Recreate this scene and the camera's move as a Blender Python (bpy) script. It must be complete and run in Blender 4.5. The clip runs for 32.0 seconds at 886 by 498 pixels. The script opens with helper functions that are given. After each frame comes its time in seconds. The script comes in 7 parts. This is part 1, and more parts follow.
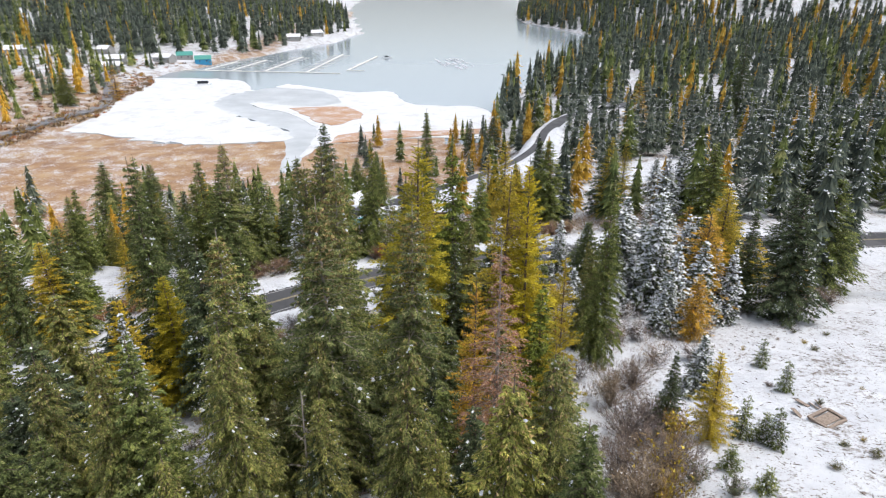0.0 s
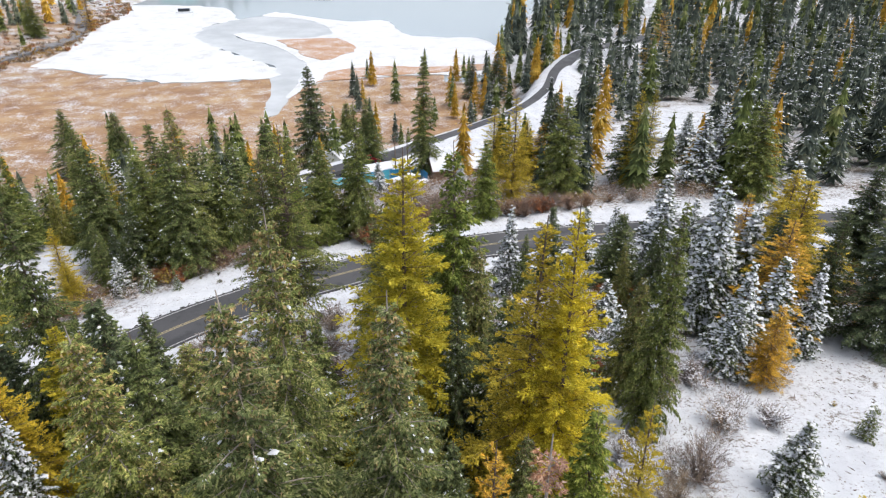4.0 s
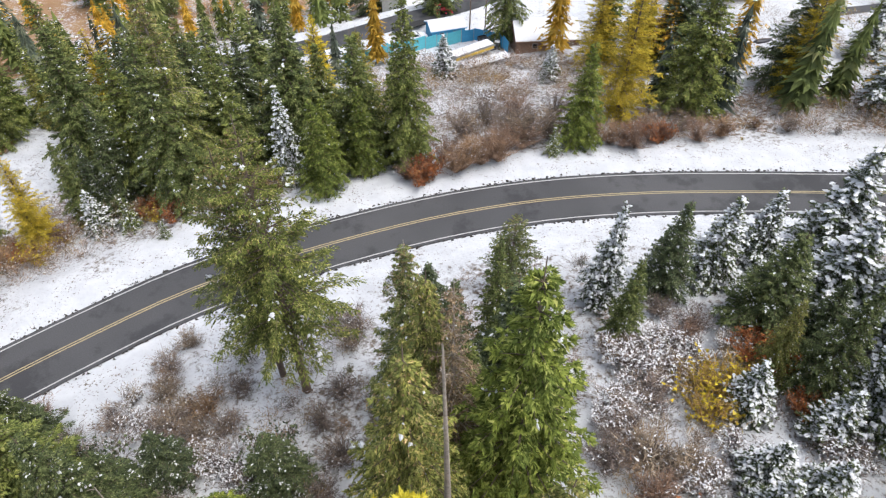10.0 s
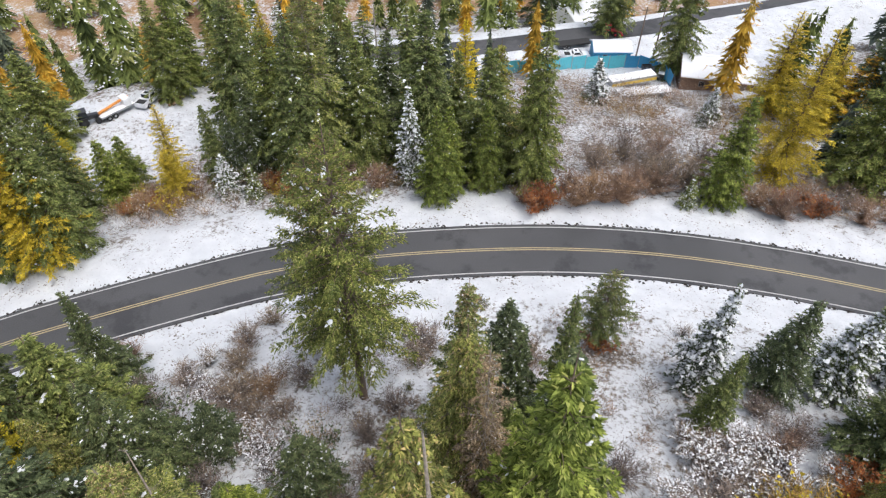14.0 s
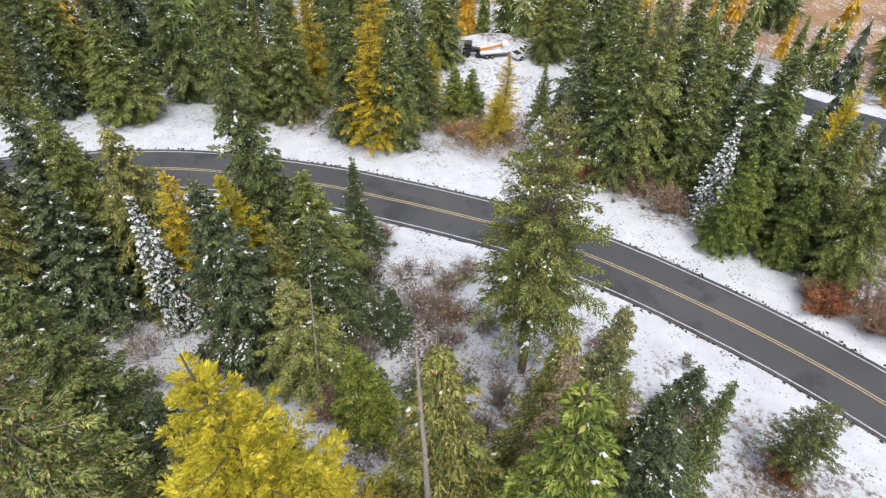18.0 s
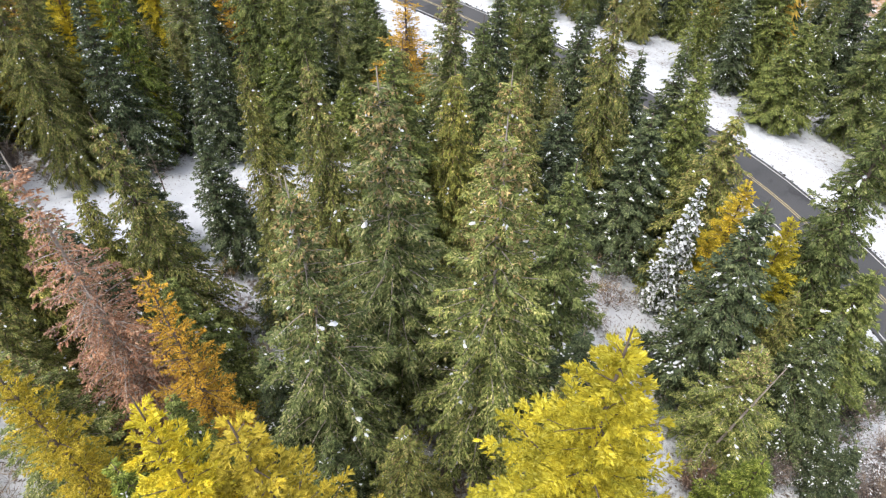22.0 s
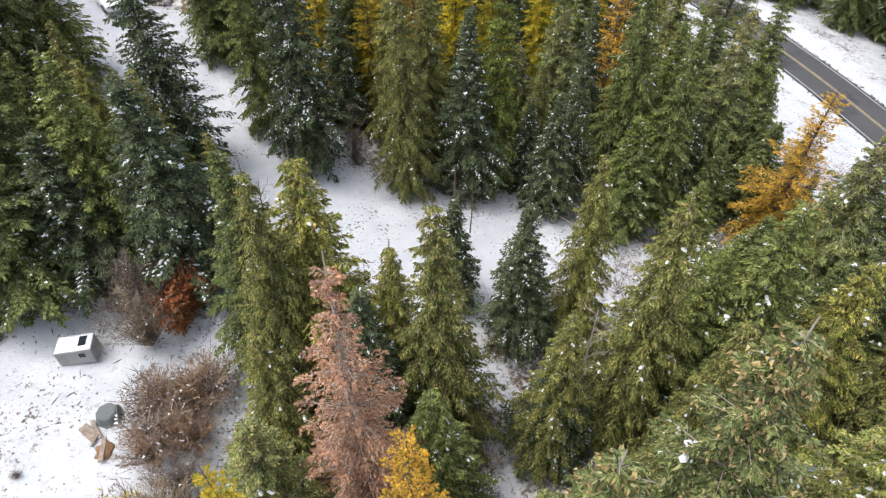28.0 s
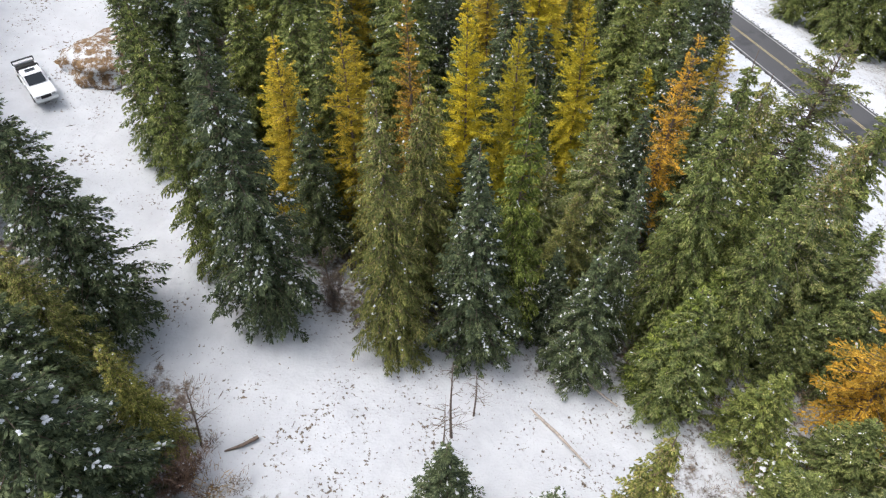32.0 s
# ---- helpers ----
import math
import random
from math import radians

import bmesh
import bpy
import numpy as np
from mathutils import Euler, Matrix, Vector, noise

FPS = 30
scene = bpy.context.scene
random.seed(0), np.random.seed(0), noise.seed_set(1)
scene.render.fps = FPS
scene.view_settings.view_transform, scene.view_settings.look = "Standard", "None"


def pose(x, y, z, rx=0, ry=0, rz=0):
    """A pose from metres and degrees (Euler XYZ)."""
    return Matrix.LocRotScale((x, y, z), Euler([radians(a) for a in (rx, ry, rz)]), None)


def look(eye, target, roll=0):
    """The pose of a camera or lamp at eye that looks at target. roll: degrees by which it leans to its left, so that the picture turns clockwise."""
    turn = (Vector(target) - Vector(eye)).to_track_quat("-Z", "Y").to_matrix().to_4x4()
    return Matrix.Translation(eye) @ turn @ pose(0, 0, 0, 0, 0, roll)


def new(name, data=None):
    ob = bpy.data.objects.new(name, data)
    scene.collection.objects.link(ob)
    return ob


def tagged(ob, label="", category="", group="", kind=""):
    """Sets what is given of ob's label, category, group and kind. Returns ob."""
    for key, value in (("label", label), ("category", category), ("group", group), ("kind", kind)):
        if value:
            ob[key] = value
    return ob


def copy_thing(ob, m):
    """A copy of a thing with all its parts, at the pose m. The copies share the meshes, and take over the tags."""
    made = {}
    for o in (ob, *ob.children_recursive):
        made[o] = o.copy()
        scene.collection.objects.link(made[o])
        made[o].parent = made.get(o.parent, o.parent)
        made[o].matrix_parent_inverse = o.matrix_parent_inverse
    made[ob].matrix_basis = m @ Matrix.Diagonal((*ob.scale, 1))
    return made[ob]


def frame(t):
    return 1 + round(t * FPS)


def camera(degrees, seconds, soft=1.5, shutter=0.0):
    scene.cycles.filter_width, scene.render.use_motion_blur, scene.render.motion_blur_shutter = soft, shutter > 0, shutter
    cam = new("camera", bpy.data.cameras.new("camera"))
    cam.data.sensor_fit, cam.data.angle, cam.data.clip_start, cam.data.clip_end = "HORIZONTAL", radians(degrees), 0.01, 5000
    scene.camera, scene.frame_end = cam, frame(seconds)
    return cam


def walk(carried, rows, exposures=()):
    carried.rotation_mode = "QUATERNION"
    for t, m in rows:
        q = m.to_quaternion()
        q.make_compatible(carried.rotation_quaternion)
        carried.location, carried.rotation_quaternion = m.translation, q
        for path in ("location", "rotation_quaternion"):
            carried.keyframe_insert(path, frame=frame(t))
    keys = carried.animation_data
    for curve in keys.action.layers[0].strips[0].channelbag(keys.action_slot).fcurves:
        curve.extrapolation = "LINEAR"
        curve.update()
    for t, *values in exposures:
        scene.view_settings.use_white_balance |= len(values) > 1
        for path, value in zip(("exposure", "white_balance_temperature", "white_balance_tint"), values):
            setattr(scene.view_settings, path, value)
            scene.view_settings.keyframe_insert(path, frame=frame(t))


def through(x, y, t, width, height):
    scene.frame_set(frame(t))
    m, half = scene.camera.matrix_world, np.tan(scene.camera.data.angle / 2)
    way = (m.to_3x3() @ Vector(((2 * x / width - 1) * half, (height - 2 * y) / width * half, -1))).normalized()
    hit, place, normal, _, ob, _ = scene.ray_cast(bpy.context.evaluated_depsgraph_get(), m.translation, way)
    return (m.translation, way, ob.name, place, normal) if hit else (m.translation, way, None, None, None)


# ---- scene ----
# ---- camera: a drone at constant height, flying out, turning, flying back ----
cam = camera(70.0, 32.0, 1.25)
PATH = [  # seconds, x, y, z, yaw, pitch
    (0, -0.00, -0.00, 49.00, 0.00, -23.11),
    (0.5, 0.05, 2.60, 49.00, 0.10, -23.14),
    (1, 0.09, 5.24, 49.00, 0.10, -23.10),
    (1.5, 0.11, 7.92, 49.00, 0.06, -23.03),
    (2, 0.13, 10.60, 49.00, 0.03, -22.98),
    (2.5, 0.14, 13.25, 49.00, 0.06, -22.95),
    (3, 0.17, 15.89, 49.00, -0.01, -24.69),
    (3.5, 0.20, 18.55, 49.00, -0.02, -28.33),
    (5.5, -0.05, 28.57, 49.00, -0.05, -30.75),
    (6, -0.06, 31.39, 49.00, -0.12, -34.05),
    (6.5, -0.11, 34.30, 49.00, -0.21, -37.46),
    (7, -0.13, 37.31, 49.00, -0.07, -41.05),
    (7.5, -0.10, 40.32, 49.00, 0.60, -44.61),
    (8, -0.14, 43.28, 49.00, 1.19, -46.58),
    (8.5, -0.22, 46.16, 49.00, 2.74, -46.54),
    (9, -0.30, 48.78, 49.00, 4.70, -46.34),
    (9.5, -0.45, 50.89, 49.00, 6.35, -46.23),
    (10, -0.60, 52.45, 49.00, 7.89, -46.18),
    (10.5, -0.72, 53.55, 49.00, 9.13, -46.14),
    (11, -0.91, 54.33, 49.00, 10.73, -46.09),
    (11.5, -1.21, 54.82, 49.00, 12.63, -46.04),
    (12, -1.54, 55.08, 49.00, 14.62, -46.00),
    (12.5, -1.56, 55.24, 49.00, 17.04, -45.97),
    (13, -0.97, 55.41, 49.00, 19.48, -45.96),
    (13.5, 0.19, 55.65, 49.00, 21.99, -45.96),
    (15.5, 7.94, 59.49, 49.00, 37.71, -45.96),
    (16, 8.58, 59.84, 49.00, 42.37, -45.93),
    (16.5, 8.93, 60.01, 49.00, 47.42, -45.93),
    (17, 9.02, 60.03, 49.00, 52.78, -45.94),
    (17.5, 9.01, 60.00, 49.00, 58.69, -45.96),
    (18, 8.98, 59.97, 49.00, 65.39, -45.98),
    (18.5, 8.96, 59.94, 49.00, 72.74, -46.01),
    (19, 8.93, 59.93, 49.00, 81.01, -46.02),
    (19.5, 8.91, 59.93, 49.00, 89.50, -46.04),
    (20, 8.90, 59.93, 49.00, 98.06, -46.04),
    (20.5, 8.89, 59.91, 49.00, 106.27, -46.04),
    (21, 8.87, 59.88, 49.00, 113.45, -46.02),
    (21.5, 8.84, 59.84, 49.00, 120.21, -46.00),
    (22, 8.82, 59.80, 49.00, 126.92, -45.98),
    (22.5, 8.79, 59.76, 49.00, 133.57, -45.98),
    (23, 8.75, 59.72, 49.00, 140.12, -45.98),
    (23.5, 8.72, 59.68, 49.00, 146.54, -45.99),
    (24, 8.69, 59.65, 49.00, 153.02, -46.00),
    (24.5, 8.67, 59.62, 49.00, 157.08, -45.99),
    (26.5, 6.80, 54.84, 49.00, 160.38, -46.16),
    (27, 6.18, 53.20, 49.00, 160.37, -46.00),
    (27.5, 5.48, 51.43, 49.00, 160.26, -45.86),
    (28, 4.67, 49.53, 49.00, 160.08, -45.81),
    (28.5, 3.76, 47.54, 49.00, 160.04, -45.85),
    (29, 2.79, 45.49, 49.00, 160.21, -45.92),
    (29.5, 1.82, 43.39, 49.00, 160.48, -45.99),
    (30, 0.86, 41.25, 49.00, 160.80, -46.03),
    (30.5, -0.09, 39.15, 49.00, 161.16, -46.05),
    (31, -0.99, 37.12, 49.00, 161.56, -46.06),
    (31.5, -1.80, 35.19, 49.00, 162.06, -46.13),
    (32, -2.52, 33.36, 49.00, 162.70, -46.26),
]
walk(cam, [(t, pose(x, y, z, 90 + pitch, 0, yaw)) for t, x, y, z, yaw, pitch in PATH],
     exposures=[(0, 0.08), (6, 0.08), (9, 0.2), (13, 0.08), (17, 0.12), (20, 0.24), (22, 0.5), (24.5, 0.5), (27, 0.38), (32, 0.35)])

# ---- light: an overcast late-autumn day ----
world = bpy.data.worlds.new("overcast_sky")
scene.world = world
world.use_nodes = True
wn = world.node_tree.nodes
wl = world.node_tree.links
sky = wn.new("ShaderNodeTexSky")
sky.sky_type = "NISHITA"
sky.sun_disc = False
sky.sun_elevation = radians(69)
sky.sun_rotation = radians(102)
sky.air_density, sky.dust_density, sky.ozone_density = 1.0, 4.0, 1.0
grey = wn.new("ShaderNodeHueSaturation")
grey.inputs["Saturation"].default_value = 0.55
wl.new(sky.outputs[0], grey.inputs["Color"])
wl.new(grey.outputs[0], wn["Background"].inputs[0])
wn["Background"].inputs[1].default_value = 0.25
sun = new("sun", bpy.data.lights.new("sun", "SUN"))
sun.data.energy, sun.data.angle, sun.data.color = 1.3, radians(32), (0.965, 0.98, 1.0)
sun.matrix_world = look((38, -8, 100), (0, 0, 0))


# ---- materials ----
def node_mat(name, rough=0.85, spec=0.3):
    m = bpy.data.materials.new(name)
    m.use_nodes = True
    b = m.node_tree.nodes["Principled BSDF"]
    b.inputs["Roughness"].default_value = rough
    b.inputs["Specular IOR Level"].default_value = spec
    return m, m.node_tree.nodes, m.node_tree.links, b


def noise_at(n, l, scale, detail=4.0, rough=0.6, stretch=None, space="Object"):
    co = n.new("ShaderNodeTexCoord")
    t = n.new("ShaderNodeTexNoise")
    t.inputs["Scale"].default_value = scale
    t.inputs["Detail"].default_value = detail
    t.inputs["Roughness"].default_value = rough
    if stretch:
        mp = n.new("ShaderNodeMapping")
        mp.inputs["Scale"].default_value = stretch
        l.new(co.outputs[space], mp.inputs[0])
        l.new(mp.outputs[0], t.inputs["Vector"])
    else:
        l.new(co.outputs[space], t.inputs["Vector"])
    return t.outputs[0]


def ramp(n, l, fac, stops):
    r = n.new("ShaderNodeValToRGB")
    e = r.color_ramp.elements
    while len(e) < len(stops):
        e.new(0.5)
    for k, (p, c) in zip(e, stops):
        k.position, k.color = p, (*c, 1)
    l.new(fac, r.inputs[0])
    return r.outputs[0]


def mixed(n, l, fac, a, b, blend="MIX"):
    x = n.new("ShaderNodeMix")
    x.data_type, x.blend_type = "RGBA", blend
    if hasattr(fac, "is_output"):
        l.new(fac, x.inputs[0])
    else:
        x.inputs[0].default_value = fac
    for sock, v in ((x.inputs[6], a), (x.inputs[7], b)):
        if hasattr(v, "is_output"):
            l.new(v, sock)
        else:
            sock.default_value = (*v, 1)
    return x.outputs[2]


def bumped(n, l, b, h, dist, strength=0.6):
    k = n.new("ShaderNodeBump")
    k.inputs["Strength"].default_value, k.inputs["Distance"].default_value = strength, dist
    l.new(h, k.inputs["Height"])
    l.new(k.outputs[0], b.inputs["Normal"])


def plain(name, c, rough=0.8, var=0.25, scale=3.0, spec=0.3, metal=0.0):
    m, n, l, b = node_mat(name, rough, spec)
    lo, hi = [v * (1 - var) for v in c], [min(1, v * (1 + var)) for v in c]
    l.new(ramp(n, l, noise_at(n, l, scale, 6), [(0.3, lo), (0.7, hi)]), b.inputs["Base Color"])
    b.inputs["Metallic"].default_value = metal
    return m


def leafy(name, dark, light, odd, rough=0.75, through=0.32):
    """Foliage: each spray has its own shade, each tree its own tint."""
    m, n, l, b = node_mat(name, rough, 0.12)
    dark, light, odd = ([min(0.9, k * v) for v in c] for k, c in ((0.8, dark), (1.15, light), (1.2, odd)))
    g = n.new("ShaderNodeNewGeometry")
    c = ramp(n, l, g.outputs["Random Per Island"], [(0.0, dark), (0.4, [(p + q) / 2 for p, q in zip(dark, light)]), (0.8, light), (1.0, odd)])
    o = n.new("ShaderNodeObjectInfo")
    tint = ramp(n, l, o.outputs["Random"], [(0.0, (0.78, 0.8, 0.85)), (0.5, (1, 1, 1)), (1.0, (1.17, 1.14, 0.94))])
    c = mixed(n, l, 1.0, c, tint, "MULTIPLY")
    big = ramp(n, l, noise_at(n, l, 1.1, 4), [(0.35, (0.62, 0.66, 0.7)), (0.65, (1.25, 1.2, 1.02))])
    c = mixed(n, l, 1.0, c, big, "MULTIPLY")
    l.new(c, b.inputs["Base Color"])
    tr = n.new("ShaderNodeBsdfTranslucent")
    l.new(c, tr.inputs["Color"])
    mx = n.new("ShaderNodeMixShader")
    mx.inputs[0].default_value = through
    l.new(b.outputs[0], mx.inputs[1])
    l.new(tr.outputs[0], mx.inputs[2])
    l.new(mx.outputs[0], n["Material Output"].inputs[0])
    return m


FOL = {
    "fir": leafy("fir_needles", (0.060, 0.080, 0.030), (0.225, 0.270, 0.096), (0.360, 0.360, 0.170)),
    "dark": leafy("spruce_needles", (0.044, 0.062, 0.036), (0.140, 0.175, 0.092), (0.240, 0.265, 0.150)),
    "cedar": leafy("cedar_sprays", (0.088, 0.103, 0.034), (0.305, 0.325, 0.102), (0.500, 0.400, 0.180)),
    "bright": leafy("bright_fir_needles", (0.075, 0.104, 0.024), (0.240, 0.295, 0.070), (0.420, 0.430, 0.150)),
    "grey": leafy("grey_spruce_needles", (0.070, 0.096, 0.036), (0.285, 0.325, 0.122), (0.520, 0.470, 0.250)),
    "larch": leafy("larch_needles_yellow", (0.480, 0.385, 0.030), (0.650, 0.555, 0.055), (0.690, 0.605, 0.120)),
    "dull": leafy("larch_needles_dull", (0.340, 0.262, 0.032), (0.570, 0.455, 0.058), (0.620, 0.500, 0.110)),
    "orange": leafy("larch_needles_orange", (0.430, 0.255, 0.035), (0.640, 0.400, 0.065), (0.690, 0.490, 0.120)),
    # far woods: distance haze mixed into the needle colour, paler and bluer than spruce
    "far": leafy("hazed_spruce_needles", (0.064, 0.080, 0.066), (0.165, 0.195, 0.160), (0.230, 0.250, 0.190)),
    "brown": leafy("dead_brown_needles", (0.150, 0.105, 0.070), (0.300, 0.225, 0.155), (0.400, 0.320, 0.240), through=0.1),
    "red": leafy("dead_red_needles", (0.340, 0.170, 0.110), (0.500, 0.300, 0.210), (0.580, 0.430, 0.330)),
    "rust": leafy("rust_leaves", (0.240, 0.075, 0.030), (0.400, 0.150, 0.065), (0.440, 0.230, 0.090)),
    "pine": leafy("pine_needles", (0.058, 0.076, 0.028), (0.200, 0.238, 0.082), (0.420, 0.400, 0.190)),
    "scrub": leafy("scrub_leaves", (0.055, 0.070, 0.032), (0.200, 0.210, 0.080), (0.390, 0.310, 0.150)),
}
CONES = leafy("tan_cones", (0.2, 0.14, 0.07), (0.36, 0.27, 0.15), (0.46, 0.36, 0.22), through=0.1)
BARK = plain("bark", (0.16, 0.12, 0.095), 0.9, 0.35, 6)
BARK_PALE = plain("pale_dead_wood", (0.36, 0.31, 0.27), 0.9, 0.3, 6)
TWIG = leafy("bare_twigs", (0.1, 0.075, 0.068), (0.24, 0.19, 0.17), (0.34, 0.29, 0.27), through=0.0)
TWIG_RED = leafy("reddish_twigs", (0.14, 0.085, 0.065), (0.29, 0.19, 0.145), (0.37, 0.27, 0.22), through=0.0)
TWIG_GOLD = leafy("golden_twigs", (0.16, 0.1, 0.04), (0.34, 0.22, 0.08), (0.42, 0.3, 0.12), through=0.0)


def snow_mat(name, patch=0.62, soft=0.06, under=((0.10, 0.075, 0.05), (0.26, 0.2, 0.14)), tone=(0.575, 0.59, 0.61)):
    """Snow, through which grass, litter and twigs show in specks and patches."""
    m, n, l, b = node_mat(name, 0.7, 0.25)
    fine = noise_at(n, l, 1.7, 8, 0.72)
    wide = noise_at(n, l, 0.12, 3)
    mid = noise_at(n, l, 0.5, 4)
    add = n.new("ShaderNodeMath")
    add.operation = "MULTIPLY_ADD"
    add.inputs[1].default_value = 0.55
    l.new(wide, add.inputs[0])
    l.new(fine, add.inputs[2])
    k = n.new("ShaderNodeMapRange")
    k.inputs["From Min"].default_value, k.inputs["From Max"].default_value = patch + 0.275 - soft, patch + 0.275 + soft
    l.new(add.outputs[0], k.inputs[0])
    earth = ramp(n, l, noise_at(n, l, 5.0, 5), [(0.3, under[0]), (0.7, under[1])])
    white = ramp(n, l, mid, [(0.3, [v * 0.93 for v in tone]), (0.7, tone)])
    l.new(mixed(n, l, k.outputs[0], white, earth), b.inputs["Base Color"])
    bumped(n, l, b, fine, 0.12, 0.5)
    return m


def ground_mat():
    """Snow over grass, forest litter and reeds; the cover attribute says how much shows through, reed how reedy it is."""
    m, n, l, b = node_mat("snowy_ground", 0.7, 0.25)
    cover, reed = n.new("ShaderNodeAttribute"), n.new("ShaderNodeAttribute")
    cover.attribute_name, reed.attribute_name = "cover", "reed"
    fine, wide, mid = noise_at(n, l, 1.7, 8, 0.72), noise_at(n, l, 0.13, 4), noise_at(n, l, 0.45, 5)
    add = n.new("ShaderNodeMath")
    add.operation = "MULTIPLY_ADD"
    add.inputs[1].default_value = 0.6
    l.new(wide, add.inputs[0])
    l.new(fine, add.inputs[2])
    more = n.new("ShaderNodeMath")
    more.operation = "MULTIPLY_ADD"
    more.inputs[1].default_value = 0.4
    l.new(cover.outputs["Fac"], more.inputs[0])
    l.new(add.outputs[0], more.inputs[2])
    k = n.new("ShaderNodeMapRange")
    k.inputs["From Min"].default_value, k.inputs["From Max"].default_value = 1.05, 1.2
    l.new(more.outputs[0], k.inputs[0])
    earth = ramp(n, l, noise_at(n, l, 5.0, 5), [(0.3, (0.06, 0.045, 0.035)), (0.5, (0.13, 0.1, 0.075)), (0.72, (0.26, 0.2, 0.14))])
    straw = ramp(n, l, noise_at(n, l, 0.09, 6, 0.65), [(0.3, (0.17, 0.086, 0.045)), (0.5, (0.275, 0.165, 0.085)), (0.7, (0.37, 0.255, 0.14))])
    white = ramp(n, l, mid, [(0.3, (0.47, 0.485, 0.51)), (0.65, (0.565, 0.58, 0.60))])
    under = mixed(n, l, reed.outputs["Fac"], earth, straw)
    speck = n.new("ShaderNodeMath")
    speck.operation = "MULTIPLY_ADD"
    speck.inputs[1].default_value = 0.45
    l.new(noise_at(n, l, 0.35, 3), speck.inputs[0])
    l.new(noise_at(n, l, 4.2, 5, 0.6), speck.inputs[2])
    dots = n.new("ShaderNodeMapRange")
    dots.inputs["From Min"].default_value, dots.inputs["From Max"].default_value = 0.83, 0.9
    l.new(speck.outputs[0], dots.inputs[0])
    white = mixed(n, l, dots.outputs[0], white, earth)
    l.new(mixed(n, l, k.outputs[0], white, under), b.inputs["Base Color"])
    rise = n.new("ShaderNodeMath")
    rise.operation = "MULTIPLY_ADD"
    rise.inputs[1].default_value = 2.5
    l.new(mid, rise.inputs[0])
    l.new(fine, rise.inputs[2])
    bumped(n, l, b, rise.outputs[0], 0.16, 0.7)
    return m


GROUND = ground_mat()
REED = snow_mat("reed_bed", 0.42, 0.12, ((0.24, 0.12, 0.06), (0.46, 0.27, 0.14)))
SNOW_CLEAN = snow_mat("roof_snow", 0.95, 0.05)
SNOW_BOUGH = plain("snow_on_boughs", (0.68, 0.69, 0.71), 0.7, 0.06, 4)


def asphalt_mat(name, base=0.06):
    m, n, l, b = node_mat(name, 0.72, 0.4)
    c = ramp(n, l, noise_at(n, l, 9.0, 8, 0.7), [(0.3, (base * 0.75,) * 3), (0.7, (base * 1.25, base * 1.25, base * 1.3))])
    wet = ramp(n, l, noise_at(n, l, 0.16, 6, 0.65), [(0.52, (1, 1, 1)), (0.6, (0.62, 0.62, 0.64))])
    pale = ramp(n, l, noise_at(n, l, 0.05, 3), [(0.35, (0.9, 0.91, 0.93)), (0.65, (1.32, 1.32, 1.34))])
    c = mixed(n, l, 1.0, mixed(n, l, 1.0, c, wet, "MULTIPLY"), pale, "MULTIPLY")
    l.new(c, b.inputs["Base Color"])
    return m


ASPHALT = asphalt_mat("asphalt", 0.056)
PALE_ASPHALT = asphalt_mat("snowy_asphalt", 0.15)
YELLOW = plain("yellow_line_paint", (0.36, 0.30, 0.17), 0.7, 0.2, 3)
WHITE = plain("white_line_paint", (0.42, 0.42, 0.41), 0.7, 0.2, 3)
GRIT = plain("dark_grit", (0.05, 0.045, 0.04), 0.9, 0.5, 2)
m, n, l, b = node_mat("lake_water", 0.12, 0.5)
b.inputs["Base Color"].default_value = (0.3, 0.345, 0.37, 1)
bumped(n, l, b, noise_at(n, l, 0.9, 3, 0.5), 0.03, 0.25)
WATER = m
m, n, l, b = node_mat("grey_ice", 0.45, 0.5)
l.new(ramp(n, l, noise_at(n, l, 0.06, 5), [(0.35, (0.34, 0.36, 0.37)), (0.65, (0.45, 0.47, 0.48))]), b.inputs["Base Color"])
GREY_ICE = m
ICE = snow_mat("snowy_ice", 0.6, 0.08, ((0.30, 0.29, 0.27), (0.46, 0.45, 0.43)))


# ---- building blocks ----
def mesh_of(name, verts, faces, mats=(), index=None, smooth=False):
    me = bpy.data.meshes.new(name)
    if isinstance(faces, np.ndarray):
        n_f, n_c = faces.shape
        me.vertices.add(len(verts))
        me.vertices.foreach_set("co", np.ascontiguousarray(verts, np.float32).ravel())
        me.loops.add(n_f * n_c)
        me.loops.foreach_set("vertex_index", np.ascontiguousarray(faces, np.int32).ravel())
        me.polygons.add(n_f)
        me.polygons.foreach_set("loop_start", np.arange(0, n_f * n_c, n_c, dtype=np.int32))
        me.polygons.foreach_set("use_smooth", np.full(n_f, smooth))
    else:
        me.from_pydata(verts, [], faces)
        if smooth:
            me.polygons.foreach_set("use_smooth", [True] * len(me.polygons))
    for q in mats:
        me.materials.append(q)
    if index is not None:
        me.polygons.foreach_set("material_index", np.asarray(index, np.int32))
    me.update(calc_edges=True)
    return me


def part(name, bm, material, parent, label=""):
    """A bmesh, or a finished mesh, as one object under a thing or a part."""
    if isinstance(bm, bmesh.types.BMesh):
        me = bpy.data.meshes.new(name)
        bm.to_mesh(me)
        bm.free()
    else:
        me = bm
    if material and not me.materials:
        me.materials.append(material)
    ob = new(name, me)
    ob.parent = parent
    if label:
        ob["label"] = label
    return ob


def thing(name, m, label, category, group="", kind=""):
    ob = new(name)
    ob.matrix_basis = m
    return tagged(ob, label, category, group, kind)


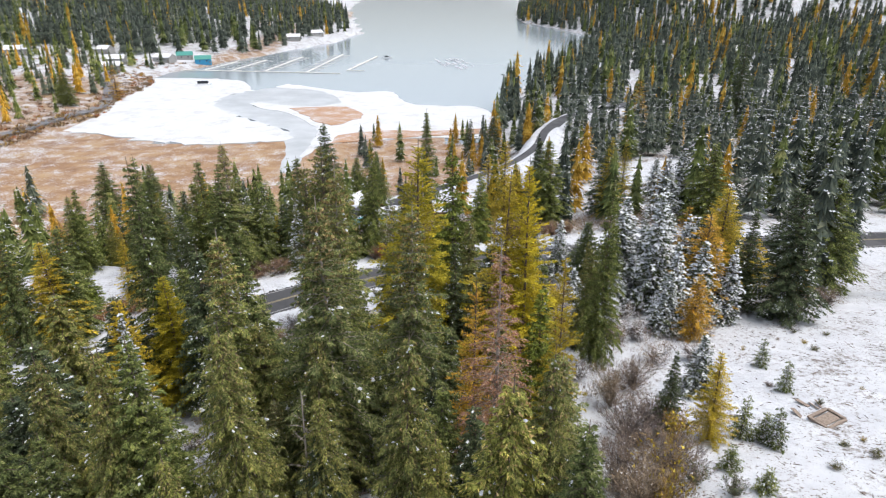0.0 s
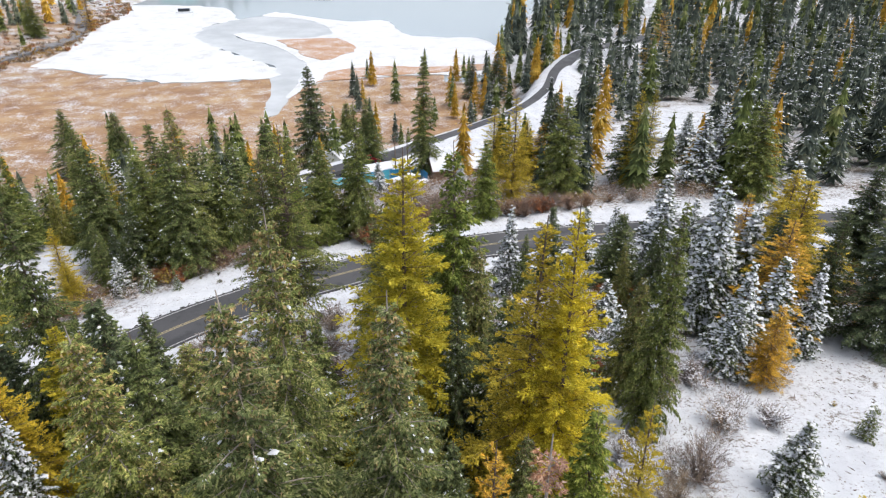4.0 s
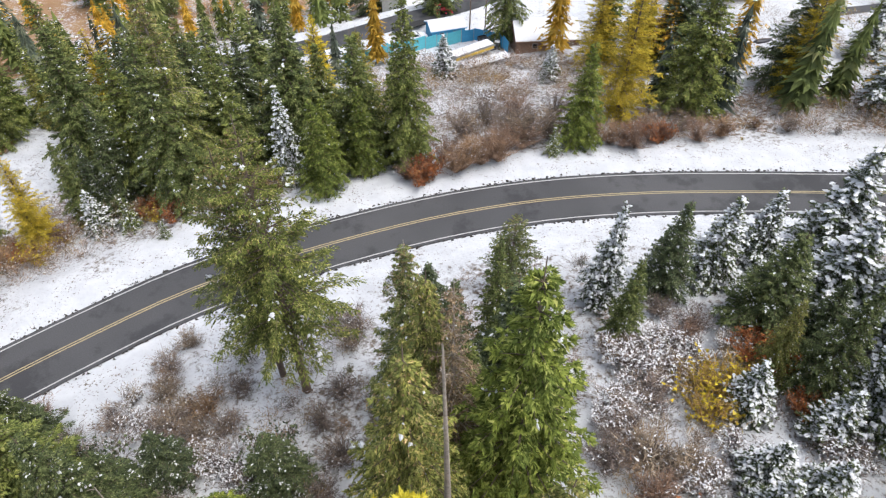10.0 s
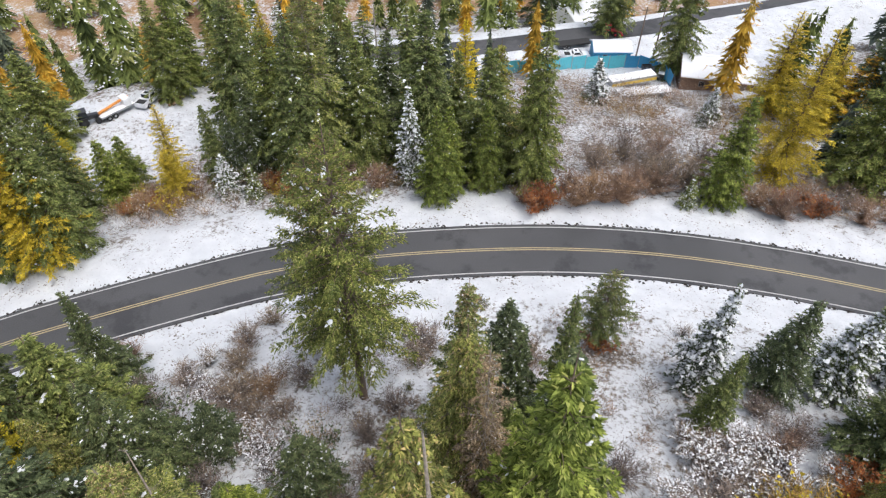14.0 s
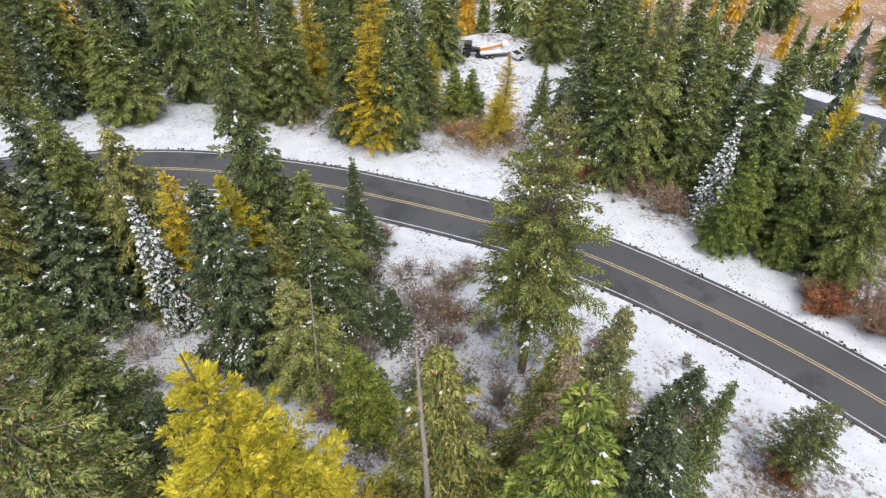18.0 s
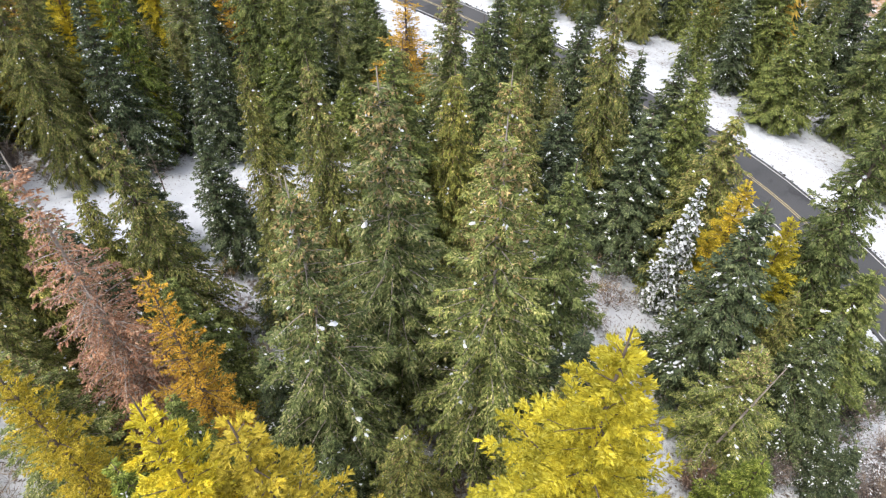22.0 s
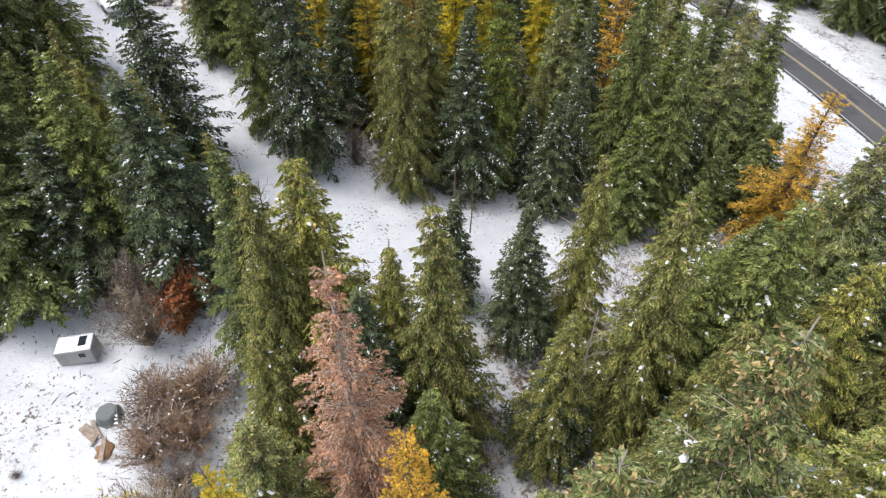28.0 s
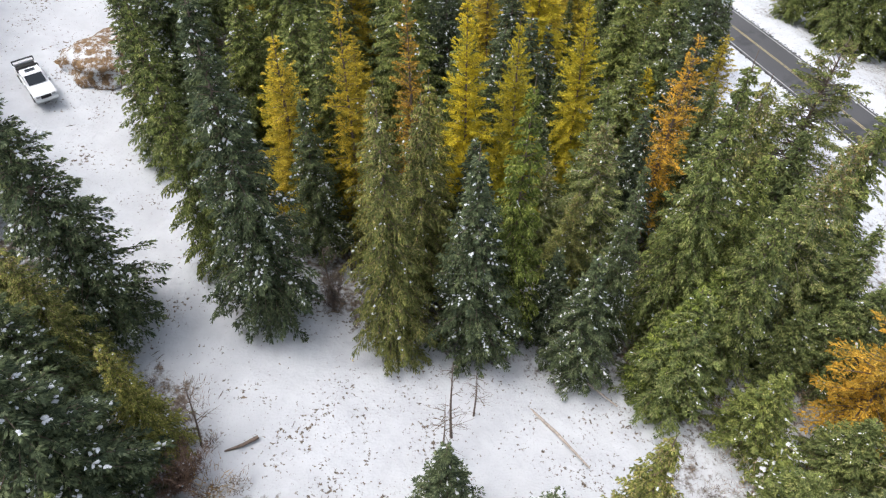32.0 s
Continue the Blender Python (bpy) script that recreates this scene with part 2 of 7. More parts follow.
def box(bm, x0, x1, y0, y1, z0, z1, bevel=0.0):
    r = bmesh.ops.create_cube(bm, size=1)["verts"]
    for v in r:
        v.co = ((x0 + x1) / 2 + v.co.x * (x1 - x0), (y0 + y1) / 2 + v.co.y * (y1 - y0), (z0 + z1) / 2 + v.co.z * (z1 - z0))
    if bevel:
        e = list({e for v in r for e in v.link_edges})
        bmesh.ops.bevel(bm, geom=e, offset=bevel, segments=2, affect="EDGES")
    return bm


def boxed(*a, **k):
    return box(bmesh.new(), *a, **k)


def tube(points, radii, sides=6):
    """Rings along a line: vertices and faces."""
    vs, fs = [], []
    for i, (p, r) in enumerate(zip(points, radii)):
        q = Vector(points[min(i + 1, len(points) - 1)]) - Vector(points[max(i - 1, 0)])
        q = q.normalized() if q.length > 1e-6 else Vector((0, 0, 1))
        u = q.orthogonal().normalized()
        w = q.cross(u)
        for k in range(sides):
            a = 2 * math.pi * k / sides
            vs.append(tuple(Vector(p) + (u * math.cos(a) + w * math.sin(a)) * float(r)))
    for i in range(len(points) - 1):
        for k in range(sides):
            a, c = i * sides + k, i * sides + (k + 1) % sides
            fs.append((a, c, c + sides, a + sides))
    return vs, fs


# ---- the lie of the land ----
ROAD_LINE = [(-70, -190), (-74, -120), (-75.8, -60), (-76, -36), (-75.6, -14), (-74.2, 2), (-71.5, 20), (-66.5, 40), (-60, 56), (-51, 69.4), (-45, 76.4), (-38.2, 83.6),
             (-31.4, 90), (-21.9, 96.6), (-9.2, 103.5), (3, 108.3), (15.6, 111.4), (28, 113.3), (38.4, 114.6), (52, 116.4), (80, 119), (130, 126), (220, 150)]
LOW_LINE = [(-80, 150), (-55, 163), (-40, 173), (-27, 184), (-16, 192), (-4, 203), (11, 212), (26, 221), (37, 238), (44, 262), (56, 288), (70, 303), (95, 325)]


def smooth_line(pts, step=3.0):
    out = []
    p = [np.array(q, float) for q in pts]
    p = [2 * p[0] - p[1], *p, 2 * p[-1] - p[-2]]
    for i in range(1, len(p) - 2):
        n_ = max(2, int(np.linalg.norm(p[i + 1] - p[i]) / step))
        for k in range(n_):
            t = k / n_
            a, b_, c, d = p[i - 1], p[i], p[i + 1], p[i + 2]
            out.append(0.5 * (2 * b_ + (c - a) * t + (2 * a - 5 * b_ + 4 * c - d) * t * t + (3 * b_ - a - 3 * c + d) * t ** 3))
    out.append(p[-2])
    return np.array(out)


ROAD = smooth_line(ROAD_LINE)
LOW = smooth_line(LOW_LINE)


def line_distance(x, y, line):
    """Distance to a line, positive on its right, and the share of its length there."""
    x, y = np.asarray(x, float).ravel(), np.asarray(y, float).ravel()
    best, side, where = np.full(x.shape, 1e9), np.zeros(x.shape), np.zeros(x.shape)
    for i in range(len(line) - 1):
        a, b_ = line[i], line[i + 1]
        d = b_ - a
        t = np.clip(((x - a[0]) * d[0] + (y - a[1]) * d[1]) / (d @ d), 0, 1)
        px, py = x - a[0] - t * d[0], y - a[1] - t * d[1]
        r = np.hypot(px, py)
        m_ = r < best
        best[m_] = r[m_]
        side[m_] = np.sign(d[1] * px - d[0] * py)[m_]
        where[m_] = (i + t[m_]) / (len(line) - 1)
    return best * np.where(side == 0, 1, side), where


def step01(v, a, b_):
    t = np.clip((v - a) / (b_ - a), 0, 1)
    return t * t * (3 - 2 * t)


MARSH, WATER_Z = -28.6, -29.0


def waves(x, y, s, a):
    return a * (np.sin(x / s + 1.3 * np.sin(y / s * 0.7)) + np.sin(y / s * 1.1 + 1.7 * np.sin(x / s * 0.6)))


def height(x, y):
    """Ground height: a hillside cut by the road, falling to a marsh and a lake between wooded slopes."""
    x, y = np.asarray(x, float).ravel(), np.asarray(y, float).ravel()
    d, _ = line_distance(x, y, ROAD)
    up = 0.5 * (1 - np.exp(-np.maximum(d - 4.2, 0) / 2.5)) + 0.195 * np.maximum(d - 6, 0)
    up = np.where(up > 40, 40 + (up - 40) * 0.5, up)
    up += 0.17 * np.clip(8 - y, 0, 60) * step01(x, -35, 5)
    k = 0.27 - 0.15 * step01(x, -5, 50)
    down = -k * np.maximum(-d - 9, 0) - 0.3 * step01(-d, 5, 9)
    h = np.where(d > 0, up, down) + waves(x, y, 6.0, 0.16) * step01(np.abs(d), 8, 20)
    h = np.where(np.abs(d) < 4.4, -0.09, h)
    floor = np.where(y + waves(x, y, 25, 6) < 338, MARSH, -34.0) + waves(x, y, 9, 0.05)
    h = np.maximum(h, floor)
    park = 1 - step01(np.hypot((x + 73) / 1.25, y - 110), 9, 20)
    h = h + (-6.0 - h) * park
    lo, _ = line_distance(x, y, LOW)
    lo_z = -17 + 8 * step01(x, -10, 50)
    h = np.where(y > 140, h + (lo_z - h) * (1 - step01(np.abs(lo), 4, 16)), h)
    right = np.interp(y, [230, 300, 400, 466, 670, 780, 930, 1050, 1350, 1900, 2800], [-10, 12, 28, 38, 128, 180, 222, 205, 145, 200, 300])
    hill = WATER_Z - 1 + 2.5 * step01(x - right, 0, 20) + (0.05 + 0.27 * step01(y, 830, 1010)) * (x - right) * step01(x - right, -6, 25)
    hill = np.where(x > right, hill + waves(x, y, 40, 2.0) * step01(x - right, 10, 60), -40)
    h = np.where(y > 235, np.maximum(h, np.minimum(hill, 150) - 22 * (1 - step01(y, 235, 330))), h)
    left = np.interp(y, [150, 250, 314, 406, 460, 520, 564, 600, 700, 800, 892, 1036, 1300, 1800, 2800], [-330, -240, -216, -207, -222, -232, -250, -236, -205, -170, -142, -122, -165, -246, -335])
    bank = WATER_Z + 0.5 + 0.085 * (left - x) + 2.2 * step01(left - x, 0, 14)
    h = np.where((x < left) & (y > 150), np.maximum(h, np.minimum(bank + waves(x, y, 30, 1.0), 60)), h)
    return h


def ground_z(x, y):
    return float(height([x], [y])[0])


# ---- ground: one sheet to the horizon ----
def inside(px, py, poly):
    px, py = np.asarray(px, float).ravel(), np.asarray(py, float).ravel()
    r = np.zeros(px.shape, bool)
    j = len(poly) - 1
    for i in range(len(poly)):
        (xi, yi), (xj, yj) = poly[i], poly[j]
        hit = ((yi > py) != (yj > py)) & (px < (xj - xi) * (py - yi) / ((yj - yi) or 1e-9) + xi)
        r ^= hit
        j = i
    return r


# open places without trees
FIELD = [(12, 14), (24, 12), (60, 20), (75, 60), (62, 78), (36, 72), (25, 58), (20, 42), (13, 30)]
TRACK = [(14, -70), (30, -60), (24, -38), (22, -18), (18.5, -10), (13.5, -4), (9, 5), (5, 12), (1, 22), (-3, 25), (-9, 25), (-19, 20), (-24, 19.5), (-23, 15.5), (-17, 12.5), (-7, 8.5), (0, 2.5), (3, -5), (7, -22), (10, -45)]
PARKING = [(-88, 106), (-74, 101), (-60, 107), (-57, 112), (-64, 122), (-78, 117)]
YARD = [(-46, 158), (-30, 160), (-5, 160), (14, 172), (16, 186), (-4, 196), (-24, 188), (-40, 178)]
MEADOW = [(-6, 196), (16, 186), (30, 200), (44, 226), (56, 262), (40, 262), (26, 236), (6, 222), (-14, 206)]
PATCH = [(50, 172), (64, 180), (84, 196), (96, 210), (92, 226), (66, 222), (58, 200), (42, 182), (28, 165), (38, 150), (48, 156)]
GLADES = [[(-34, 42), (-22, 38), (-17, 52), (-22, 60), (-34, 54)], [(-9, 24), (-4, 24), (-2, 38), (-4, 48), (-8, 46), (-9, 34)],
          [(-36, 72), (-24, 68), (-12, 63), (-6.5, 68), (-6, 80), (-20, 88), (-28, 84)], [(8, 66), (22, 62), (26, 80), (12, 84)]]
THICKET = [(-24, 121), (-12, 117), (12, 118), (18, 136), (10, 160), (-26, 160), (-30, 138)]
VERGES = [[(-66, -30), (-48, -26), (-44, -8), (-47, 0), (-44, 10), (-44, 21), (-66, 23)], [(-90, 92), (-62, 92), (-46, 104), (-52, 112), (-60, 114), (-88, 106)], [(40, 140), (60, 140), (76, 165), (70, 178), (50, 172), (38, 150)],
          [(1, 15), (6, 12), (6, 24), (0, 24)]]
VERGES += [[(-34, 17), (-20, 20), (-14, 23), (-16, 31), (-28, 32), (-36, 26)], [(9, 24), (13, 30), (20, 42), (25, 58), (36, 72), (24, 80), (10, 66), (9.5, 45)], [(-4, 80), (10, 78), (10, 92), (-4, 92)], [(-26, 60), (-12, 58), (-12, 66), (-26, 68)],
           [(3, 60), (13, 60), (13, 84), (3, 84)], [(-20, 50), (-13, 50), (-12, 60), (-22, 62)], [(-6, 22), (2, 20), (2, 27), (-6, 28)]]
OPEN = [FIELD, THICKET, *VERGES, TRACK, PARKING, YARD, MEADOW, PATCH, *GLADES]


def spaced(lo, hi, fine_lo, fine_hi, fine, grow):
    a = list(np.arange(fine_lo, fine_hi + 0.01, fine))
    s = fine
    while a[-1] < hi:
        s *= grow
        a.append(a[-1] + s)
    s = fine
    while a[0] > lo:
        s *= grow
        a.insert(0, a[0] - s)
    return np.array(a)


gx, gy = spaced(-3500, 3500, -100, 90, 1.4, 1.12), spaced(-2500, 4600, -60, 210, 1.4, 1.1)
GX, GY = np.meshgrid(gx, gy)
GZ = height(GX, GY).reshape(GX.shape)
nx, ny = len(gx), len(gy)
gverts = np.stack([GX.ravel(), GY.ravel(), GZ.ravel()], 1)
ii, jj = np.meshgrid(np.arange(nx - 1), np.arange(ny - 1))
base_i = (jj * nx + ii).ravel()
gfaces = np.stack([base_i, base_i + 1, base_i + nx + 1, base_i + nx], 1)
vx, vy, vz = gverts.T
wob = lambda k: waves(vx * 1.0 + 7 * k, vy * 1.0 - 5 * k, 2.2, 0.7)
wx, wy = vx + wob(1), vy + wob(2)
cover = np.full(len(vx), 0.78)
dr, _ = line_distance(vx, vy, ROAD)
dl, _ = line_distance(vx, vy, LOW)
for poly in (FIELD, PARKING, YARD, MEADOW, PATCH):
    cover[inside(wx, wy, poly)] = 0.36
for poly in (*VERGES, *GLADES):
    cover[inside(wx, wy, poly)] = 0.6
cover[(vx > 9) & (dr > 8) & (vy > 20) & (vy < 340)] = 0.52
cover[(np.abs(dl) < 10) & (vy > 140)] = 0.2
cover[(dr < 0) & (dr > -60) & (vy < 100)] = 0.55
near_road = np.abs(dr) + wob(3)
cover = np.where(near_road < 13, np.minimum(cover, 0.25 + 0.03 * near_road), cover)
cover[near_road < 8] = 0.08
cover[inside(wx, wy, TRACK)] = 0.1
reed = np.where((vz < -27.9) & (vy < 350), 1.0, 0.0)
reed[(vx < -196) & (vy > 150)] = 0.8
reed[(vx < -236) & (vy > 505)] = 0.3
cover[(vy > 345) & (vz > WATER_Z + 0.3)] = 0.6
cover[reed > 0.5] = np.where(vx[reed > 0.5] < -196, 0.95, 1.05)
gme = mesh_of("ground", gverts, gfaces, (GROUND,), None, True)
for nm, val in (("cover", cover), ("reed", reed)):
    at = gme.attributes.new(nm, "FLOAT", "POINT")
    at.data.foreach_set("value", val.astype(np.float32))
ground = new("ground", gme)
tagged(ground, "snow-covered hillside with grass, litter and reed marsh showing through", "ground", kind="structure")

lake = new("water", mesh_of("water", [(-3500, 150, WATER_Z), (3500, 150, WATER_Z), (3500, 4600, WATER_Z), (-3500, 4600, WATER_Z)], [(0, 1, 2, 3)], (WATER,)))
tagged(lake, "calm grey lake water under an overcast sky", "lake", kind="structure")


def ribbon(line, offset, width, z, thick=0.0, z_of=None):
    vs, fs = [], []
    for i, p in enumerate(line):
        t = line[min(i + 1, len(line) - 1)] - line[max(i - 1, 0)]
        t = t / np.linalg.norm(t)
        nrm = np.array([t[1], -t[0]])
        zz = z + (z_of(p) if z_of else 0)
        for k, o in enumerate((offset - width / 2, offset + width / 2)):
            q = p + nrm * o
            vs.append((q[0], q[1], zz))
        for o in (offset + width / 2, offset - width / 2):
            q = p + nrm * o
            vs.append((q[0], q[1], zz - thick))
    for i in range(len(line) - 1):
        a = 4 * i
        fs.append((a, a + 1, a + 5, a + 4))
        if thick:
            fs += [(a + 1, a + 2, a + 6, a + 5), (a + 3, a, a + 4, a + 7)]
    return vs, fs


road = new("road", mesh_of("road", *ribbon(ROAD, 0, 7.6, 0.0, 0.25), (ASPHALT,)))
tagged(road, "two-lane dark asphalt road with damp patches between snowy verges", "road", kind="structure")
for o, w, q, nm in ((-0.14, 0.12, YELLOW, "centre_line"), (0.14, 0.12, YELLOW, "centre_line"), (-3.35, 0.13, WHITE, "edge_line"), (3.35, 0.13, WHITE, "edge_line")):
    part(nm, mesh_of(nm, *ribbon(ROAD, o, w, 0.012, 0.008), (q,)), None, road, "double yellow centre line" if q is YELLOW else "white edge line")
low_road = new("road_lower", mesh_of("road_lower", *ribbon(LOW, 0, 6.0, 0.06, 0.3, lambda p: -17 + 8 * float(step01(p[0], -10, 50))), (ASPHALT,)))
tagged(low_road, "narrow wet asphalt lane winding down to the lake shore", "road", kind="structure")
rng = np.random.default_rng(5)
# dark grit and ploughed clods along the snow's edge
gv, gf = [], []
for p, t in ((ROAD[i], ROAD[i + 1] - ROAD[i]) for i in range(len(ROAD) - 1)):
    t = t / np.linalg.norm(t)
    nrm = np.array([t[1], -t[0]])
    if p[1] < -70 or p[0] > 90:
        continue
    for side in (-1, 1):
        for _ in range(10):
            q = p + t * rng.uniform(0, 3) + nrm * side * (3.75 + abs(rng.normal(0, 0.22)))
            s = rng.uniform(0.06, 0.2)
            a = len(gv)
            gv += [(q[0] + s * rng.uniform(0.6, 1.4), q[1], 0.0), (q[0] - s, q[1] + s * rng.uniform(0.5, 1.2), 0.0), (q[0] - s * 0.6, q[1] - s, 0.0), (q[0], q[1], s * 0.8)]
            gf += [(a, a + 1, a + 3), (a + 1, a + 2, a + 3), (a + 2, a, a + 3)]
grit = new("roadside_grit", mesh_of("roadside_grit", gv, gf, (GRIT,)))
tagged(grit, "dark grit and clods ploughed along the edge of the asphalt", "grit", kind="stuff")


# ---- trees ----
def sprays(points, dirs, length, width, sag, rnd):
    """A tapering spray of needles at each point; arrays in, vertices and triangles out."""
    n_ = len(points)
    side = np.cross(dirs, rnd.normal(0, 1, (n_, 3)) * [0.5, 0.5, 1.0] + [0, 0, 1.2])
    side /= np.maximum(np.linalg.norm(side, axis=1, keepdims=True), 1e-6)
    tip = points + dirs * length[:, None]
    tip[:, 2] -= sag
    mid = points + dirs * length[:, None] * 0.18
    w = width[:, None] * 0.5
    v = np.stack([mid + side * w, tip, mid - side * w], 1).reshape(-1, 3)
    return v, np.arange(n_ * 3).reshape(-1, 3)


def snow_lumps(points, turn, length, width, rnd):
    """Low uneven lumps of snow, each lying along its own twig."""
    n_ = len(points)
    k = np.arange(6) * math.pi / 3
    rad = rnd.uniform(0.55, 1.15, (n_, 6))
    lx, ly = np.cos(k) * rad * length[:, None] / 2, np.sin(k) * rad * width[:, None] / 2
    c, s_ = np.cos(turn)[:, None], np.sin(turn)[:, None]
    ring = np.stack([points[:, :1] + lx * c - ly * s_, points[:, 1:2] + lx * s_ + ly * c, points[:, 2:] - 0.03 - rnd.uniform(0, 0.05, (n_, 6))], 2)
    top = points + np.stack([rnd.normal(0, 0.02, n_), rnd.normal(0, 0.02, n_), width * 0.35], 1)
    v = np.concatenate([ring, top[:, None]], 1).reshape(-1, 3)
    f = np.array([(q, (q + 1) % 6, 6) for q in range(6)])
    return v, (f[None] + 7 * np.arange(n_)[:, None, None]).reshape(-1, 3)


def conifer(seed, h, r, bare=0.06, whorls=40, per=9, droop=0.35, lift=0.25, full=0.95, snow=0.0, ragged=0.34, inner=0.08, flakes=4.5, clump=1.0, size=0.86, step=0.14, fan=0.4, hang=0.3, blades=8, bunch=0.0):
    """Arrays for the foliage, its snow, and the limbs of one conifer of height h and lower radius r: boughs in loose whorls, each a fan of twigs, each twig a feather."""
    rnd = np.random.default_rng(seed)
    P, D, L, W, S = [], [], [], [], []
    SP, SA, limbs = [], [], []
    for i in range(whorls):
        u = min(0.995, max(0.0, (i + rnd.uniform(-0.2, 0.6)) / whorls))
        prof = 1.1 * (1 - u ** 1.2) ** full * (0.65 + 0.35 * min(1, (u + 0.02) / 0.16)) + 0.02
        n_b = max(4, int(round(per * (0.6 + 0.5 * (1 - u)))))
        a0 = rnd.uniform(0, 6.28)
        swell = rnd.uniform(0.86, 1.1)
        for k in range(n_b):
            a = a0 + 6.283 * k / n_b + rnd.normal(0, 0.22)
            z = h * (bare + (0.97 - bare) * u) + rnd.normal(0, 0.3) * h / whorls
            ln = max(0.3, r * prof * swell * rnd.uniform(1 - ragged, 1 + ragged * 0.6))
            up = lift * (0.25 + 1.3 * u) + rnd.normal(0, 0.06)
            dr_ = droop * (1.15 - 0.7 * u) * rnd.uniform(0.7, 1.2)
            limbs.append((z, a, ln, up, dr_))
            m_ = max(3, int(ln * (1 - inner) / step))
            s = np.linspace(inner, 0.98, m_) ** (1.0 - 0.4 * bunch)
            s = np.repeat(s, 2) + rnd.normal(0, 0.02, 2 * m_)
            side = np.tile([-1.0, 1.0], m_)
            s, side = np.append(s, [0.9, 0.97]), np.append(side, [0.0, 0.0])
            n_t = len(s)
            out = np.array([math.cos(a), math.sin(a)])
            start = np.concatenate([out * (ln * s)[:, None], (z + ln * (up * s - dr_ * s * s))[:, None]], 1)
            twl = np.clip(fan * ln * (0.2 + 1.05 * (1 - s)), 0.16, 0.58) * rnd.uniform(0.45, 1.25, n_t)
            ang = a + side * (1.0 - 0.4 * s + rnd.normal(0, 0.3, n_t)) + (side == 0) * rnd.normal(0, 0.1, n_t)
            rise = (up - 2 * dr_ * s) * 0.7 - hang * rnd.uniform(0.1, 0.7, n_t) + rnd.normal(0, 0.14, n_t)
            tdir = np.stack([np.cos(ang), np.sin(ang), rise], 1)
            t = rnd.uniform(0.0, 1.0, (n_t, blades)) ** 0.8
            pos = start[:, None] + tdir[:, None] * (twl[:, None] * t)[..., None]
            pos[..., 2] -= hang * 0.5 * twl[:, None] * t * t
            q = ang[:, None] + rnd.choice([-1.0, 1.0], (n_t, blades)) * rnd.uniform(0.2, 0.8, (n_t, blades)) * (1.1 - 0.6 * t)
            d = np.stack([np.cos(q), np.sin(q), rise[:, None] - hang * t * 0.6 + rnd.normal(0, 0.16, (n_t, blades))], 2).reshape(-1, 3)
            d /= np.linalg.norm(d, axis=1, keepdims=True)
            le = size * 0.27 * rnd.uniform(0.6, 1.3, n_t * blades)
            P.append(pos.reshape(-1, 3)), D.append(d), L.append(le), W.append(le * rnd.uniform(0.34, 0.5, len(le))), S.append(le * hang * rnd.uniform(0.0, 0.5, len(le)))
            if snow and rnd.random() < snow:
                pick_ = rnd.integers(0, n_t * blades, max(1, int(ln * flakes)))
                SP.append(pos.reshape(-1, 3)[pick_] + [0, 0, 0.05]), SA.append(np.repeat(ang, blades)[pick_])
    P, D, L, W, S = (np.concatenate(q) for q in (P, D, L, W, S))
    v, f = sprays(P, D, L, W, S, rnd)
    sv, sf = (), ()
    if SP:
        SP, SA = np.concatenate(SP), np.concatenate(SA)
        le = 0.12 + 0.34 * rnd.random(len(SP)) ** 1.6 * clump
        sv, sf = snow_lumps(SP, SA, le, le * rnd.uniform(0.4, 0.75, len(SP)), rnd)
    return v, f, sv, sf, limbs


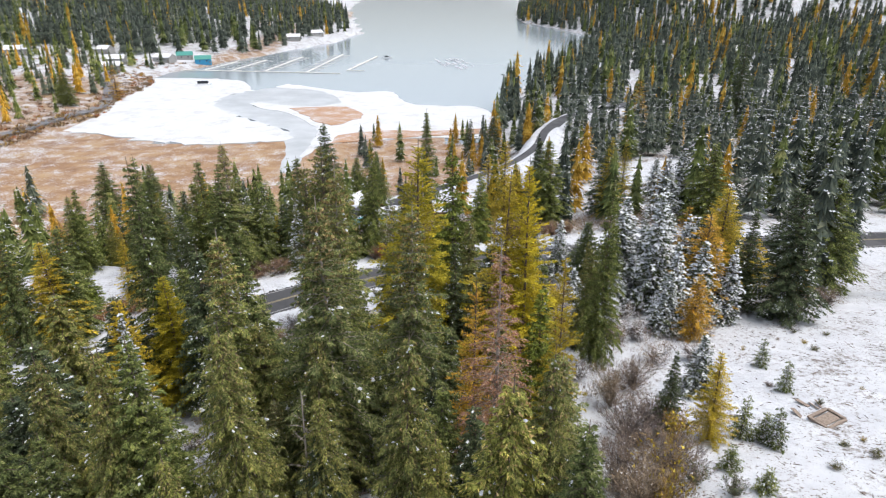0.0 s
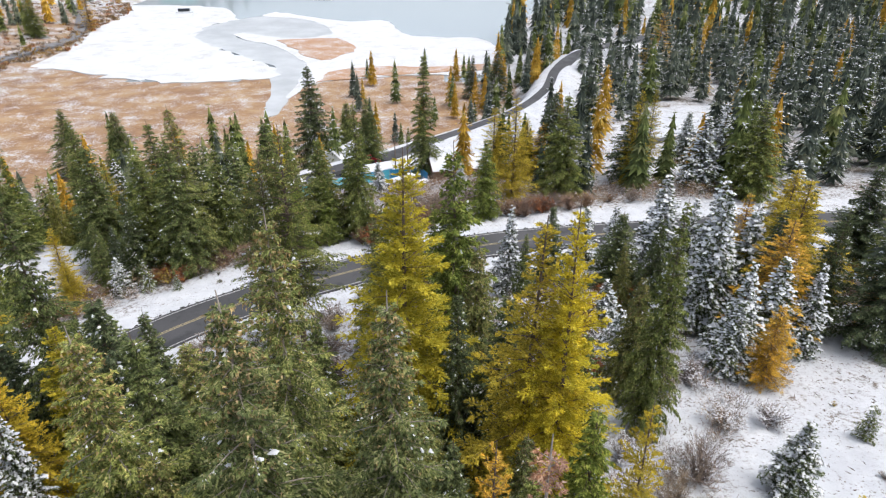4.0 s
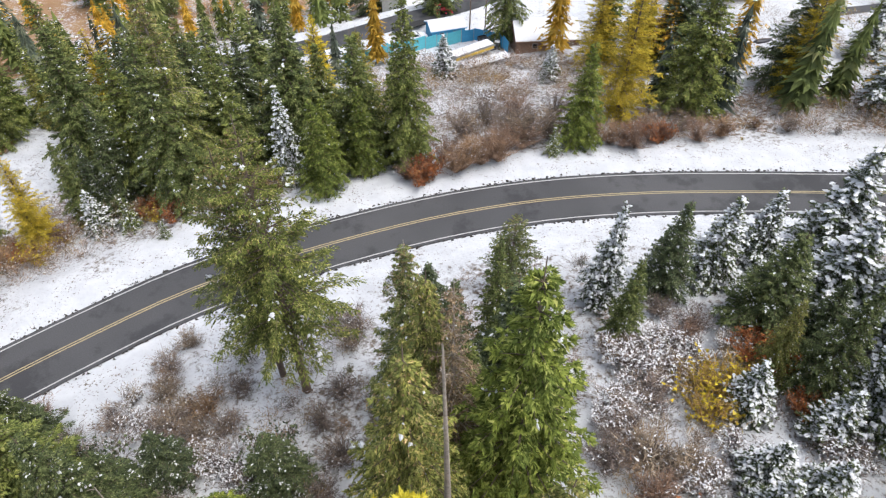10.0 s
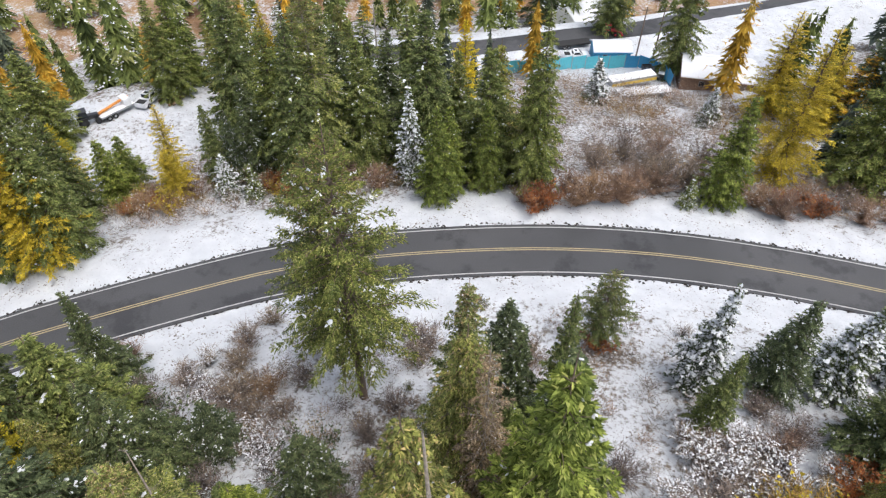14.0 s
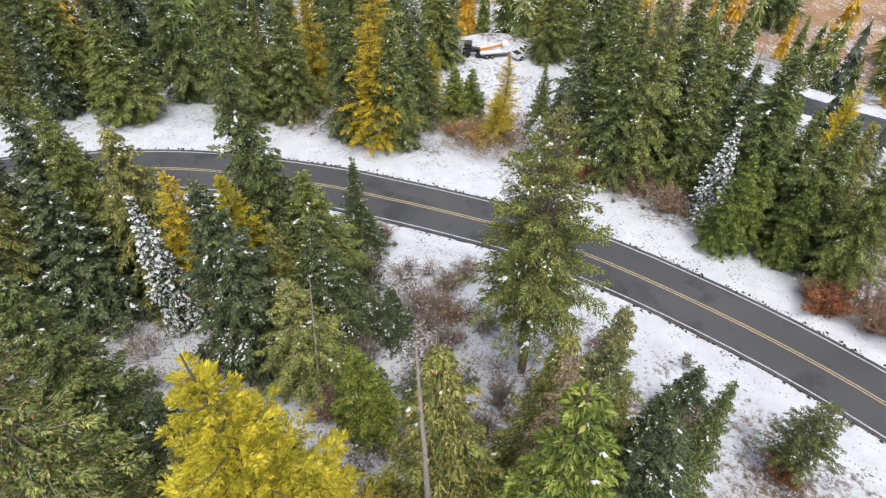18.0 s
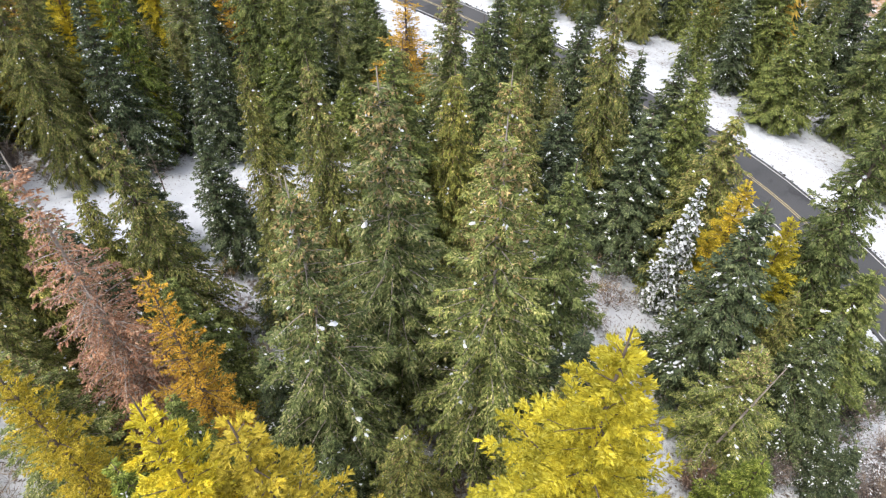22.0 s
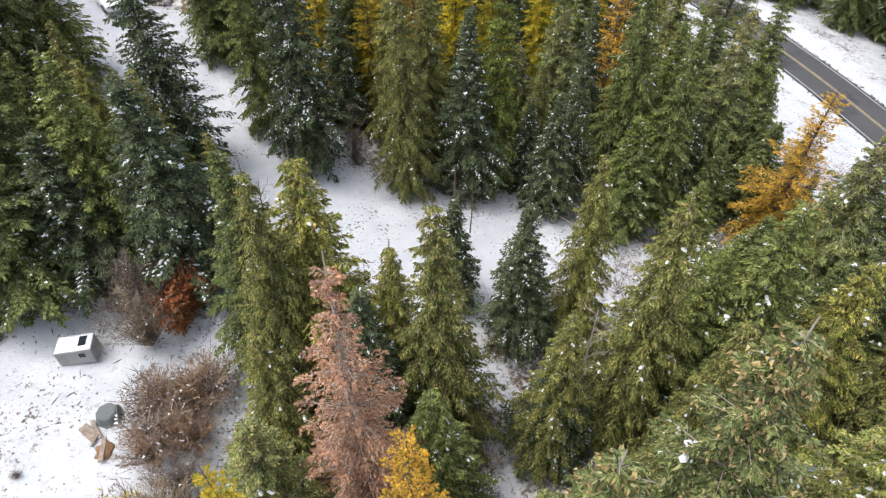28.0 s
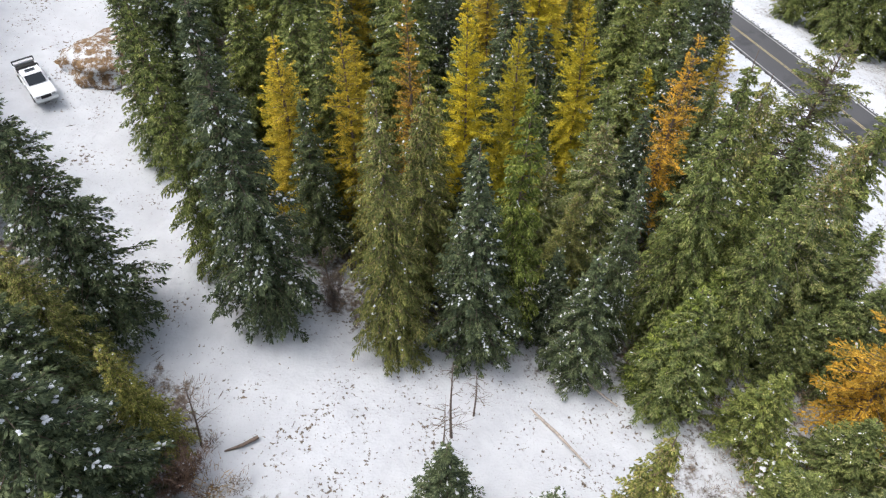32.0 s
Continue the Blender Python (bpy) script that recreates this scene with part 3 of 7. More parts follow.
def plain_conifer(seed, h, r, bare=0.08, whorls=46, per=6, fine=11, droop=0.35, lift=0.25, full=0.76, size=1.0, snow=0.0, ragged=0.25, inner=0.12, flakes=4.5, clump=1.0):
    """The same for a conifer that stands farther off: fewer and broader sprays."""
    rnd = np.random.default_rng(seed)
    P, D, L, W, S = [], [], [], [], []
    snow_p, limbs = [], []
    for i in range(whorls):
        u = (i + rnd.uniform(0, 0.9)) / whorls
        z = h * (bare + (0.985 - bare) * u)
        prof = (1 - u ** 1.3) ** full * (0.62 + 0.38 * min(1, (u + 0.02) / 0.14)) + 0.035
        n_b = max(3, int(round(per * (0.55 + 0.6 * (1 - u)))))
        a0 = rnd.uniform(0, 6.28)
        for k in range(n_b):
            a = a0 + 6.283 * k / n_b + rnd.normal(0, 0.25)
            ln = r * prof * rnd.uniform(1 - ragged, 1 + ragged * 0.6)
            up = lift * (0.25 + 1.2 * u) + rnd.normal(0, 0.07)
            dr_ = droop * (1.15 - 0.7 * u) * rnd.uniform(0.7, 1.2)
            out = np.array([math.cos(a), math.sin(a), 0.0])
            m_ = max(3, int(fine * (0.35 + ln / r)))
            s = np.linspace(inner, 1.0, m_) + rnd.normal(0, 0.03, m_)
            pos = out * (ln * s)[:, None]
            pos[:, 2] = z + ln * (up * s - dr_ * s * s)
            slope = up - 2 * dr_ * s
            limbs.append((z, a, ln, up, dr_))
            for side in (-1, 1, 0):
                sel = rnd.random(m_) < (0.95 if side else 0.7)
                if not sel.any():
                    continue
                q = pos[sel]
                ang = a + side * (0.85 + rnd.normal(0, 0.25, len(q)))
                d = np.stack([np.cos(ang), np.sin(ang), slope[sel] * 0.5 + rnd.normal(0, 0.18, len(q))], 1)
                d /= np.linalg.norm(d, axis=1, keepdims=True)
                le = size * (0.25 + 0.42 * ln * (1.1 - 0.75 * s[sel])) * rnd.uniform(0.6, 1.25, len(q))
                le = np.minimum(le, 0.95 * size)
                P.append(q), D.append(d), L.append(le), W.append(le * rnd.uniform(0.3, 0.5, len(q))), S.append(le * droop * rnd.uniform(0.1, 0.6, len(q)))
            if snow and rnd.random() < snow:
                for _ in range(max(1, int(ln * flakes))):
                    t = rnd.uniform(0.35, 1.0)
                    w_ = rnd.normal(0, 0.13) * ln
                    snow_p.append((out[0] * ln * t - out[1] * w_, out[1] * ln * t + out[0] * w_, z + ln * (up * t - dr_ * t * t) + 0.08, a, ln))
    P, D, L, W, S = (np.concatenate(q) for q in (P, D, L, W, S))
    v, f = sprays(P, D, L, W, S, rnd)
    sv, sf = [], []
    for x, y, z, a, ln in snow_p:
        le, w = rnd.uniform(0.16, 0.5) * size * clump, rnd.uniform(0.06, 0.17) * size * clump
        a += rnd.normal(0, 0.7)
        c, s_ = math.cos(a), math.sin(a)
        k = len(sv)
        sv += [(x - c * le / 2, y - s_ * le / 2, z), (x - s_ * w, y + c * w, z - 0.02), (x + c * le / 2, y + s_ * le / 2, z - 0.1), (x + s_ * w, y - c * w, z - 0.02), (x, y, z + w * 0.55)]
        sf += [(k, k + 3, k + 4), (k + 3, k + 2, k + 4), (k + 2, k + 1, k + 4), (k + 1, k, k + 4)]
    return v, f, sv, sf, limbs


def limb_mesh(h, limbs, seed, every=1, thick=1.0):
    """A tapered trunk with a slight bend, and the limbs."""
    rnd = np.random.default_rng(seed)
    r0 = 0.012 * h * thick
    bend = rnd.normal(0, 0.012, 2) * h
    zs = np.linspace(0, 1, 9)
    vs, fs = tube([(bend[0] * math.sin(3 * t) * t * (1 - t), bend[1] * math.sin(2.4 * t) * t * (1 - t), h * t) for t in zs], [r0 * (1.06 - t) + 0.006 for t in zs], 7)
    for z, a, ln, up, dr_ in limbs[::every]:
        t = np.array([0, 0.5, 0.92])
        pts = [(math.cos(a) * ln * s, math.sin(a) * ln * s, z + ln * (up * s - dr_ * s * s)) for s in t]
        v2, f2 = tube(pts, [0.02 + 0.012 * ln, 0.012 + 0.006 * ln, 0.008], 3)
        k = len(vs)
        vs += v2
        fs += [tuple(q + k for q in face) for face in f2]
    return vs, fs


MODELS = {}


def tree_model(key, kind, seed, name, label, h=20.0, r=3.4, leaf="fir", snow=0.0, bark=None, twig_every=1, thick=1.0, cones=0.0, **k):
    """One tree with its parts, kept out of the way as the pattern for its copies."""
    v, f, sv, sf, limbs = (plain_conifer if "fine" in k else conifer)(seed, h, r, snow=snow, **k)
    root = thing(name, pose(0, 0, 0), label, "tree")
    vs, fs = limb_mesh(h, limbs, seed, twig_every, thick)
    part("trunk", mesh_of("trunk", vs, fs, (bark or BARK,), None, True), None, root)
    part("crown", mesh_of("crown", v, f, (FOL[leaf],)), None, root)
    if cones:
        rnd = np.random.default_rng(seed + 7)
        tip = v[1::3]
        odds = np.clip((tip[:, 2] / h - 0.55) / 0.4, 0, 1) ** 1.3 * cones
        at_ = tip[rnd.random(len(tip)) < odds]
        d = rnd.normal(0, 0.45, at_.shape) + [0, 0, -0.8]
        d /= np.linalg.norm(d, axis=1, keepdims=True)
        le = rnd.uniform(0.12, 0.26, len(at_))
        v2, f2 = sprays(at_, d, le, le * 0.45, np.zeros(len(at_)), rnd)
        tagged(part("cone_cover", mesh_of("cone_cover", v2, f2, (CONES,)), None, root, "tan hanging cones near the top"), kind="stuff")
    if len(sv):
        tagged(part("snow_cover", mesh_of("snow_cover", sv, sf, (SNOW_BOUGH,)), None, root, "white snow lying on the boughs"), kind="stuff")
    MODELS.setdefault(key, []).append((root, h, r))
    return root


M = dict(whorls=34, per=6, fine=8, size=1.05)
for s in range(2):
    tree_model("fir", "fir", 10 + s, "fir_tree", "tall dark green fir with dense drooping boughs", r=3.7, leaf="fir", snow=0.16, flakes=3)
    tree_model("dark", "fir", 20 + s, "spruce_tree", "dark green spruce with snow caught on its boughs", r=3.5, leaf="dark", snow=0.34, flakes=6, clump=0.8, droop=0.32)
    tree_model("snowy", "fir", 30 + s, "spruce_tree", "young spruce heavily laden with fresh snow", h=16, r=3.4, leaf="dark", whorls=32, per=8, snow=0.97, flakes=11, clump=2.0, droop=0.34, full=1.05)
    tree_model("cedar", "cedar", 40 + s, "cedar_tree", "yellow-green cedar with a dense cone of drooping sprays", r=3.8, leaf="cedar", droop=0.45, full=0.85, lift=0.12, hang=0.5, fan=0.36, size=0.7, blades=11, snow=0.12, flakes=2, cones=0.1)
    tree_model("grey", "fir", 50 + s, "spruce_tree", "grey-green spruce with sparse pale boughs and a visible trunk", h=22, r=3.7, leaf="grey", bark=BARK_PALE, droop=0.32, ragged=0.45, full=0.85, size=0.7, blades=11, snow=0.12, flakes=3, cones=0.3)
    tree_model("bright", "fir", 60 + s, "fir_tree", "fresh bright green young fir", h=14, r=3.2, leaf="bright", droop=0.32, snow=0.07, flakes=4, clump=0.6, whorls=30)
    tree_model("larch", "larch", 70 + s, "larch_tree", "golden yellow larch in full autumn colour", h=22, r=4.2, leaf="larch", twig_every=3, full=0.85, lift=0.5, droop=0.3, ragged=0.4, whorls=42, size=0.6, step=0.12, fan=0.42, hang=0.05, blades=12)
    tree_model("orange", "larch", 80 + s, "larch_tree", "thin orange larch with half its needles shed", h=18, r=2.6, leaf="orange", full=0.7, lift=0.4, droop=0.2, ragged=0.45, whorls=32, per=7, size=0.55, hang=0.1, blades=8)
    tree_model("dull", "larch", 90 + s, "larch_tree", "dull ochre larch with thin foliage", h=20, r=3.4, leaf="dull", twig_every=2, full=0.82, lift=0.42, droop=0.25, ragged=0.45, whorls=38, per=8, size=0.58, hang=0.08, blades=11)
    tree_model("pine", "pine", 100 + s, "pine_tree", "old pine with an open dark crown and bare trunk", h=22, r=4.2, leaf="pine", bare=0.27, full=0.62, lift=0.35, droop=0.2, ragged=0.5, whorls=32, per=8, inner=0.22, bunch=0.6, fan=0.5, size=0.6, blades=13, thick=1.3, snow=0.1, flakes=3, cones=0.1)
tree_model("brown", "fir", 112, "dead_fir_tree", "dead fir with withered brown needles and fine bare twigs", h=18, r=2.8, leaf="brown", bark=BARK_PALE, ragged=0.45, whorls=34, per=8, size=0.55, blades=6)
tree_model("red", "fir", 110, "dead_fir_tree", "dead fir with pinkish red needles and pale bare limbs", h=20, r=2.9, leaf="red", bark=BARK_PALE, droop=0.35, ragged=0.4, whorls=38, per=8, size=0.55, blades=5)
for s in range(2):
    tree_model("mid", "fir", 120 + s, "fir_tree", "green fir in the forest", r=3.4, leaf="fir", droop=0.4, snow=0.06, **M)
    tree_model("midsnow", "fir", 126 + s, "spruce_tree", "dark spruce dusted with snow", r=3.2, leaf="dark", snow=0.9, flakes=6, droop=0.32, **M)
    tree_model("midcedar", "cedar", 132 + s, "cedar_tree", "olive green cedar in the forest", r=3.4, leaf="cedar", droop=0.5, full=0.8, **M)
    tree_model("midlarch", "larch", 138 + s, "larch_tree", "ochre larch standing among firs", r=2.8, leaf="orange", full=0.65, lift=0.4, **M)
    tree_model("sapling", "fir", 144 + s, "fir_sapling", "small snow-dusted fir sapling", h=4, r=1.2, leaf="fir", snow=0.9, whorls=12, per=6, size=0.6, step=0.1, blades=7, flakes=9, clump=0.6, ragged=0.4)
PLANTED = []


def bush_model(key, seed, label, twig, leaf=None, snow=0.0, stems=16, h=2.6, spread=1.5, leaves=260, twigs=46, fine=0.034):
    """A leafless or half-leafless bush: stems, fine twigs, and leaves or snow where it has them."""
    rnd = np.random.default_rng(seed)
    vs, fs, P, D = [], [], [], []
    for _ in range(stems):
        a, q = rnd.uniform(0, 6.28), rnd.uniform(0, 1) ** 0.6
        lean_, hh = q * spread, h * rnd.uniform(0.75, 1.0) * (1 - 0.45 * q * q)
        pts = [(math.cos(a) * lean_ * t ** 1.2, math.sin(a) * lean_ * t ** 1.2, hh * t) for t in (0, 0.35, 0.7, 1.0)]
        v2, f2 = tube(pts, [0.026, 0.018, 0.011, 0.004], 3)
        k = len(vs)
        vs += v2
        fs += [tuple(q + k for q in face) for face in f2]
        for _ in range(twigs):
            t = rnd.uniform(0.15, 1.0)
            P.append((math.cos(a) * lean_ * t ** 1.2 + rnd.normal(0, 0.12), math.sin(a) * lean_ * t ** 1.2 + rnd.normal(0, 0.12), hh * t))
            b_ = a + rnd.normal(0, 1.2)
            D.append((math.cos(b_) * 0.7, math.sin(b_) * 0.7, rnd.uniform(0.2, 1.3)))
    P, D = np.array(P), np.array(D)
    D /= np.linalg.norm(D, axis=1, keepdims=True)
    le = rnd.uniform(0.25, 0.75, len(P))
    v, f = sprays(P, D, le, np.full(len(P), fine), le * 0.05, rnd)
    root = thing("bush", pose(0, 0, 0), label, "bush")
    part("stem_base", mesh_of("stem_base", vs, fs, (twig,)), None, root)
    tagged(part("branchwork", mesh_of("branchwork", v, f, (twig,)), None, root), kind="stuff")
    if leaf:
        k = rnd.integers(0, len(P), leaves)
        Q = P[k] + D[k] * (le[k] * rnd.uniform(0.2, 1.0, leaves))[:, None]
        E = rnd.normal(0, 1, (leaves, 3))
        E /= np.linalg.norm(E, axis=1, keepdims=True)
        v, f = sprays(Q, E, rnd.uniform(0.12, 0.28, leaves), rnd.uniform(0.08, 0.18, leaves), np.zeros(leaves), rnd)
        tagged(part("foliage", mesh_of("foliage", v, f, (FOL[leaf],)), None, root), kind="stuff")
    if snow:
        m_ = int(170 * snow)
        k = rnd.integers(0, len(P), m_)
        Q = P[k] + D[k] * (le[k] * 0.5)[:, None]
        E = np.stack([np.cos(q := rnd.uniform(0, 6.28, m_)), np.sin(q), np.zeros(m_)], 1)
        v, f = sprays(Q, E, rnd.uniform(0.1, 0.3, m_), rnd.uniform(0.06, 0.12, m_), np.zeros(m_), rnd)
        tagged(part("snow_cover", mesh_of("snow_cover", v, f, (SNOW_BOUGH,)), None, root, "snow lying on the twigs"), kind="stuff")
    MODELS.setdefault(key, []).append((root, h, spread))


for s in range(2):
    bush_model("brush", 200 + s, "leafless grey bush with fine bare twigs", TWIG, snow=0.3, stems=34)
    bush_model("brush_snow", 204 + s, "leafless bush whose twigs carry fresh snow", TWIG, snow=3.0, stems=26)
    bush_model("brush_red", 208 + s, "leafless reddish brown bush with upright stems", TWIG_RED, snow=0.2, stems=34)
    bush_model("brush_gold", 212 + s, "thin bush with a few golden leaves remaining", TWIG_GOLD, leaf="dull", leaves=200)
    bush_model("rust", 216 + s, "bush with rust-red autumn leaves", TWIG_RED, leaf="rust", leaves=1100)
    bush_model("scrub", 220 + s, "low green evergreen scrub dusted with snow", TWIG, leaf="scrub", leaves=520, snow=0.8, h=1.6)
    bush_model("juniper", 224 + s, "dark grey-green rounded evergreen mound", TWIG, leaf="dark", leaves=900, stems=26, h=2.4, spread=2.0)
    bush_model("brush_tall", 228 + s, "tall leafless grey-mauve bush with dense fine twigs", TWIG, snow=0.2, stems=44, h=5.2, spread=3.0, twigs=130, fine=0.032)
    bush_model("brush_red_tall", 232 + s, "tall leafless reddish brown bush with dense twigs", TWIG_RED, snow=0.2, stems=40, h=4.4, spread=2.8, twigs=120, fine=0.032)
rng = np.random.default_rng(11)


def plant(key, x, y, top=None, r=None, h=None, group="forest trees", z=None):
    """A copy of a model standing at x, y; its top at height top, or h metres tall."""
    z = (ground_z(x, y) if z is None else z) - 0.1
    tall = h if h else max(1.0, top - z)
    if tall < 6 and key in ("fir", "dark", "snowy", "bright", "cedar"):
        key = "sapling"
    if tall > 3.3 and key in ("brush", "brush_red"):
        key += "_tall"
    pool = MODELS[key]
    root, mh, mr = pool[int(rng.integers(len(pool)))]
    sz = tall / mh
    sr = (r / mr) if r else sz ** 0.8
    if tall > 6:
        sr *= 1.13
    m_ = Matrix.Translation((x, y, z)) @ Euler((rng.normal(0, 0.015), rng.normal(0, 0.015), rng.uniform(0, 6.28))).to_matrix().to_4x4() @ Matrix.Diagonal((sr, sr, sz, 1))
    ob = copy_thing(root, m_)
    ob["group"] = group
    PLANTED.append((x, y, (r or sr * mr)))
    return ob


# ---- the single trees along the way: kind, place, height of the tip, radius ----
plant("larch", -2.9, 58.2, 35.5, 4.7)
plant("larch", 7.2, 49.2, 36.0, 3.1)
plant("dull", 5.0, 50.9, 34.4, 3.8)
plant("red", 3.6, 34.9, 34.6, 3.0)
plant("orange", 2.3, 39.5, 29.9, 1.9)
plant("grey", -9.1, 49.6, 35.3, 3.6)
plant("grey", -8.9, 43.3, 34.9, 4.0)
plant("grey", -2.5, 43.8, 34.0, 3.4)
plant("larch", -29.5, 60.4, 20.7, 3.0)
plant("cedar", -14.7, 44.4, 24.1, 3.0)
plant("bright", 7.8, 43.9, 27.3, 2.4)
plant("orange", 30.5, 67.3, 17.2, 2.0)
plant("snowy", 32.0, 86.0, 21.8, 3.2)
plant("grey", -4.3, 55.6, 22.5, 2.6)
plant("grey", -20.7, 62.2, 17.5, 3.0)
plant("snowy", 28.0, 91.8, 16.6, 3.5)
plant("snowy", 31.0, 82.7, 20.4, 2.6)
plant("orange", 34.2, 75.3, 21.8, 3.6)
plant("pine", -15.6, 78.6, 30.0, 3.7)
plant("pine", -18.2, 80.0, 27.0, 3.0)
plant("snowy", 8.6, 91.4, 15.8, 1.9)
plant("dark", 14.2, 93.6, 14.9, 2.2)
plant("snowy", 24.2, 99.9, 11.6, 2.2)
plant("snowy", 19.0, 96.0, 13.5, 2.4)
plant("bright", 1.5, 69.4, 32.0, 4.0)
plant("cedar", -4.2, 66.2, 29.8, 3.8)
plant("cedar", -4.8, 72.6, 26.5, 3.2)
plant("brown", -2.6, 71.8, 27.4, 2.3)
plant("fir", -38.5, 104.3, 20.0, 3.6)
plant("cedar", 6.9, 30.2, 26.0, 2.3)
plant("cedar", 5.7, 26.3, 32.6, 2.6)
plant("cedar", 3.2, 25.6, 31.8, 3.9)
plant("cedar", -2.4, 30.4, 31.4, 3.0)
plant("cedar", -14.2, 25.7, 27.4, 2.3)
plant("cedar", -13.4, 33.2, 30.4, 3.2)
plant("fir", -20.0, 34.0, 28.9, 3.6)
plant("bright", -27.7, 13.0, 19.3, 2.8)
plant("fir", -24.4, 15.4, 20.5, 2.8)
plant("cedar", -7.3, 7.7, 31.7, 2.5)
plant("bright", -15.1, 7.5, 32.0, 2.2)
plant("snowy", -12.3, 22.2, 17.3, 1.5)
plant("snowy", -10.8, 23.0, 18.0, 1.6)
plant("dark", -6.5, 20.6, 21.8, 1.9)
plant("orange", -37.0, 20.5, 23.8, 3.0)
plant("fir", -49.0, 124.0, 16.2, 4.2)
plant("fir", -55.0, 112.0, 15.7, 4.4)
plant("dull", 37.7, 138.0, 17.5, 2.8)
plant("fir", -4.5, 172.0, 17.0, 3.8)
plant("dark", -38.6, 205.0, 6.8, 6.5)
plant("orange", 77.0, 253.0, 14.0, 5.5)
plant("cedar", -23.5, 36.6, 26.4, 3.3)
plant("cedar", -36.9, 53.3, 22.2, 4.4)
plant("cedar", -14.7, 37.7, 26.6, 2.5)
plant("fir", -18.4, 32.7, 25.5, 2.4)
plant("cedar", -8.1, 33.6, 24.9, 2.3)
plant("dark", -8.3, 33.4, 21.9, 2.3)
plant("orange", -226.0, 446.0, h=24, r=4.6)
plant("fir", -238.0, 408.0, h=25, r=5.0)
plant("fir", -244.0, 413.0, h=21, r=4.6)
plant("fir", -114.1, 205.3, -6.7, 5.7)
plant("fir", -97.2, 202.9, -6.6, 5.7)
plant("dull", 8.5, 39.5, 32.0, 2.0)
plant("dark", -35.7, 47.6, 20.1, 4.1)
plant("dark", -33.4, 40.6, 19.4, 3.6)
plant("fir", -30.1, 65.9, 18.8, 3.9)
plant("snowy", 31.5, 101.5, 15.6, 3.6)
plant("snowy", 36.2, 85.6, 17.9, 3.4)
plant("dark", 142.8, 309.4, 28.2, 5.7)
plant("fir", 56.9, 87.0, 23.3, 4.7)
plant("dull", 44.4, 94.2, 19.4, 3.9)
plant("dark", 59.2, 99.9, 17.6, 3.9)
plant("dull", 22.7, 43.5, 21.6, 1.6)
plant("snowy", 25.6, 52.9, 17.6, 1.8)
plant("snowy", 25.6, 43.8, 16.7, 1.0)
plant("snowy", 27.5, 42.0, 17.1, 1.0)
plant("dark", 19.4, 44.7, 21.1, 1.1)
plant("dull", 46.2, 85.4, 14.4, 2.3)
plant("orange", 48.0, 78.6, 14.7, 2.1)
plant("snowy", 34.7, 58.7, 13.5, 0.9)
plant("snowy", 34.0, 52.5, 14.7, 0.9)
plant("dark", -25.0, 59.0, 24.5, 3.8)
plant("fir", -9.0, 58.0, 22.7, 2.6)
plant("dark", 1.2, 56.3, 26.3, 2.1)
plant("fir", 17.2, 61.0, 30.9, 2.1)
plant("snowy", 29.0, 78.6, 24.0, 2.7)
plant("snowy", 28.9, 71.0, 19.6, 2.3)
plant("snowy", 32.9, 72.8, 19.4, 2.7)
plant("snowy", 47.3, 99.6, 18.4, 3.6)
plant("dull", 39.6, 83.6, 22.5, 4.4)
plant("cedar", 21.4, 83.7, 14.7, 1.5)
plant("fir", -19.4, 114.5, 16.4, 3.7)
plant("fir", -30.7, 219.8, -8.9, 5.1)
plant("fir", -20.6, 189.8, 1.0, 4.2)
plant("dull", 11.6, 153.5, 9.3, 3.7)
plant("dull", 18.1, 149.2, 7.9, 3.2)
plant("dark", 23.6, 151.3, 13.7, 4.3)
plant("dark", 39.7, 191.8, 6.0, 4.0)
plant("orange", 43.8, 188.2, 8.9, 2.1)
plant("dark", 38.2, 142.3, 15.8, 4.1)
plant("dull", 45.2, 153.1, 13.2, 2.6)
plant("snowy", 50.0, 135.5, 13.1, 3.8)
plant("snowy", 54.3, 138.6, 14.8, 3.3)
plant("fir", 57.5, 129.7, 18.3, 4.7)
plant("fir", -27.1, 113.9, 19.0, 4.5)
plant("dark", 12.3, 291.2, -9.9, 3.3)
plant("dark", 22.7, 291.2, -8.8, 5.2)
plant("fir", -43.7, 107.4, 16.5, 3.7)
plant("fir", -73.1, 117.1, 10.5, 3.2)
plant("cedar", -48.0, 128.1, 9.9, 3.8)
plant("larch", -30.0, 131.8, 9.5, 2.4)
plant("bright", -22.3, 106.9, 12.4, 2.3)
plant("snowy", -27.0, 109.4, 12.7, 1.9)
plant("bright", 7.3, 120.5, 13.9, 2.7)
plant("dull", 13.1, 129.5, 18.4, 3.6)
plant("fir", 22.9, 133.2, 18.0, 4.7)
plant("orange", 21.4, 150.5, 6.9, 3.3)
plant("bright", 4.3, 117.6, 4.1, 1.1)
plant("snowy", 7.7, 120.8, 4.7, 1.4)
plant("bright", -59.3, 93.0, 5.7, 2.5)
plant("dull", -51.8, 95.5, 5.0, 2.0)
plant("snowy", -46.3, 98.6, 4.2, 1.7)
plant("snowy", -42.7, 98.9, 3.3, 1.3)
plant("dull", -55.5, 80.4, 16.0, 3.7)
plant("dark", -35.8, 71.9, 8.4, 1.9)
plant("orange", -31.3, 66.8, 12.9, 1.3)
plant("dark", -37.0, 63.3, 16.6, 3.7)
plant("pine", 0.3, 92.1, 12.3, 1.9)
plant("cedar", -5.9, 79.3, 15.9, 1.8)
plant("dark", -6.8, 88.0, 9.7, 1.8)
plant("bright", -37.6, 97.1, 2.1, 0.7)
plant("dark", 22.1, 89.9, 15.5, 3.1)
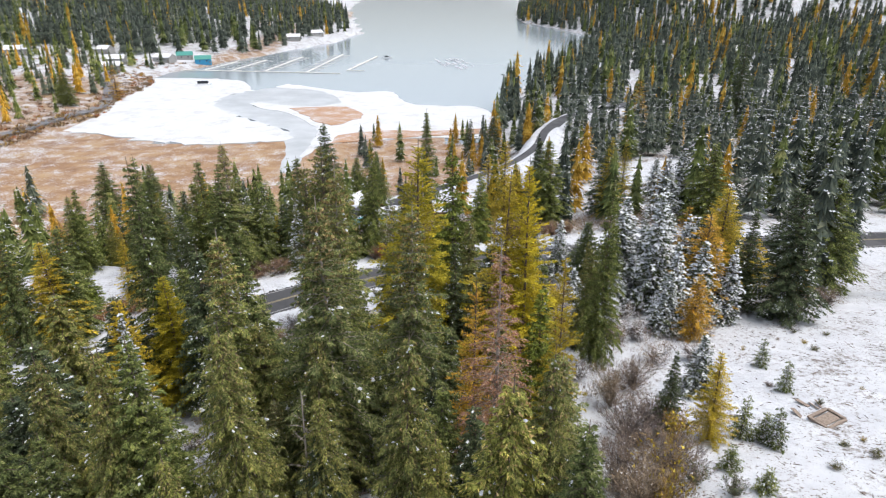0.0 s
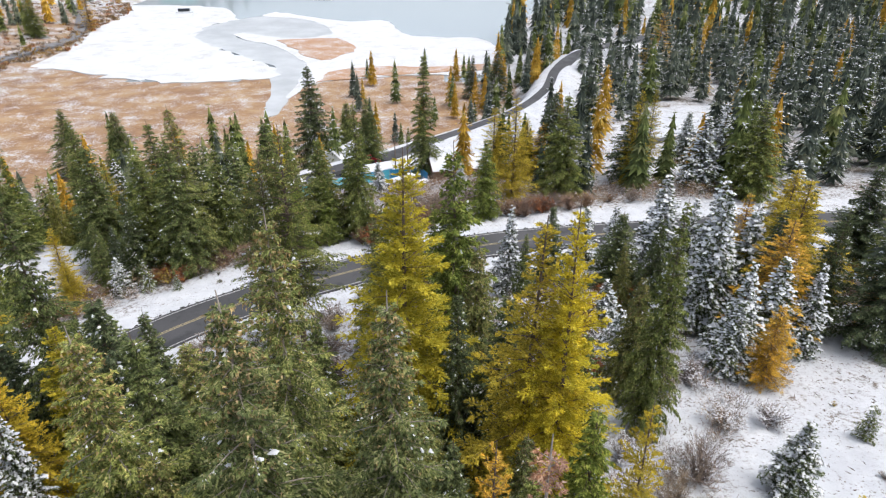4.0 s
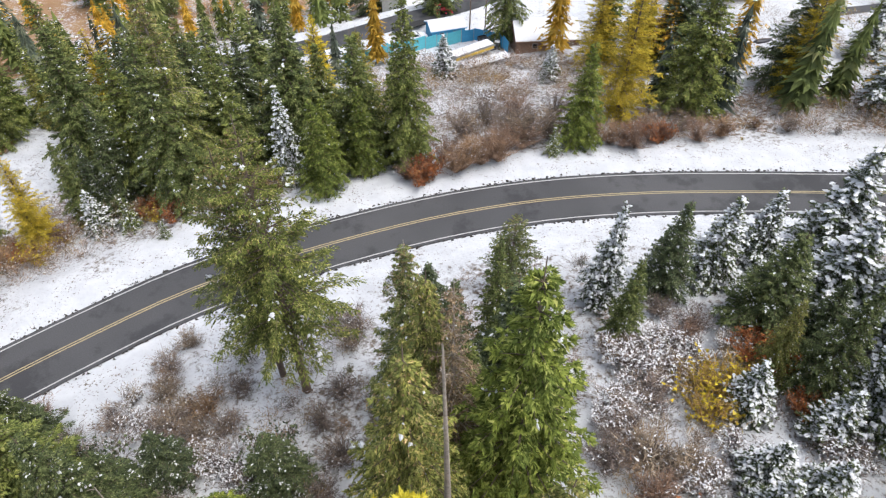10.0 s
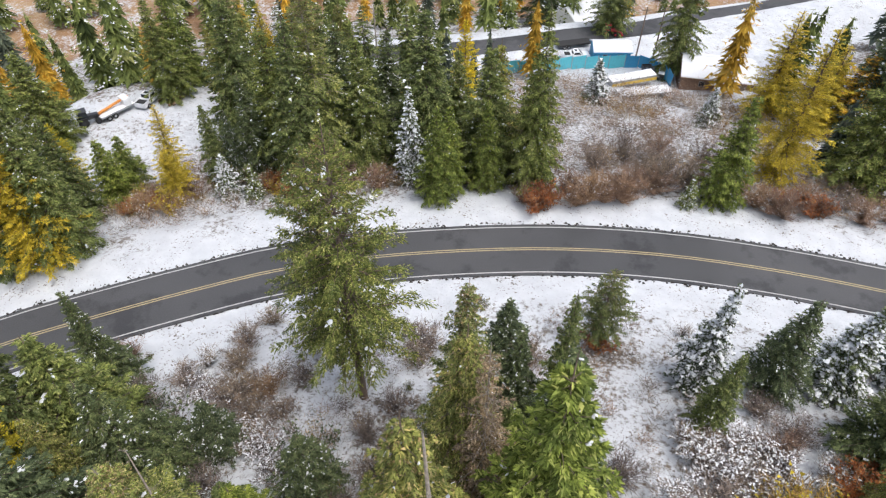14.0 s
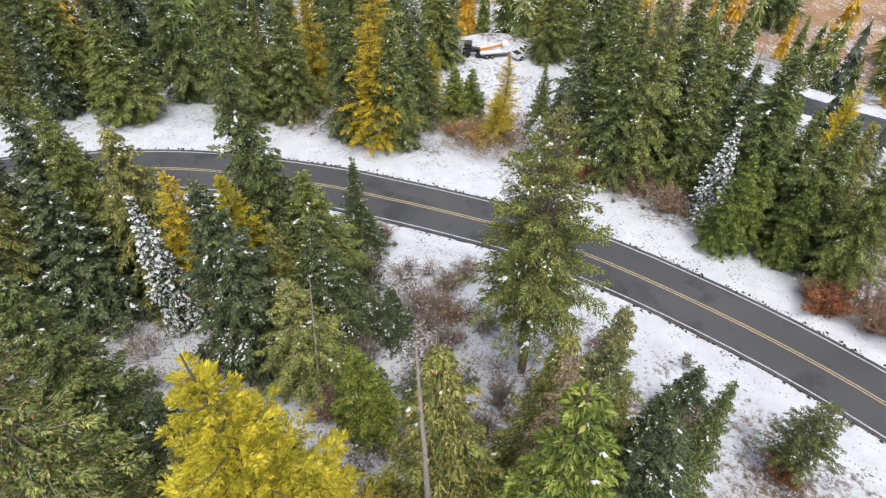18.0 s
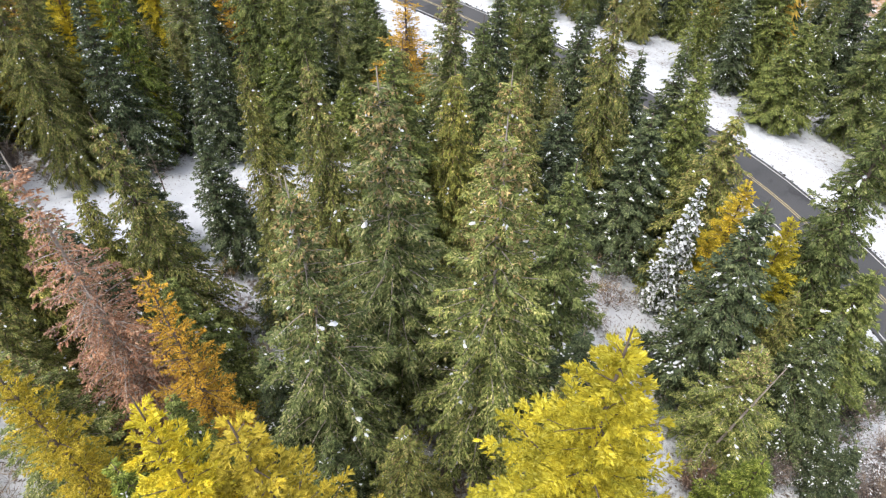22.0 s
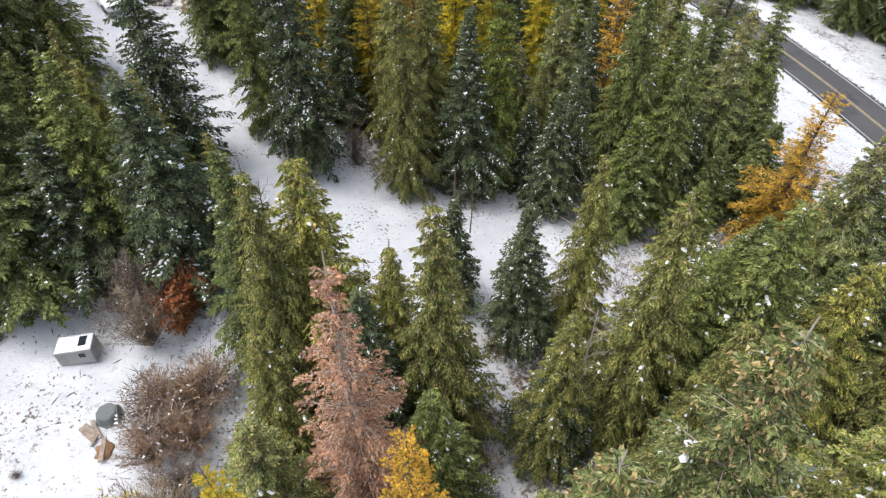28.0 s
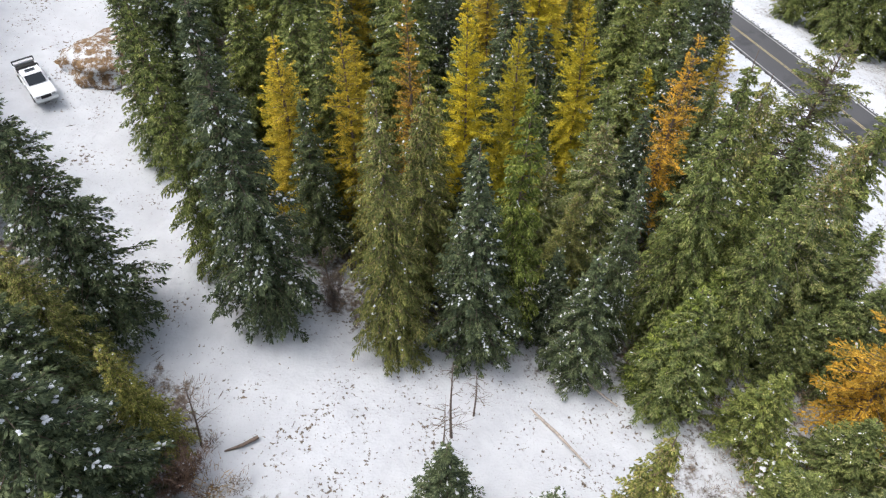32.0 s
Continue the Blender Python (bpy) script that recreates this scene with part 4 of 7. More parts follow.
plant("snowy", -13.8, 149.1, -1.3, 2.2)
plant("snowy", 4.0, 146.9, -0.7, 1.8)
plant("dull", -32.9, 56.7, 19.8, 2.8)
plant("fir", -31.8, 63.1, 32.5, 3.3)
plant("dark", -36.0, 71.0, 14.1, 1.7)
plant("dark", -49.4, 44.7, 19.2, 3.3)
plant("cedar", -37.5, 42.4, 28.9, 3.6)
plant("fir", -51.1, 28.7, 21.8, 3.6)
plant("snowy", -31.3, 53.8, 19.9, 1.8)
plant("fir", -75.5, 51.9, 13.8, 3.9)
plant("fir", -54.8, 82.3, 17.5, 3.3)
plant("larch", -65.5, 92.1, 7.0, 2.0)
plant("bright", -59.7, 95.7, 4.5, 2.2)
plant("fir", -59.2, 118.6, 18.3, 3.4)
plant("grey", -37.8, 107.8, 23.5, 3.8)
plant("fir", -67.3, 72.5, 15.9, 3.4)
plant("fir", -80.0, 100.3, 8.6, 3.8)
plant("fir", -11.6, 48.7, 25.8, 2.4)
plant("grey", -17.0, 45.0, 31.6, 3.7)
plant("dark", 0.4, 4.5, 37.7, 2.8)
plant("fir", 3.3, 0.5, 36.1, 1.9)
plant("fir", 5.4, -10.6, 32.2, 2.6)
plant("dark", -18.1, 8.7, 20.1, 1.6)
plant("fir", -26.7, 10.3, 32.8, 2.8)
plant("dark", -21.6, 10.4, 27.3, 1.6)
plant("pine", -43.7, 0.6, 26.4, 3.8)
plant("bright", -24.4, 15.0, 20.6, 2.3)
plant("fir", -28.7, 19.5, 16.5, 2.2)
plant("fir", -38.3, 16.5, 18.0, 2.7)
plant("dark", -14.3, 3.9, 18.3, 1.8)
plant("larch", -18.6, -1.0, 30.6, 2.3)
plant("larch", -15.3, -1.9, 32.4, 2.2)
plant("orange", -11.6, -3.0, 32.4, 1.6)
plant("larch", -26.8, -6.5, 29.0, 2.3)
plant("orange", -31.7, -0.9, 27.7, 2.2)
plant("dull", -7.2, -2.7, 33.5, 1.9)
plant("dark", 10.8, 15.4, 32.0, 3.5)
plant("fir", 14.7, 12.8, 32.5, 3.2)
plant("dark", 16.6, 14.2, 28.5, 3.0)
plant("cedar", -21.5, 32.8, 28.0, 2.7)
plant("fir", -28.8, 13.9, 27.9, 2.4)
plant("dark", -50.5, 3.0, 13.9, 2.5)
plant("dark", -41.6, 8.7, 15.5, 2.2)
plant("fir", -24.9, 6.5, 17.8, 1.6)
plant("cedar", -9.3, 40.9, 25.0, 2.9)
plant("dark", -0.8, 25.1, 20.1, 1.4)
plant("fir", -13.2, 113.6, 22.5, 2.9)
plant("bright", -18.2, 111.6, 11.5, 2.0)
plant("bright", -22.2, 109.4, 11.0, 2.1)
plant("bright", -14.8, 116.5, 14.5, 2.2)
plant("grey", -6.8, 78.4, 22.3, 2.5)
plant("fir", -0.4, 81.0, 21.1, 1.8)
plant("dark", -14.6, 69.9, 12.1, 2.1)
plant("dark", -23.2, 70.0, 10.0, 1.8)
plant("fir", -16.7, 65.2, 12.5, 2.1)
plant("dark", -25.6, 67.6, 11.0, 2.1)
plant("cedar", 17.2, 66.4, 21.0, 2.3)
plant("cedar", 10.3, 63.3, 17.1, 2.7)
plant("bright", -14.6, 64.8, 15.9, 2.2)
plant("dark", -25.5, 65.2, 18.4, 2.6)
plant("snowy", 18.6, 79.8, 12.3, 1.9)
plant("snowy", 18.3, 73.7, 12.5, 1.8)
plant("snowy", 24.0, 78.4, 12.3, 1.9)
plant("fir", 20.6, 14.6, 30.0, 3.6)
plant("dark", 24.6, 14.2, 29.0, 3.6)
plant("fir", 29.2, 14.6, 31.0, 3.8)
plant("dark", 34.0, 15.6, 29.0, 3.6)
plant("fir", -46.8, 38.7, 19.1, 2.8)
plant("dark", -47.1, 35.3, 21.3, 3.0)
plant("fir", -55.6, 46.2, 15.8, 2.4)
plant("dark", 45.4, 74.4, 25.3, 3.8)
plant("snowy", 37.3, 96.3, 14.6, 2.6)
plant("snowy", 53.5, 153.7, 8.5, 3.0)
plant("dark", -29.2, 22.0, 11.2, 2.0)
plant("fir", -28.0, 24.8, 13.8, 2.3)
plant("fir", -34.2, 15.4, 15.8, 2.0)
plant("dark", -24.5, 27.6, 14.0, 2.2)
plant("dark", -30.6, 27.8, 15.5, 2.6)
plant("fir", -33.4, 23.2, 14.0, 2.4)
plant("dark", -26.2, 30.4, 17.0, 2.4)
# bushes
plant("brush", 15.8, 43.3, h=5.5, r=3.6, group="undergrowth")
plant("brush_gold", 16.5, 38.1, h=4.0, r=2.6, group="undergrowth")
plant("brush", 14.1, 32.6, h=5.0, r=3.5, group="undergrowth")
plant("rust", 12.0, 18.4, h=5.0, r=2.2, group="undergrowth")
plant("rust", 12.1, 19.8, h=4.5, r=1.8, group="undergrowth")
plant("brush", 14.4, 18.1, h=6.0, r=2.6, group="undergrowth")
plant("brush", 13.7, 27.2, h=3.2, r=2.6, group="undergrowth")
plant("brush", 10.9, 24.5, h=3.0, r=2.2, group="undergrowth")
plant("rust", 11.9, 66.8, h=4.0, r=3.2, group="undergrowth")
plant("rust", 20.6, 86.0, h=3.2, r=2.0, group="undergrowth")
plant("rust", 23.0, 80.3, h=2.8, r=1.6, group="undergrowth")
plant("brush_gold", 15.5, 79.1, h=3.4, r=3.0, group="undergrowth")
plant("brush_gold", 18.4, 82.0, h=2.6, r=1.6, group="undergrowth")
plant("brush", 11.1, 74.1, h=3.0, r=3.0, group="undergrowth")
plant("brush_snow", 10.2, 84.3, h=2.4, r=2.4, group="undergrowth")
plant("brush_snow", 13.9, 86.0, h=2.2, r=2.2, group="undergrowth")
plant("brush", 9.7, 76.3, h=2.6, r=2.4, group="undergrowth")
plant("rust", -10.8, 109.5, h=3.0, r=2.4, group="undergrowth")
plant("brush_red", -7.2, 112.2, h=4.2, r=3.0, group="undergrowth")
plant("brush_red", -2.4, 115.1, h=4.5, r=3.2, group="undergrowth")
plant("brush", 0.4, 120.2, h=5.0, r=3.0, group="undergrowth")
plant("brush_red", 14.6, 120.3, h=4.0, r=2.6, group="undergrowth")
plant("rust", 17.9, 122.3, h=3.2, r=2.2, group="undergrowth")
plant("brush_gold", -40.6, 100.4, h=2.6, r=1.8, group="undergrowth")
plant("rust", -38.4, 100.6, h=2.6, r=1.8, group="undergrowth")
plant("rust", -10.5, 111.3, h=3.4, r=2.2, group="undergrowth")
plant("brush_red", -6.2, 113.6, h=4.5, r=3.0, group="undergrowth")
plant("brush_red", -2.7, 116.8, h=4.5, r=3.0, group="undergrowth")
plant("brush", 0.8, 122.3, h=5.5, r=4.0, group="undergrowth")
plant("rust", 0.5, 92.3, h=3.0, r=1.9, group="undergrowth")
plant("brush_red", 22.9, 123.7, h=3.4, r=2.6, group="undergrowth")
plant("brush_red", 16.7, 123.6, h=3.6, r=2.6, group="undergrowth")
plant("brush_red", 11.5, 121.5, h=3.2, r=2.4, group="undergrowth")
plant("rust", 14.8, 123.6, h=2.6, r=2.0, group="undergrowth")
plant("brush", -13.5, 85.8, h=2.4, r=2.2, group="undergrowth")
plant("brush", -21.1, 74.2, h=1.8, r=1.6, group="undergrowth")
plant("brush", -24.7, 74.8, h=2.2, r=2.0, group="undergrowth")
plant("juniper", -15.7, 71.6, h=3.4, r=2.8, group="undergrowth")
plant("juniper", -26.8, 68.1, h=3.4, r=3.4, group="undergrowth")
plant("juniper", -30.9, 69.8, h=2.6, r=2.4, group="undergrowth")
plant("brush", -4.6, 87.4, h=4.5, r=2.4, group="undergrowth")
plant("brush_gold", -56.1, 93.5, h=2.2, r=2.0, group="undergrowth")
plant("rust", -55.6, 91.2, h=2.0, r=1.6, group="undergrowth")
plant("brush_red", -54.3, 94.4, h=2.4, r=2.0, group="undergrowth")
plant("rust", 21.2, 84.2, h=3.6, r=2.6, group="undergrowth")
plant("brush_gold", 16.8, 81.6, h=3.4, r=3.0, group="undergrowth")
plant("brush_snow", 10.7, 82.8, h=2.6, r=2.6, group="undergrowth")
plant("brush_snow", 13.4, 82.3, h=2.4, r=2.4, group="undergrowth")
plant("brush_snow", 9.5, 78.8, h=2.4, r=2.4, group="undergrowth")
plant("brush", -3.4, 4.2, h=3.6, r=1.6, group="undergrowth")
plant("brush", -11.8, 5.7, h=3.0, r=1.6, group="undergrowth")
plant("brush_red", 6.7, 14.9, h=3.4, r=2.2, group="undergrowth")
plant("brush", 14.0, 24.9, h=3.0, r=2.2, group="undergrowth")
plant("brush", 14.2, 20.3, h=6.0, r=2.6, group="undergrowth")
plant("brush_snow", -54.0, 122.6, h=2.2, r=2.2, group="undergrowth")
plant("brush_red", -47.4, 109.7, h=2.6, r=2.0, group="undergrowth")
plant("brush_red", -34.3, 105.8, h=3.0, r=2.6, group="undergrowth")
plant("brush_red", -30.3, 106.6, h=3.0, r=2.6, group="undergrowth")
plant("brush", -38.9, 118.1, h=3.4, r=3.0, group="undergrowth")
plant("brush", -46.0, 122.2, h=3.4, r=3.0, group="undergrowth")
plant("brush_red", -54.6, 92.6, h=2.2, r=2.2, group="undergrowth")
plant("brush", -25.6, 73.7, h=2.0, r=1.8, group="undergrowth")
plant("brush_snow", -30.3, 76.2, h=1.8, r=1.6, group="undergrowth")
plant("brush", -28.7, 79.8, h=2.4, r=1.8, group="undergrowth")
plant("brush", -28.4, 83.0, h=1.8, r=1.5, group="undergrowth")
plant("brush", -30.4, 74.0, h=2.0, r=1.8, group="undergrowth")
plant("brush", -27.2, 76.8, h=2.0, r=1.6, group="undergrowth")
plant("brush_red", -23.2, 75.8, h=2.2, r=1.8, group="undergrowth")
plant("brush", -24.5, 71.3, h=2.4, r=2.0, group="undergrowth")
plant("brush_snow", -21.8, 71.1, h=2.2, r=2.0, group="undergrowth")
plant("brush_snow", -19.2, 71.0, h=2.2, r=2.0, group="undergrowth")
plant("brush", -21.2, 78.0, h=1.8, r=1.5, group="undergrowth")
plant("brush_snow", -22.2, 81.7, h=2.0, r=1.8, group="undergrowth")
plant("brush", -13.1, 74.9, h=3.4, r=1.9, group="undergrowth")
plant("brush", -11.1, 72.5, h=3.0, r=1.9, group="undergrowth")
plant("brush_snow", -16.3, 76.6, h=1.4, r=1.2, group="undergrowth")
plant("brush", -13.3, 83.8, h=2.0, r=1.7, group="undergrowth")
plant("brush", -15.6, 86.7, h=1.6, r=1.4, group="undergrowth")
plant("scrub", -11.1, 93.2, h=1.3, r=0.9, group="undergrowth")
plant("brush_snow", 9.4, 84.6, h=2.6, r=2.2, group="undergrowth")
plant("brush_snow", 12.3, 85.6, h=2.6, r=2.2, group="undergrowth")
plant("brush_snow", 15.2, 85.5, h=2.4, r=2.0, group="undergrowth")
plant("brush", 16.6, 88.9, h=2.4, r=2.0, group="undergrowth")
plant("brush_snow", 18.7, 85.8, h=2.4, r=2.0, group="undergrowth")
plant("brush_gold", 15.3, 82.0, h=3.0, r=2.2, group="undergrowth")
plant("rust", 22.8, 87.3, h=3.2, r=2.2, group="undergrowth")
plant("brush_gold", 18.7, 82.8, h=3.0, r=2.2, group="undergrowth")
plant("brush", 13.8, 90.4, h=2.2, r=1.8, group="undergrowth")
plant("brush_red", -9.0, 113.9, h=4.2, r=2.6, group="undergrowth")
plant("brush_red", -4.3, 114.3, h=4.0, r=2.8, group="undergrowth")
plant("brush", -1.3, 122.3, h=5.0, r=3.2, group="undergrowth")
plant("brush_red", 0.4, 118.8, h=4.0, r=2.8, group="undergrowth")
plant("brush", 3.5, 122.4, h=5.0, r=3.2, group="undergrowth")
plant("brush_red", -12.9, 110.2, h=3.0, r=1.8, group="undergrowth")
plant("brush_red", 9.5, 121.5, h=3.4, r=2.2, group="undergrowth")
plant("brush_red", 13.3, 120.7, h=3.4, r=2.4, group="undergrowth")
plant("brush", 19.3, 124.0, h=3.4, r=2.4, group="undergrowth")
plant("brush_red", 26.2, 125.3, h=3.2, r=2.4, group="undergrowth")
plant("brush", -4.8, 127.1, h=4.5, r=3.0, group="undergrowth")
plant("brush", -7.7, 121.9, h=4.5, r=3.0, group="undergrowth")
plant("brush_snow", -5.6, 134.0, h=3.6, r=2.6, group="undergrowth")
plant("brush_red", -1.3, 130.6, h=4.0, r=3.0, group="undergrowth")
plant("brush", 4.6, 130.2, h=4.5, r=3.0, group="undergrowth")
plant("brush_gold", -39.5, 103.4, h=3.0, r=2.2, group="undergrowth")
plant("rust", -41.5, 101.6, h=3.0, r=2.0, group="undergrowth")
plant("brush_red", -50.1, 96.5, h=2.8, r=2.2, group="undergrowth")
plant("brush_red", -53.8, 92.0, h=2.6, r=2.2, group="undergrowth")
plant("rust", -52.6, 93.5, h=2.4, r=1.8, group="undergrowth")
plant("brush", 14.7, 33.8, h=5.5, r=3.4, group="undergrowth")
plant("brush", 13.6, 37.3, h=5.5, r=3.2, group="undergrowth")
plant("brush", 17.2, 37.9, h=5.0, r=3.2, group="undergrowth")
plant("brush_gold", 15.4, 32.6, h=6.0, r=1.6, group="undergrowth")
plant("rust", 11.5, 18.1, h=5.0, r=2.0, group="undergrowth")
plant("rust", -0.7, 44.9, h=2.2, r=1.6, group="undergrowth")
plant("brush_red", 11.8, 25.4, h=3.2, r=2.2, group="undergrowth")
plant("brush", 13.1, 26.0, h=2.8, r=2.2, group="undergrowth")
plant("juniper", 21.4, 35.7, h=1.8, r=1.1, group="undergrowth")
plant("juniper", 19.1, 37.4, h=2.2, r=1.2, group="undergrowth")
plant("brush_snow", -4.5, 30.4, h=1.8, r=1.5, group="undergrowth")
plant("brush_snow", -3.0, 35.4, h=1.6, r=1.5, group="undergrowth")
plant("brush_snow", -5.5, 46.1, h=1.8, r=1.6, group="undergrowth")
plant("brush", 13.7, 14.3, h=5.0, r=2.4, group="undergrowth")
plant("brush", 14.9, 11.2, h=4.6, r=2.2, group="undergrowth")
plant("juniper", -24.3, 63.0, h=2.8, r=2.4, group="undergrowth")
plant("juniper", -24.5, 66.0, h=3.0, r=2.6, group="undergrowth")
plant("juniper", -26.0, 68.9, h=2.6, r=2.2, group="undergrowth")
plant("brush", -24.9, 74.0, h=2.4, r=2.0, group="undergrowth")
plant("brush", -23.1, 70.9, h=2.0, r=1.8, group="undergrowth")
plant("brush_snow", -24.8, 50.2, h=1.6, r=1.5, group="undergrowth")
plant("brush_snow", -28.5, 48.0, h=1.4, r=1.3, group="undergrowth")
plant("brush_snow", -20.9, 65.4, h=1.6, r=1.4, group="undergrowth")
plant("brush", 16.3, 50.6, h=4.5, r=2.6, group="undergrowth")
plant("brush", 19.5, 54.1, h=4.0, r=2.4, group="undergrowth")
plant("brush_gold", 19.2, 41.9, h=4.0, r=2.4, group="undergrowth")
plant("brush", 18.6, 45.9, h=4.0, r=2.6, group="undergrowth")
plant("brush_snow", 23.6, 67.8, h=2.4, r=2.2, group="undergrowth")
plant("brush_snow", 24.1, 61.1, h=2.4, r=2.0, group="undergrowth")
plant("brush_snow", 24.6, 76.6, h=2.4, r=2.2, group="undergrowth")
plant("brush_snow", 27.9, 60.9, h=2.2, r=1.8, group="undergrowth")
plant("snowy", 26.9, 81.7, h=9.0, r=1.9, group="forest trees")
plant("snowy", 27.9, 69.3, h=9.0, r=1.9, group="forest trees")
plant("snowy", 39.3, 85.9, h=8.0, r=1.7, group="forest trees")
plant("brush_red", 48.7, 84.4, h=3.4, r=2.4, group="undergrowth")
plant("brush_gold", 52.8, 90.6, h=3.4, r=2.2, group="undergrowth")
plant("brush", 53.9, 79.0, h=3.0, r=2.2, group="undergrowth")
plant("sapling", 27.2, 43.1, h=3.0, r=1.0, group="forest trees")
plant("sapling", 22.5, 39.0, h=2.4, r=0.9, group="forest trees")
plant("sapling", 23.8, 35.9, h=2.2, r=0.9, group="forest trees")
plant("scrub", 30.7, 38.7, h=0.6, r=0.7, group="undergrowth")
plant("scrub", 42.9, 62.7, h=0.6, r=0.7, group="undergrowth")
plant("brush_snow", 8.6, 78.6, h=2.4, r=2.0, group="undergrowth")
plant("brush", 11.6, 80.1, h=2.6, r=2.2, group="undergrowth")
plant("brush_snow", 16.1, 84.5, h=2.4, r=2.0, group="undergrowth")
plant("brush", 8.2, 73.9, h=2.6, r=2.2, group="undergrowth")
plant("brush", 13.7, 74.3, h=2.6, r=2.2, group="undergrowth")
plant("brush_snow", 17.4, 75.7, h=2.4, r=2.0, group="undergrowth")
plant("snowy", 17.6, 70.6, h=7.0, r=1.7, group="forest trees")
plant("snowy", 21.2, 72.3, h=7.0, r=1.8, group="forest trees")
plant("brush_snow", 27.6, 85.5, h=2.6, r=2.2, group="undergrowth")
plant("brush_snow", 30.2, 82.8, h=2.6, r=2.2, group="undergrowth")
plant("brush_red", 11.3, 67.6, h=3.0, r=2.4, group="undergrowth")
plant("rust", 13.6, 68.1, h=3.2, r=2.4, group="undergrowth")
plant("brush_gold", -50.6, 92.7, h=3.0, r=2.4, group="undergrowth")
plant("brush", -27.8, 77.5, h=2.0, r=1.8, group="undergrowth")
plant("brush", -24.1, 75.1, h=2.0, r=1.8, group="undergrowth")
plant("brush", -12.6, 78.3, h=2.6, r=1.6, group="undergrowth")
plant("brush_snow", -23.0, 77.4, h=1.8, r=1.6, group="undergrowth")
plant("brush_red", 13.6, 25.0, h=3.6, r=1.9, group="undergrowth")
plant("brush_red", 12.3, 28.0, h=3.6, r=1.9, group="undergrowth")
plant("brush_red", 14.4, 28.4, h=3.6, r=2.0, group="undergrowth")
plant("brush", 13.1, 30.2, h=3.6, r=2.0, group="undergrowth")
plant("brush", -32.5, 70.8, h=2.4, r=2.0, group="undergrowth")
plant("brush_snow", -28.1, 73.5, h=2.0, r=1.8, group="undergrowth")
plant("brush", -22.9, 73.2, h=2.2, r=1.8, group="undergrowth")
plant("brush_red", -37.9, 74.5, h=2.0, r=1.7, group="undergrowth")
plant("brush_snow", -17.3, 69.4, h=2.2, r=2.0, group="undergrowth")
plant("brush", -21.9, 66.5, h=2.6, r=2.2, group="undergrowth")
plant("brush", -13.4, 65.0, h=2.6, r=2.2, group="undergrowth")
plant("brush_snow", -27.6, 66.7, h=2.4, r=2.0, group="undergrowth")
plant("brush_red", -17.1, 62.8, h=2.6, r=2.2, group="undergrowth")
plant("brush", -11.6, 69.1, h=2.4, r=1.8, group="undergrowth")
plant("brush", 5.0, 79.6, h=2.6, r=2.0, group="undergrowth")
plant("brush_snow", 8.7, 76.5, h=2.4, r=2.0, group="undergrowth")
plant("brush", 13.6, 82.7, h=2.4, r=2.0, group="undergrowth")
plant("brush_red", 15.5, 87.1, h=2.6, r=1.8, group="undergrowth")
plant("brush_snow", 14.5, 72.5, h=2.4, r=2.0, group="undergrowth")
plant("brush_red", 10.7, 71.3, h=2.8, r=2.2, group="undergrowth")
plant("brush_snow", 17.8, 64.9, h=2.2, r=2.0, group="undergrowth")
plant("brush", 21.2, 66.8, h=2.2, r=1.8, group="undergrowth")


# ---- the rest of the near forest ----
def scatter(count, x0, x1, y0, y1, seed):
    """Candidate places with what the land is like there."""
    rnd = np.random.default_rng(seed)
    x, y = rnd.uniform(x0, x1, count), rnd.uniform(y0, y1, count)
    d = line_distance(x, y, ROAD)[0]
    low = np.abs(line_distance(x, y, LOW)[0])
    z = height(x, y)
    clear = np.zeros(count, bool)
    for poly in OPEN:
        clear |= inside(x, y, poly)
    return rnd, x, y, d, low, z, clear


def grow(cands, spacing, choose, limit, group):
    rnd, X, Y, D, LOW_D, Z, CLEAR = cands
    here = np.array(PLANTED)
    n_, xs, ys, rs = 0, list(here[:, 0]), list(here[:, 1]), list(here[:, 2])
    for x, y, d, lo_d, z, clear in zip(X, Y, D, LOW_D, Z, CLEAR):
        got = choose(rnd, x, y, d, lo_d, z, clear)
        if not got:
            continue
        key, h, r = got
        gap = (np.array(xs) - x) ** 2 + (np.array(ys) - y) ** 2 < (spacing * (np.array(rs) + r)) ** 2
        if gap.any():
            continue
        plant(key, x, y, h=h, r=r, group=group, z=z)
        xs.append(x), ys.append(y), rs.append(r)
        n_ += 1
        if n_ >= limit:
            break


def pick(rnd, *table):
    q = rnd.random()
    for key, share in table:
        q -= share
        if q < 0:
            return key
    return table[-1][0]


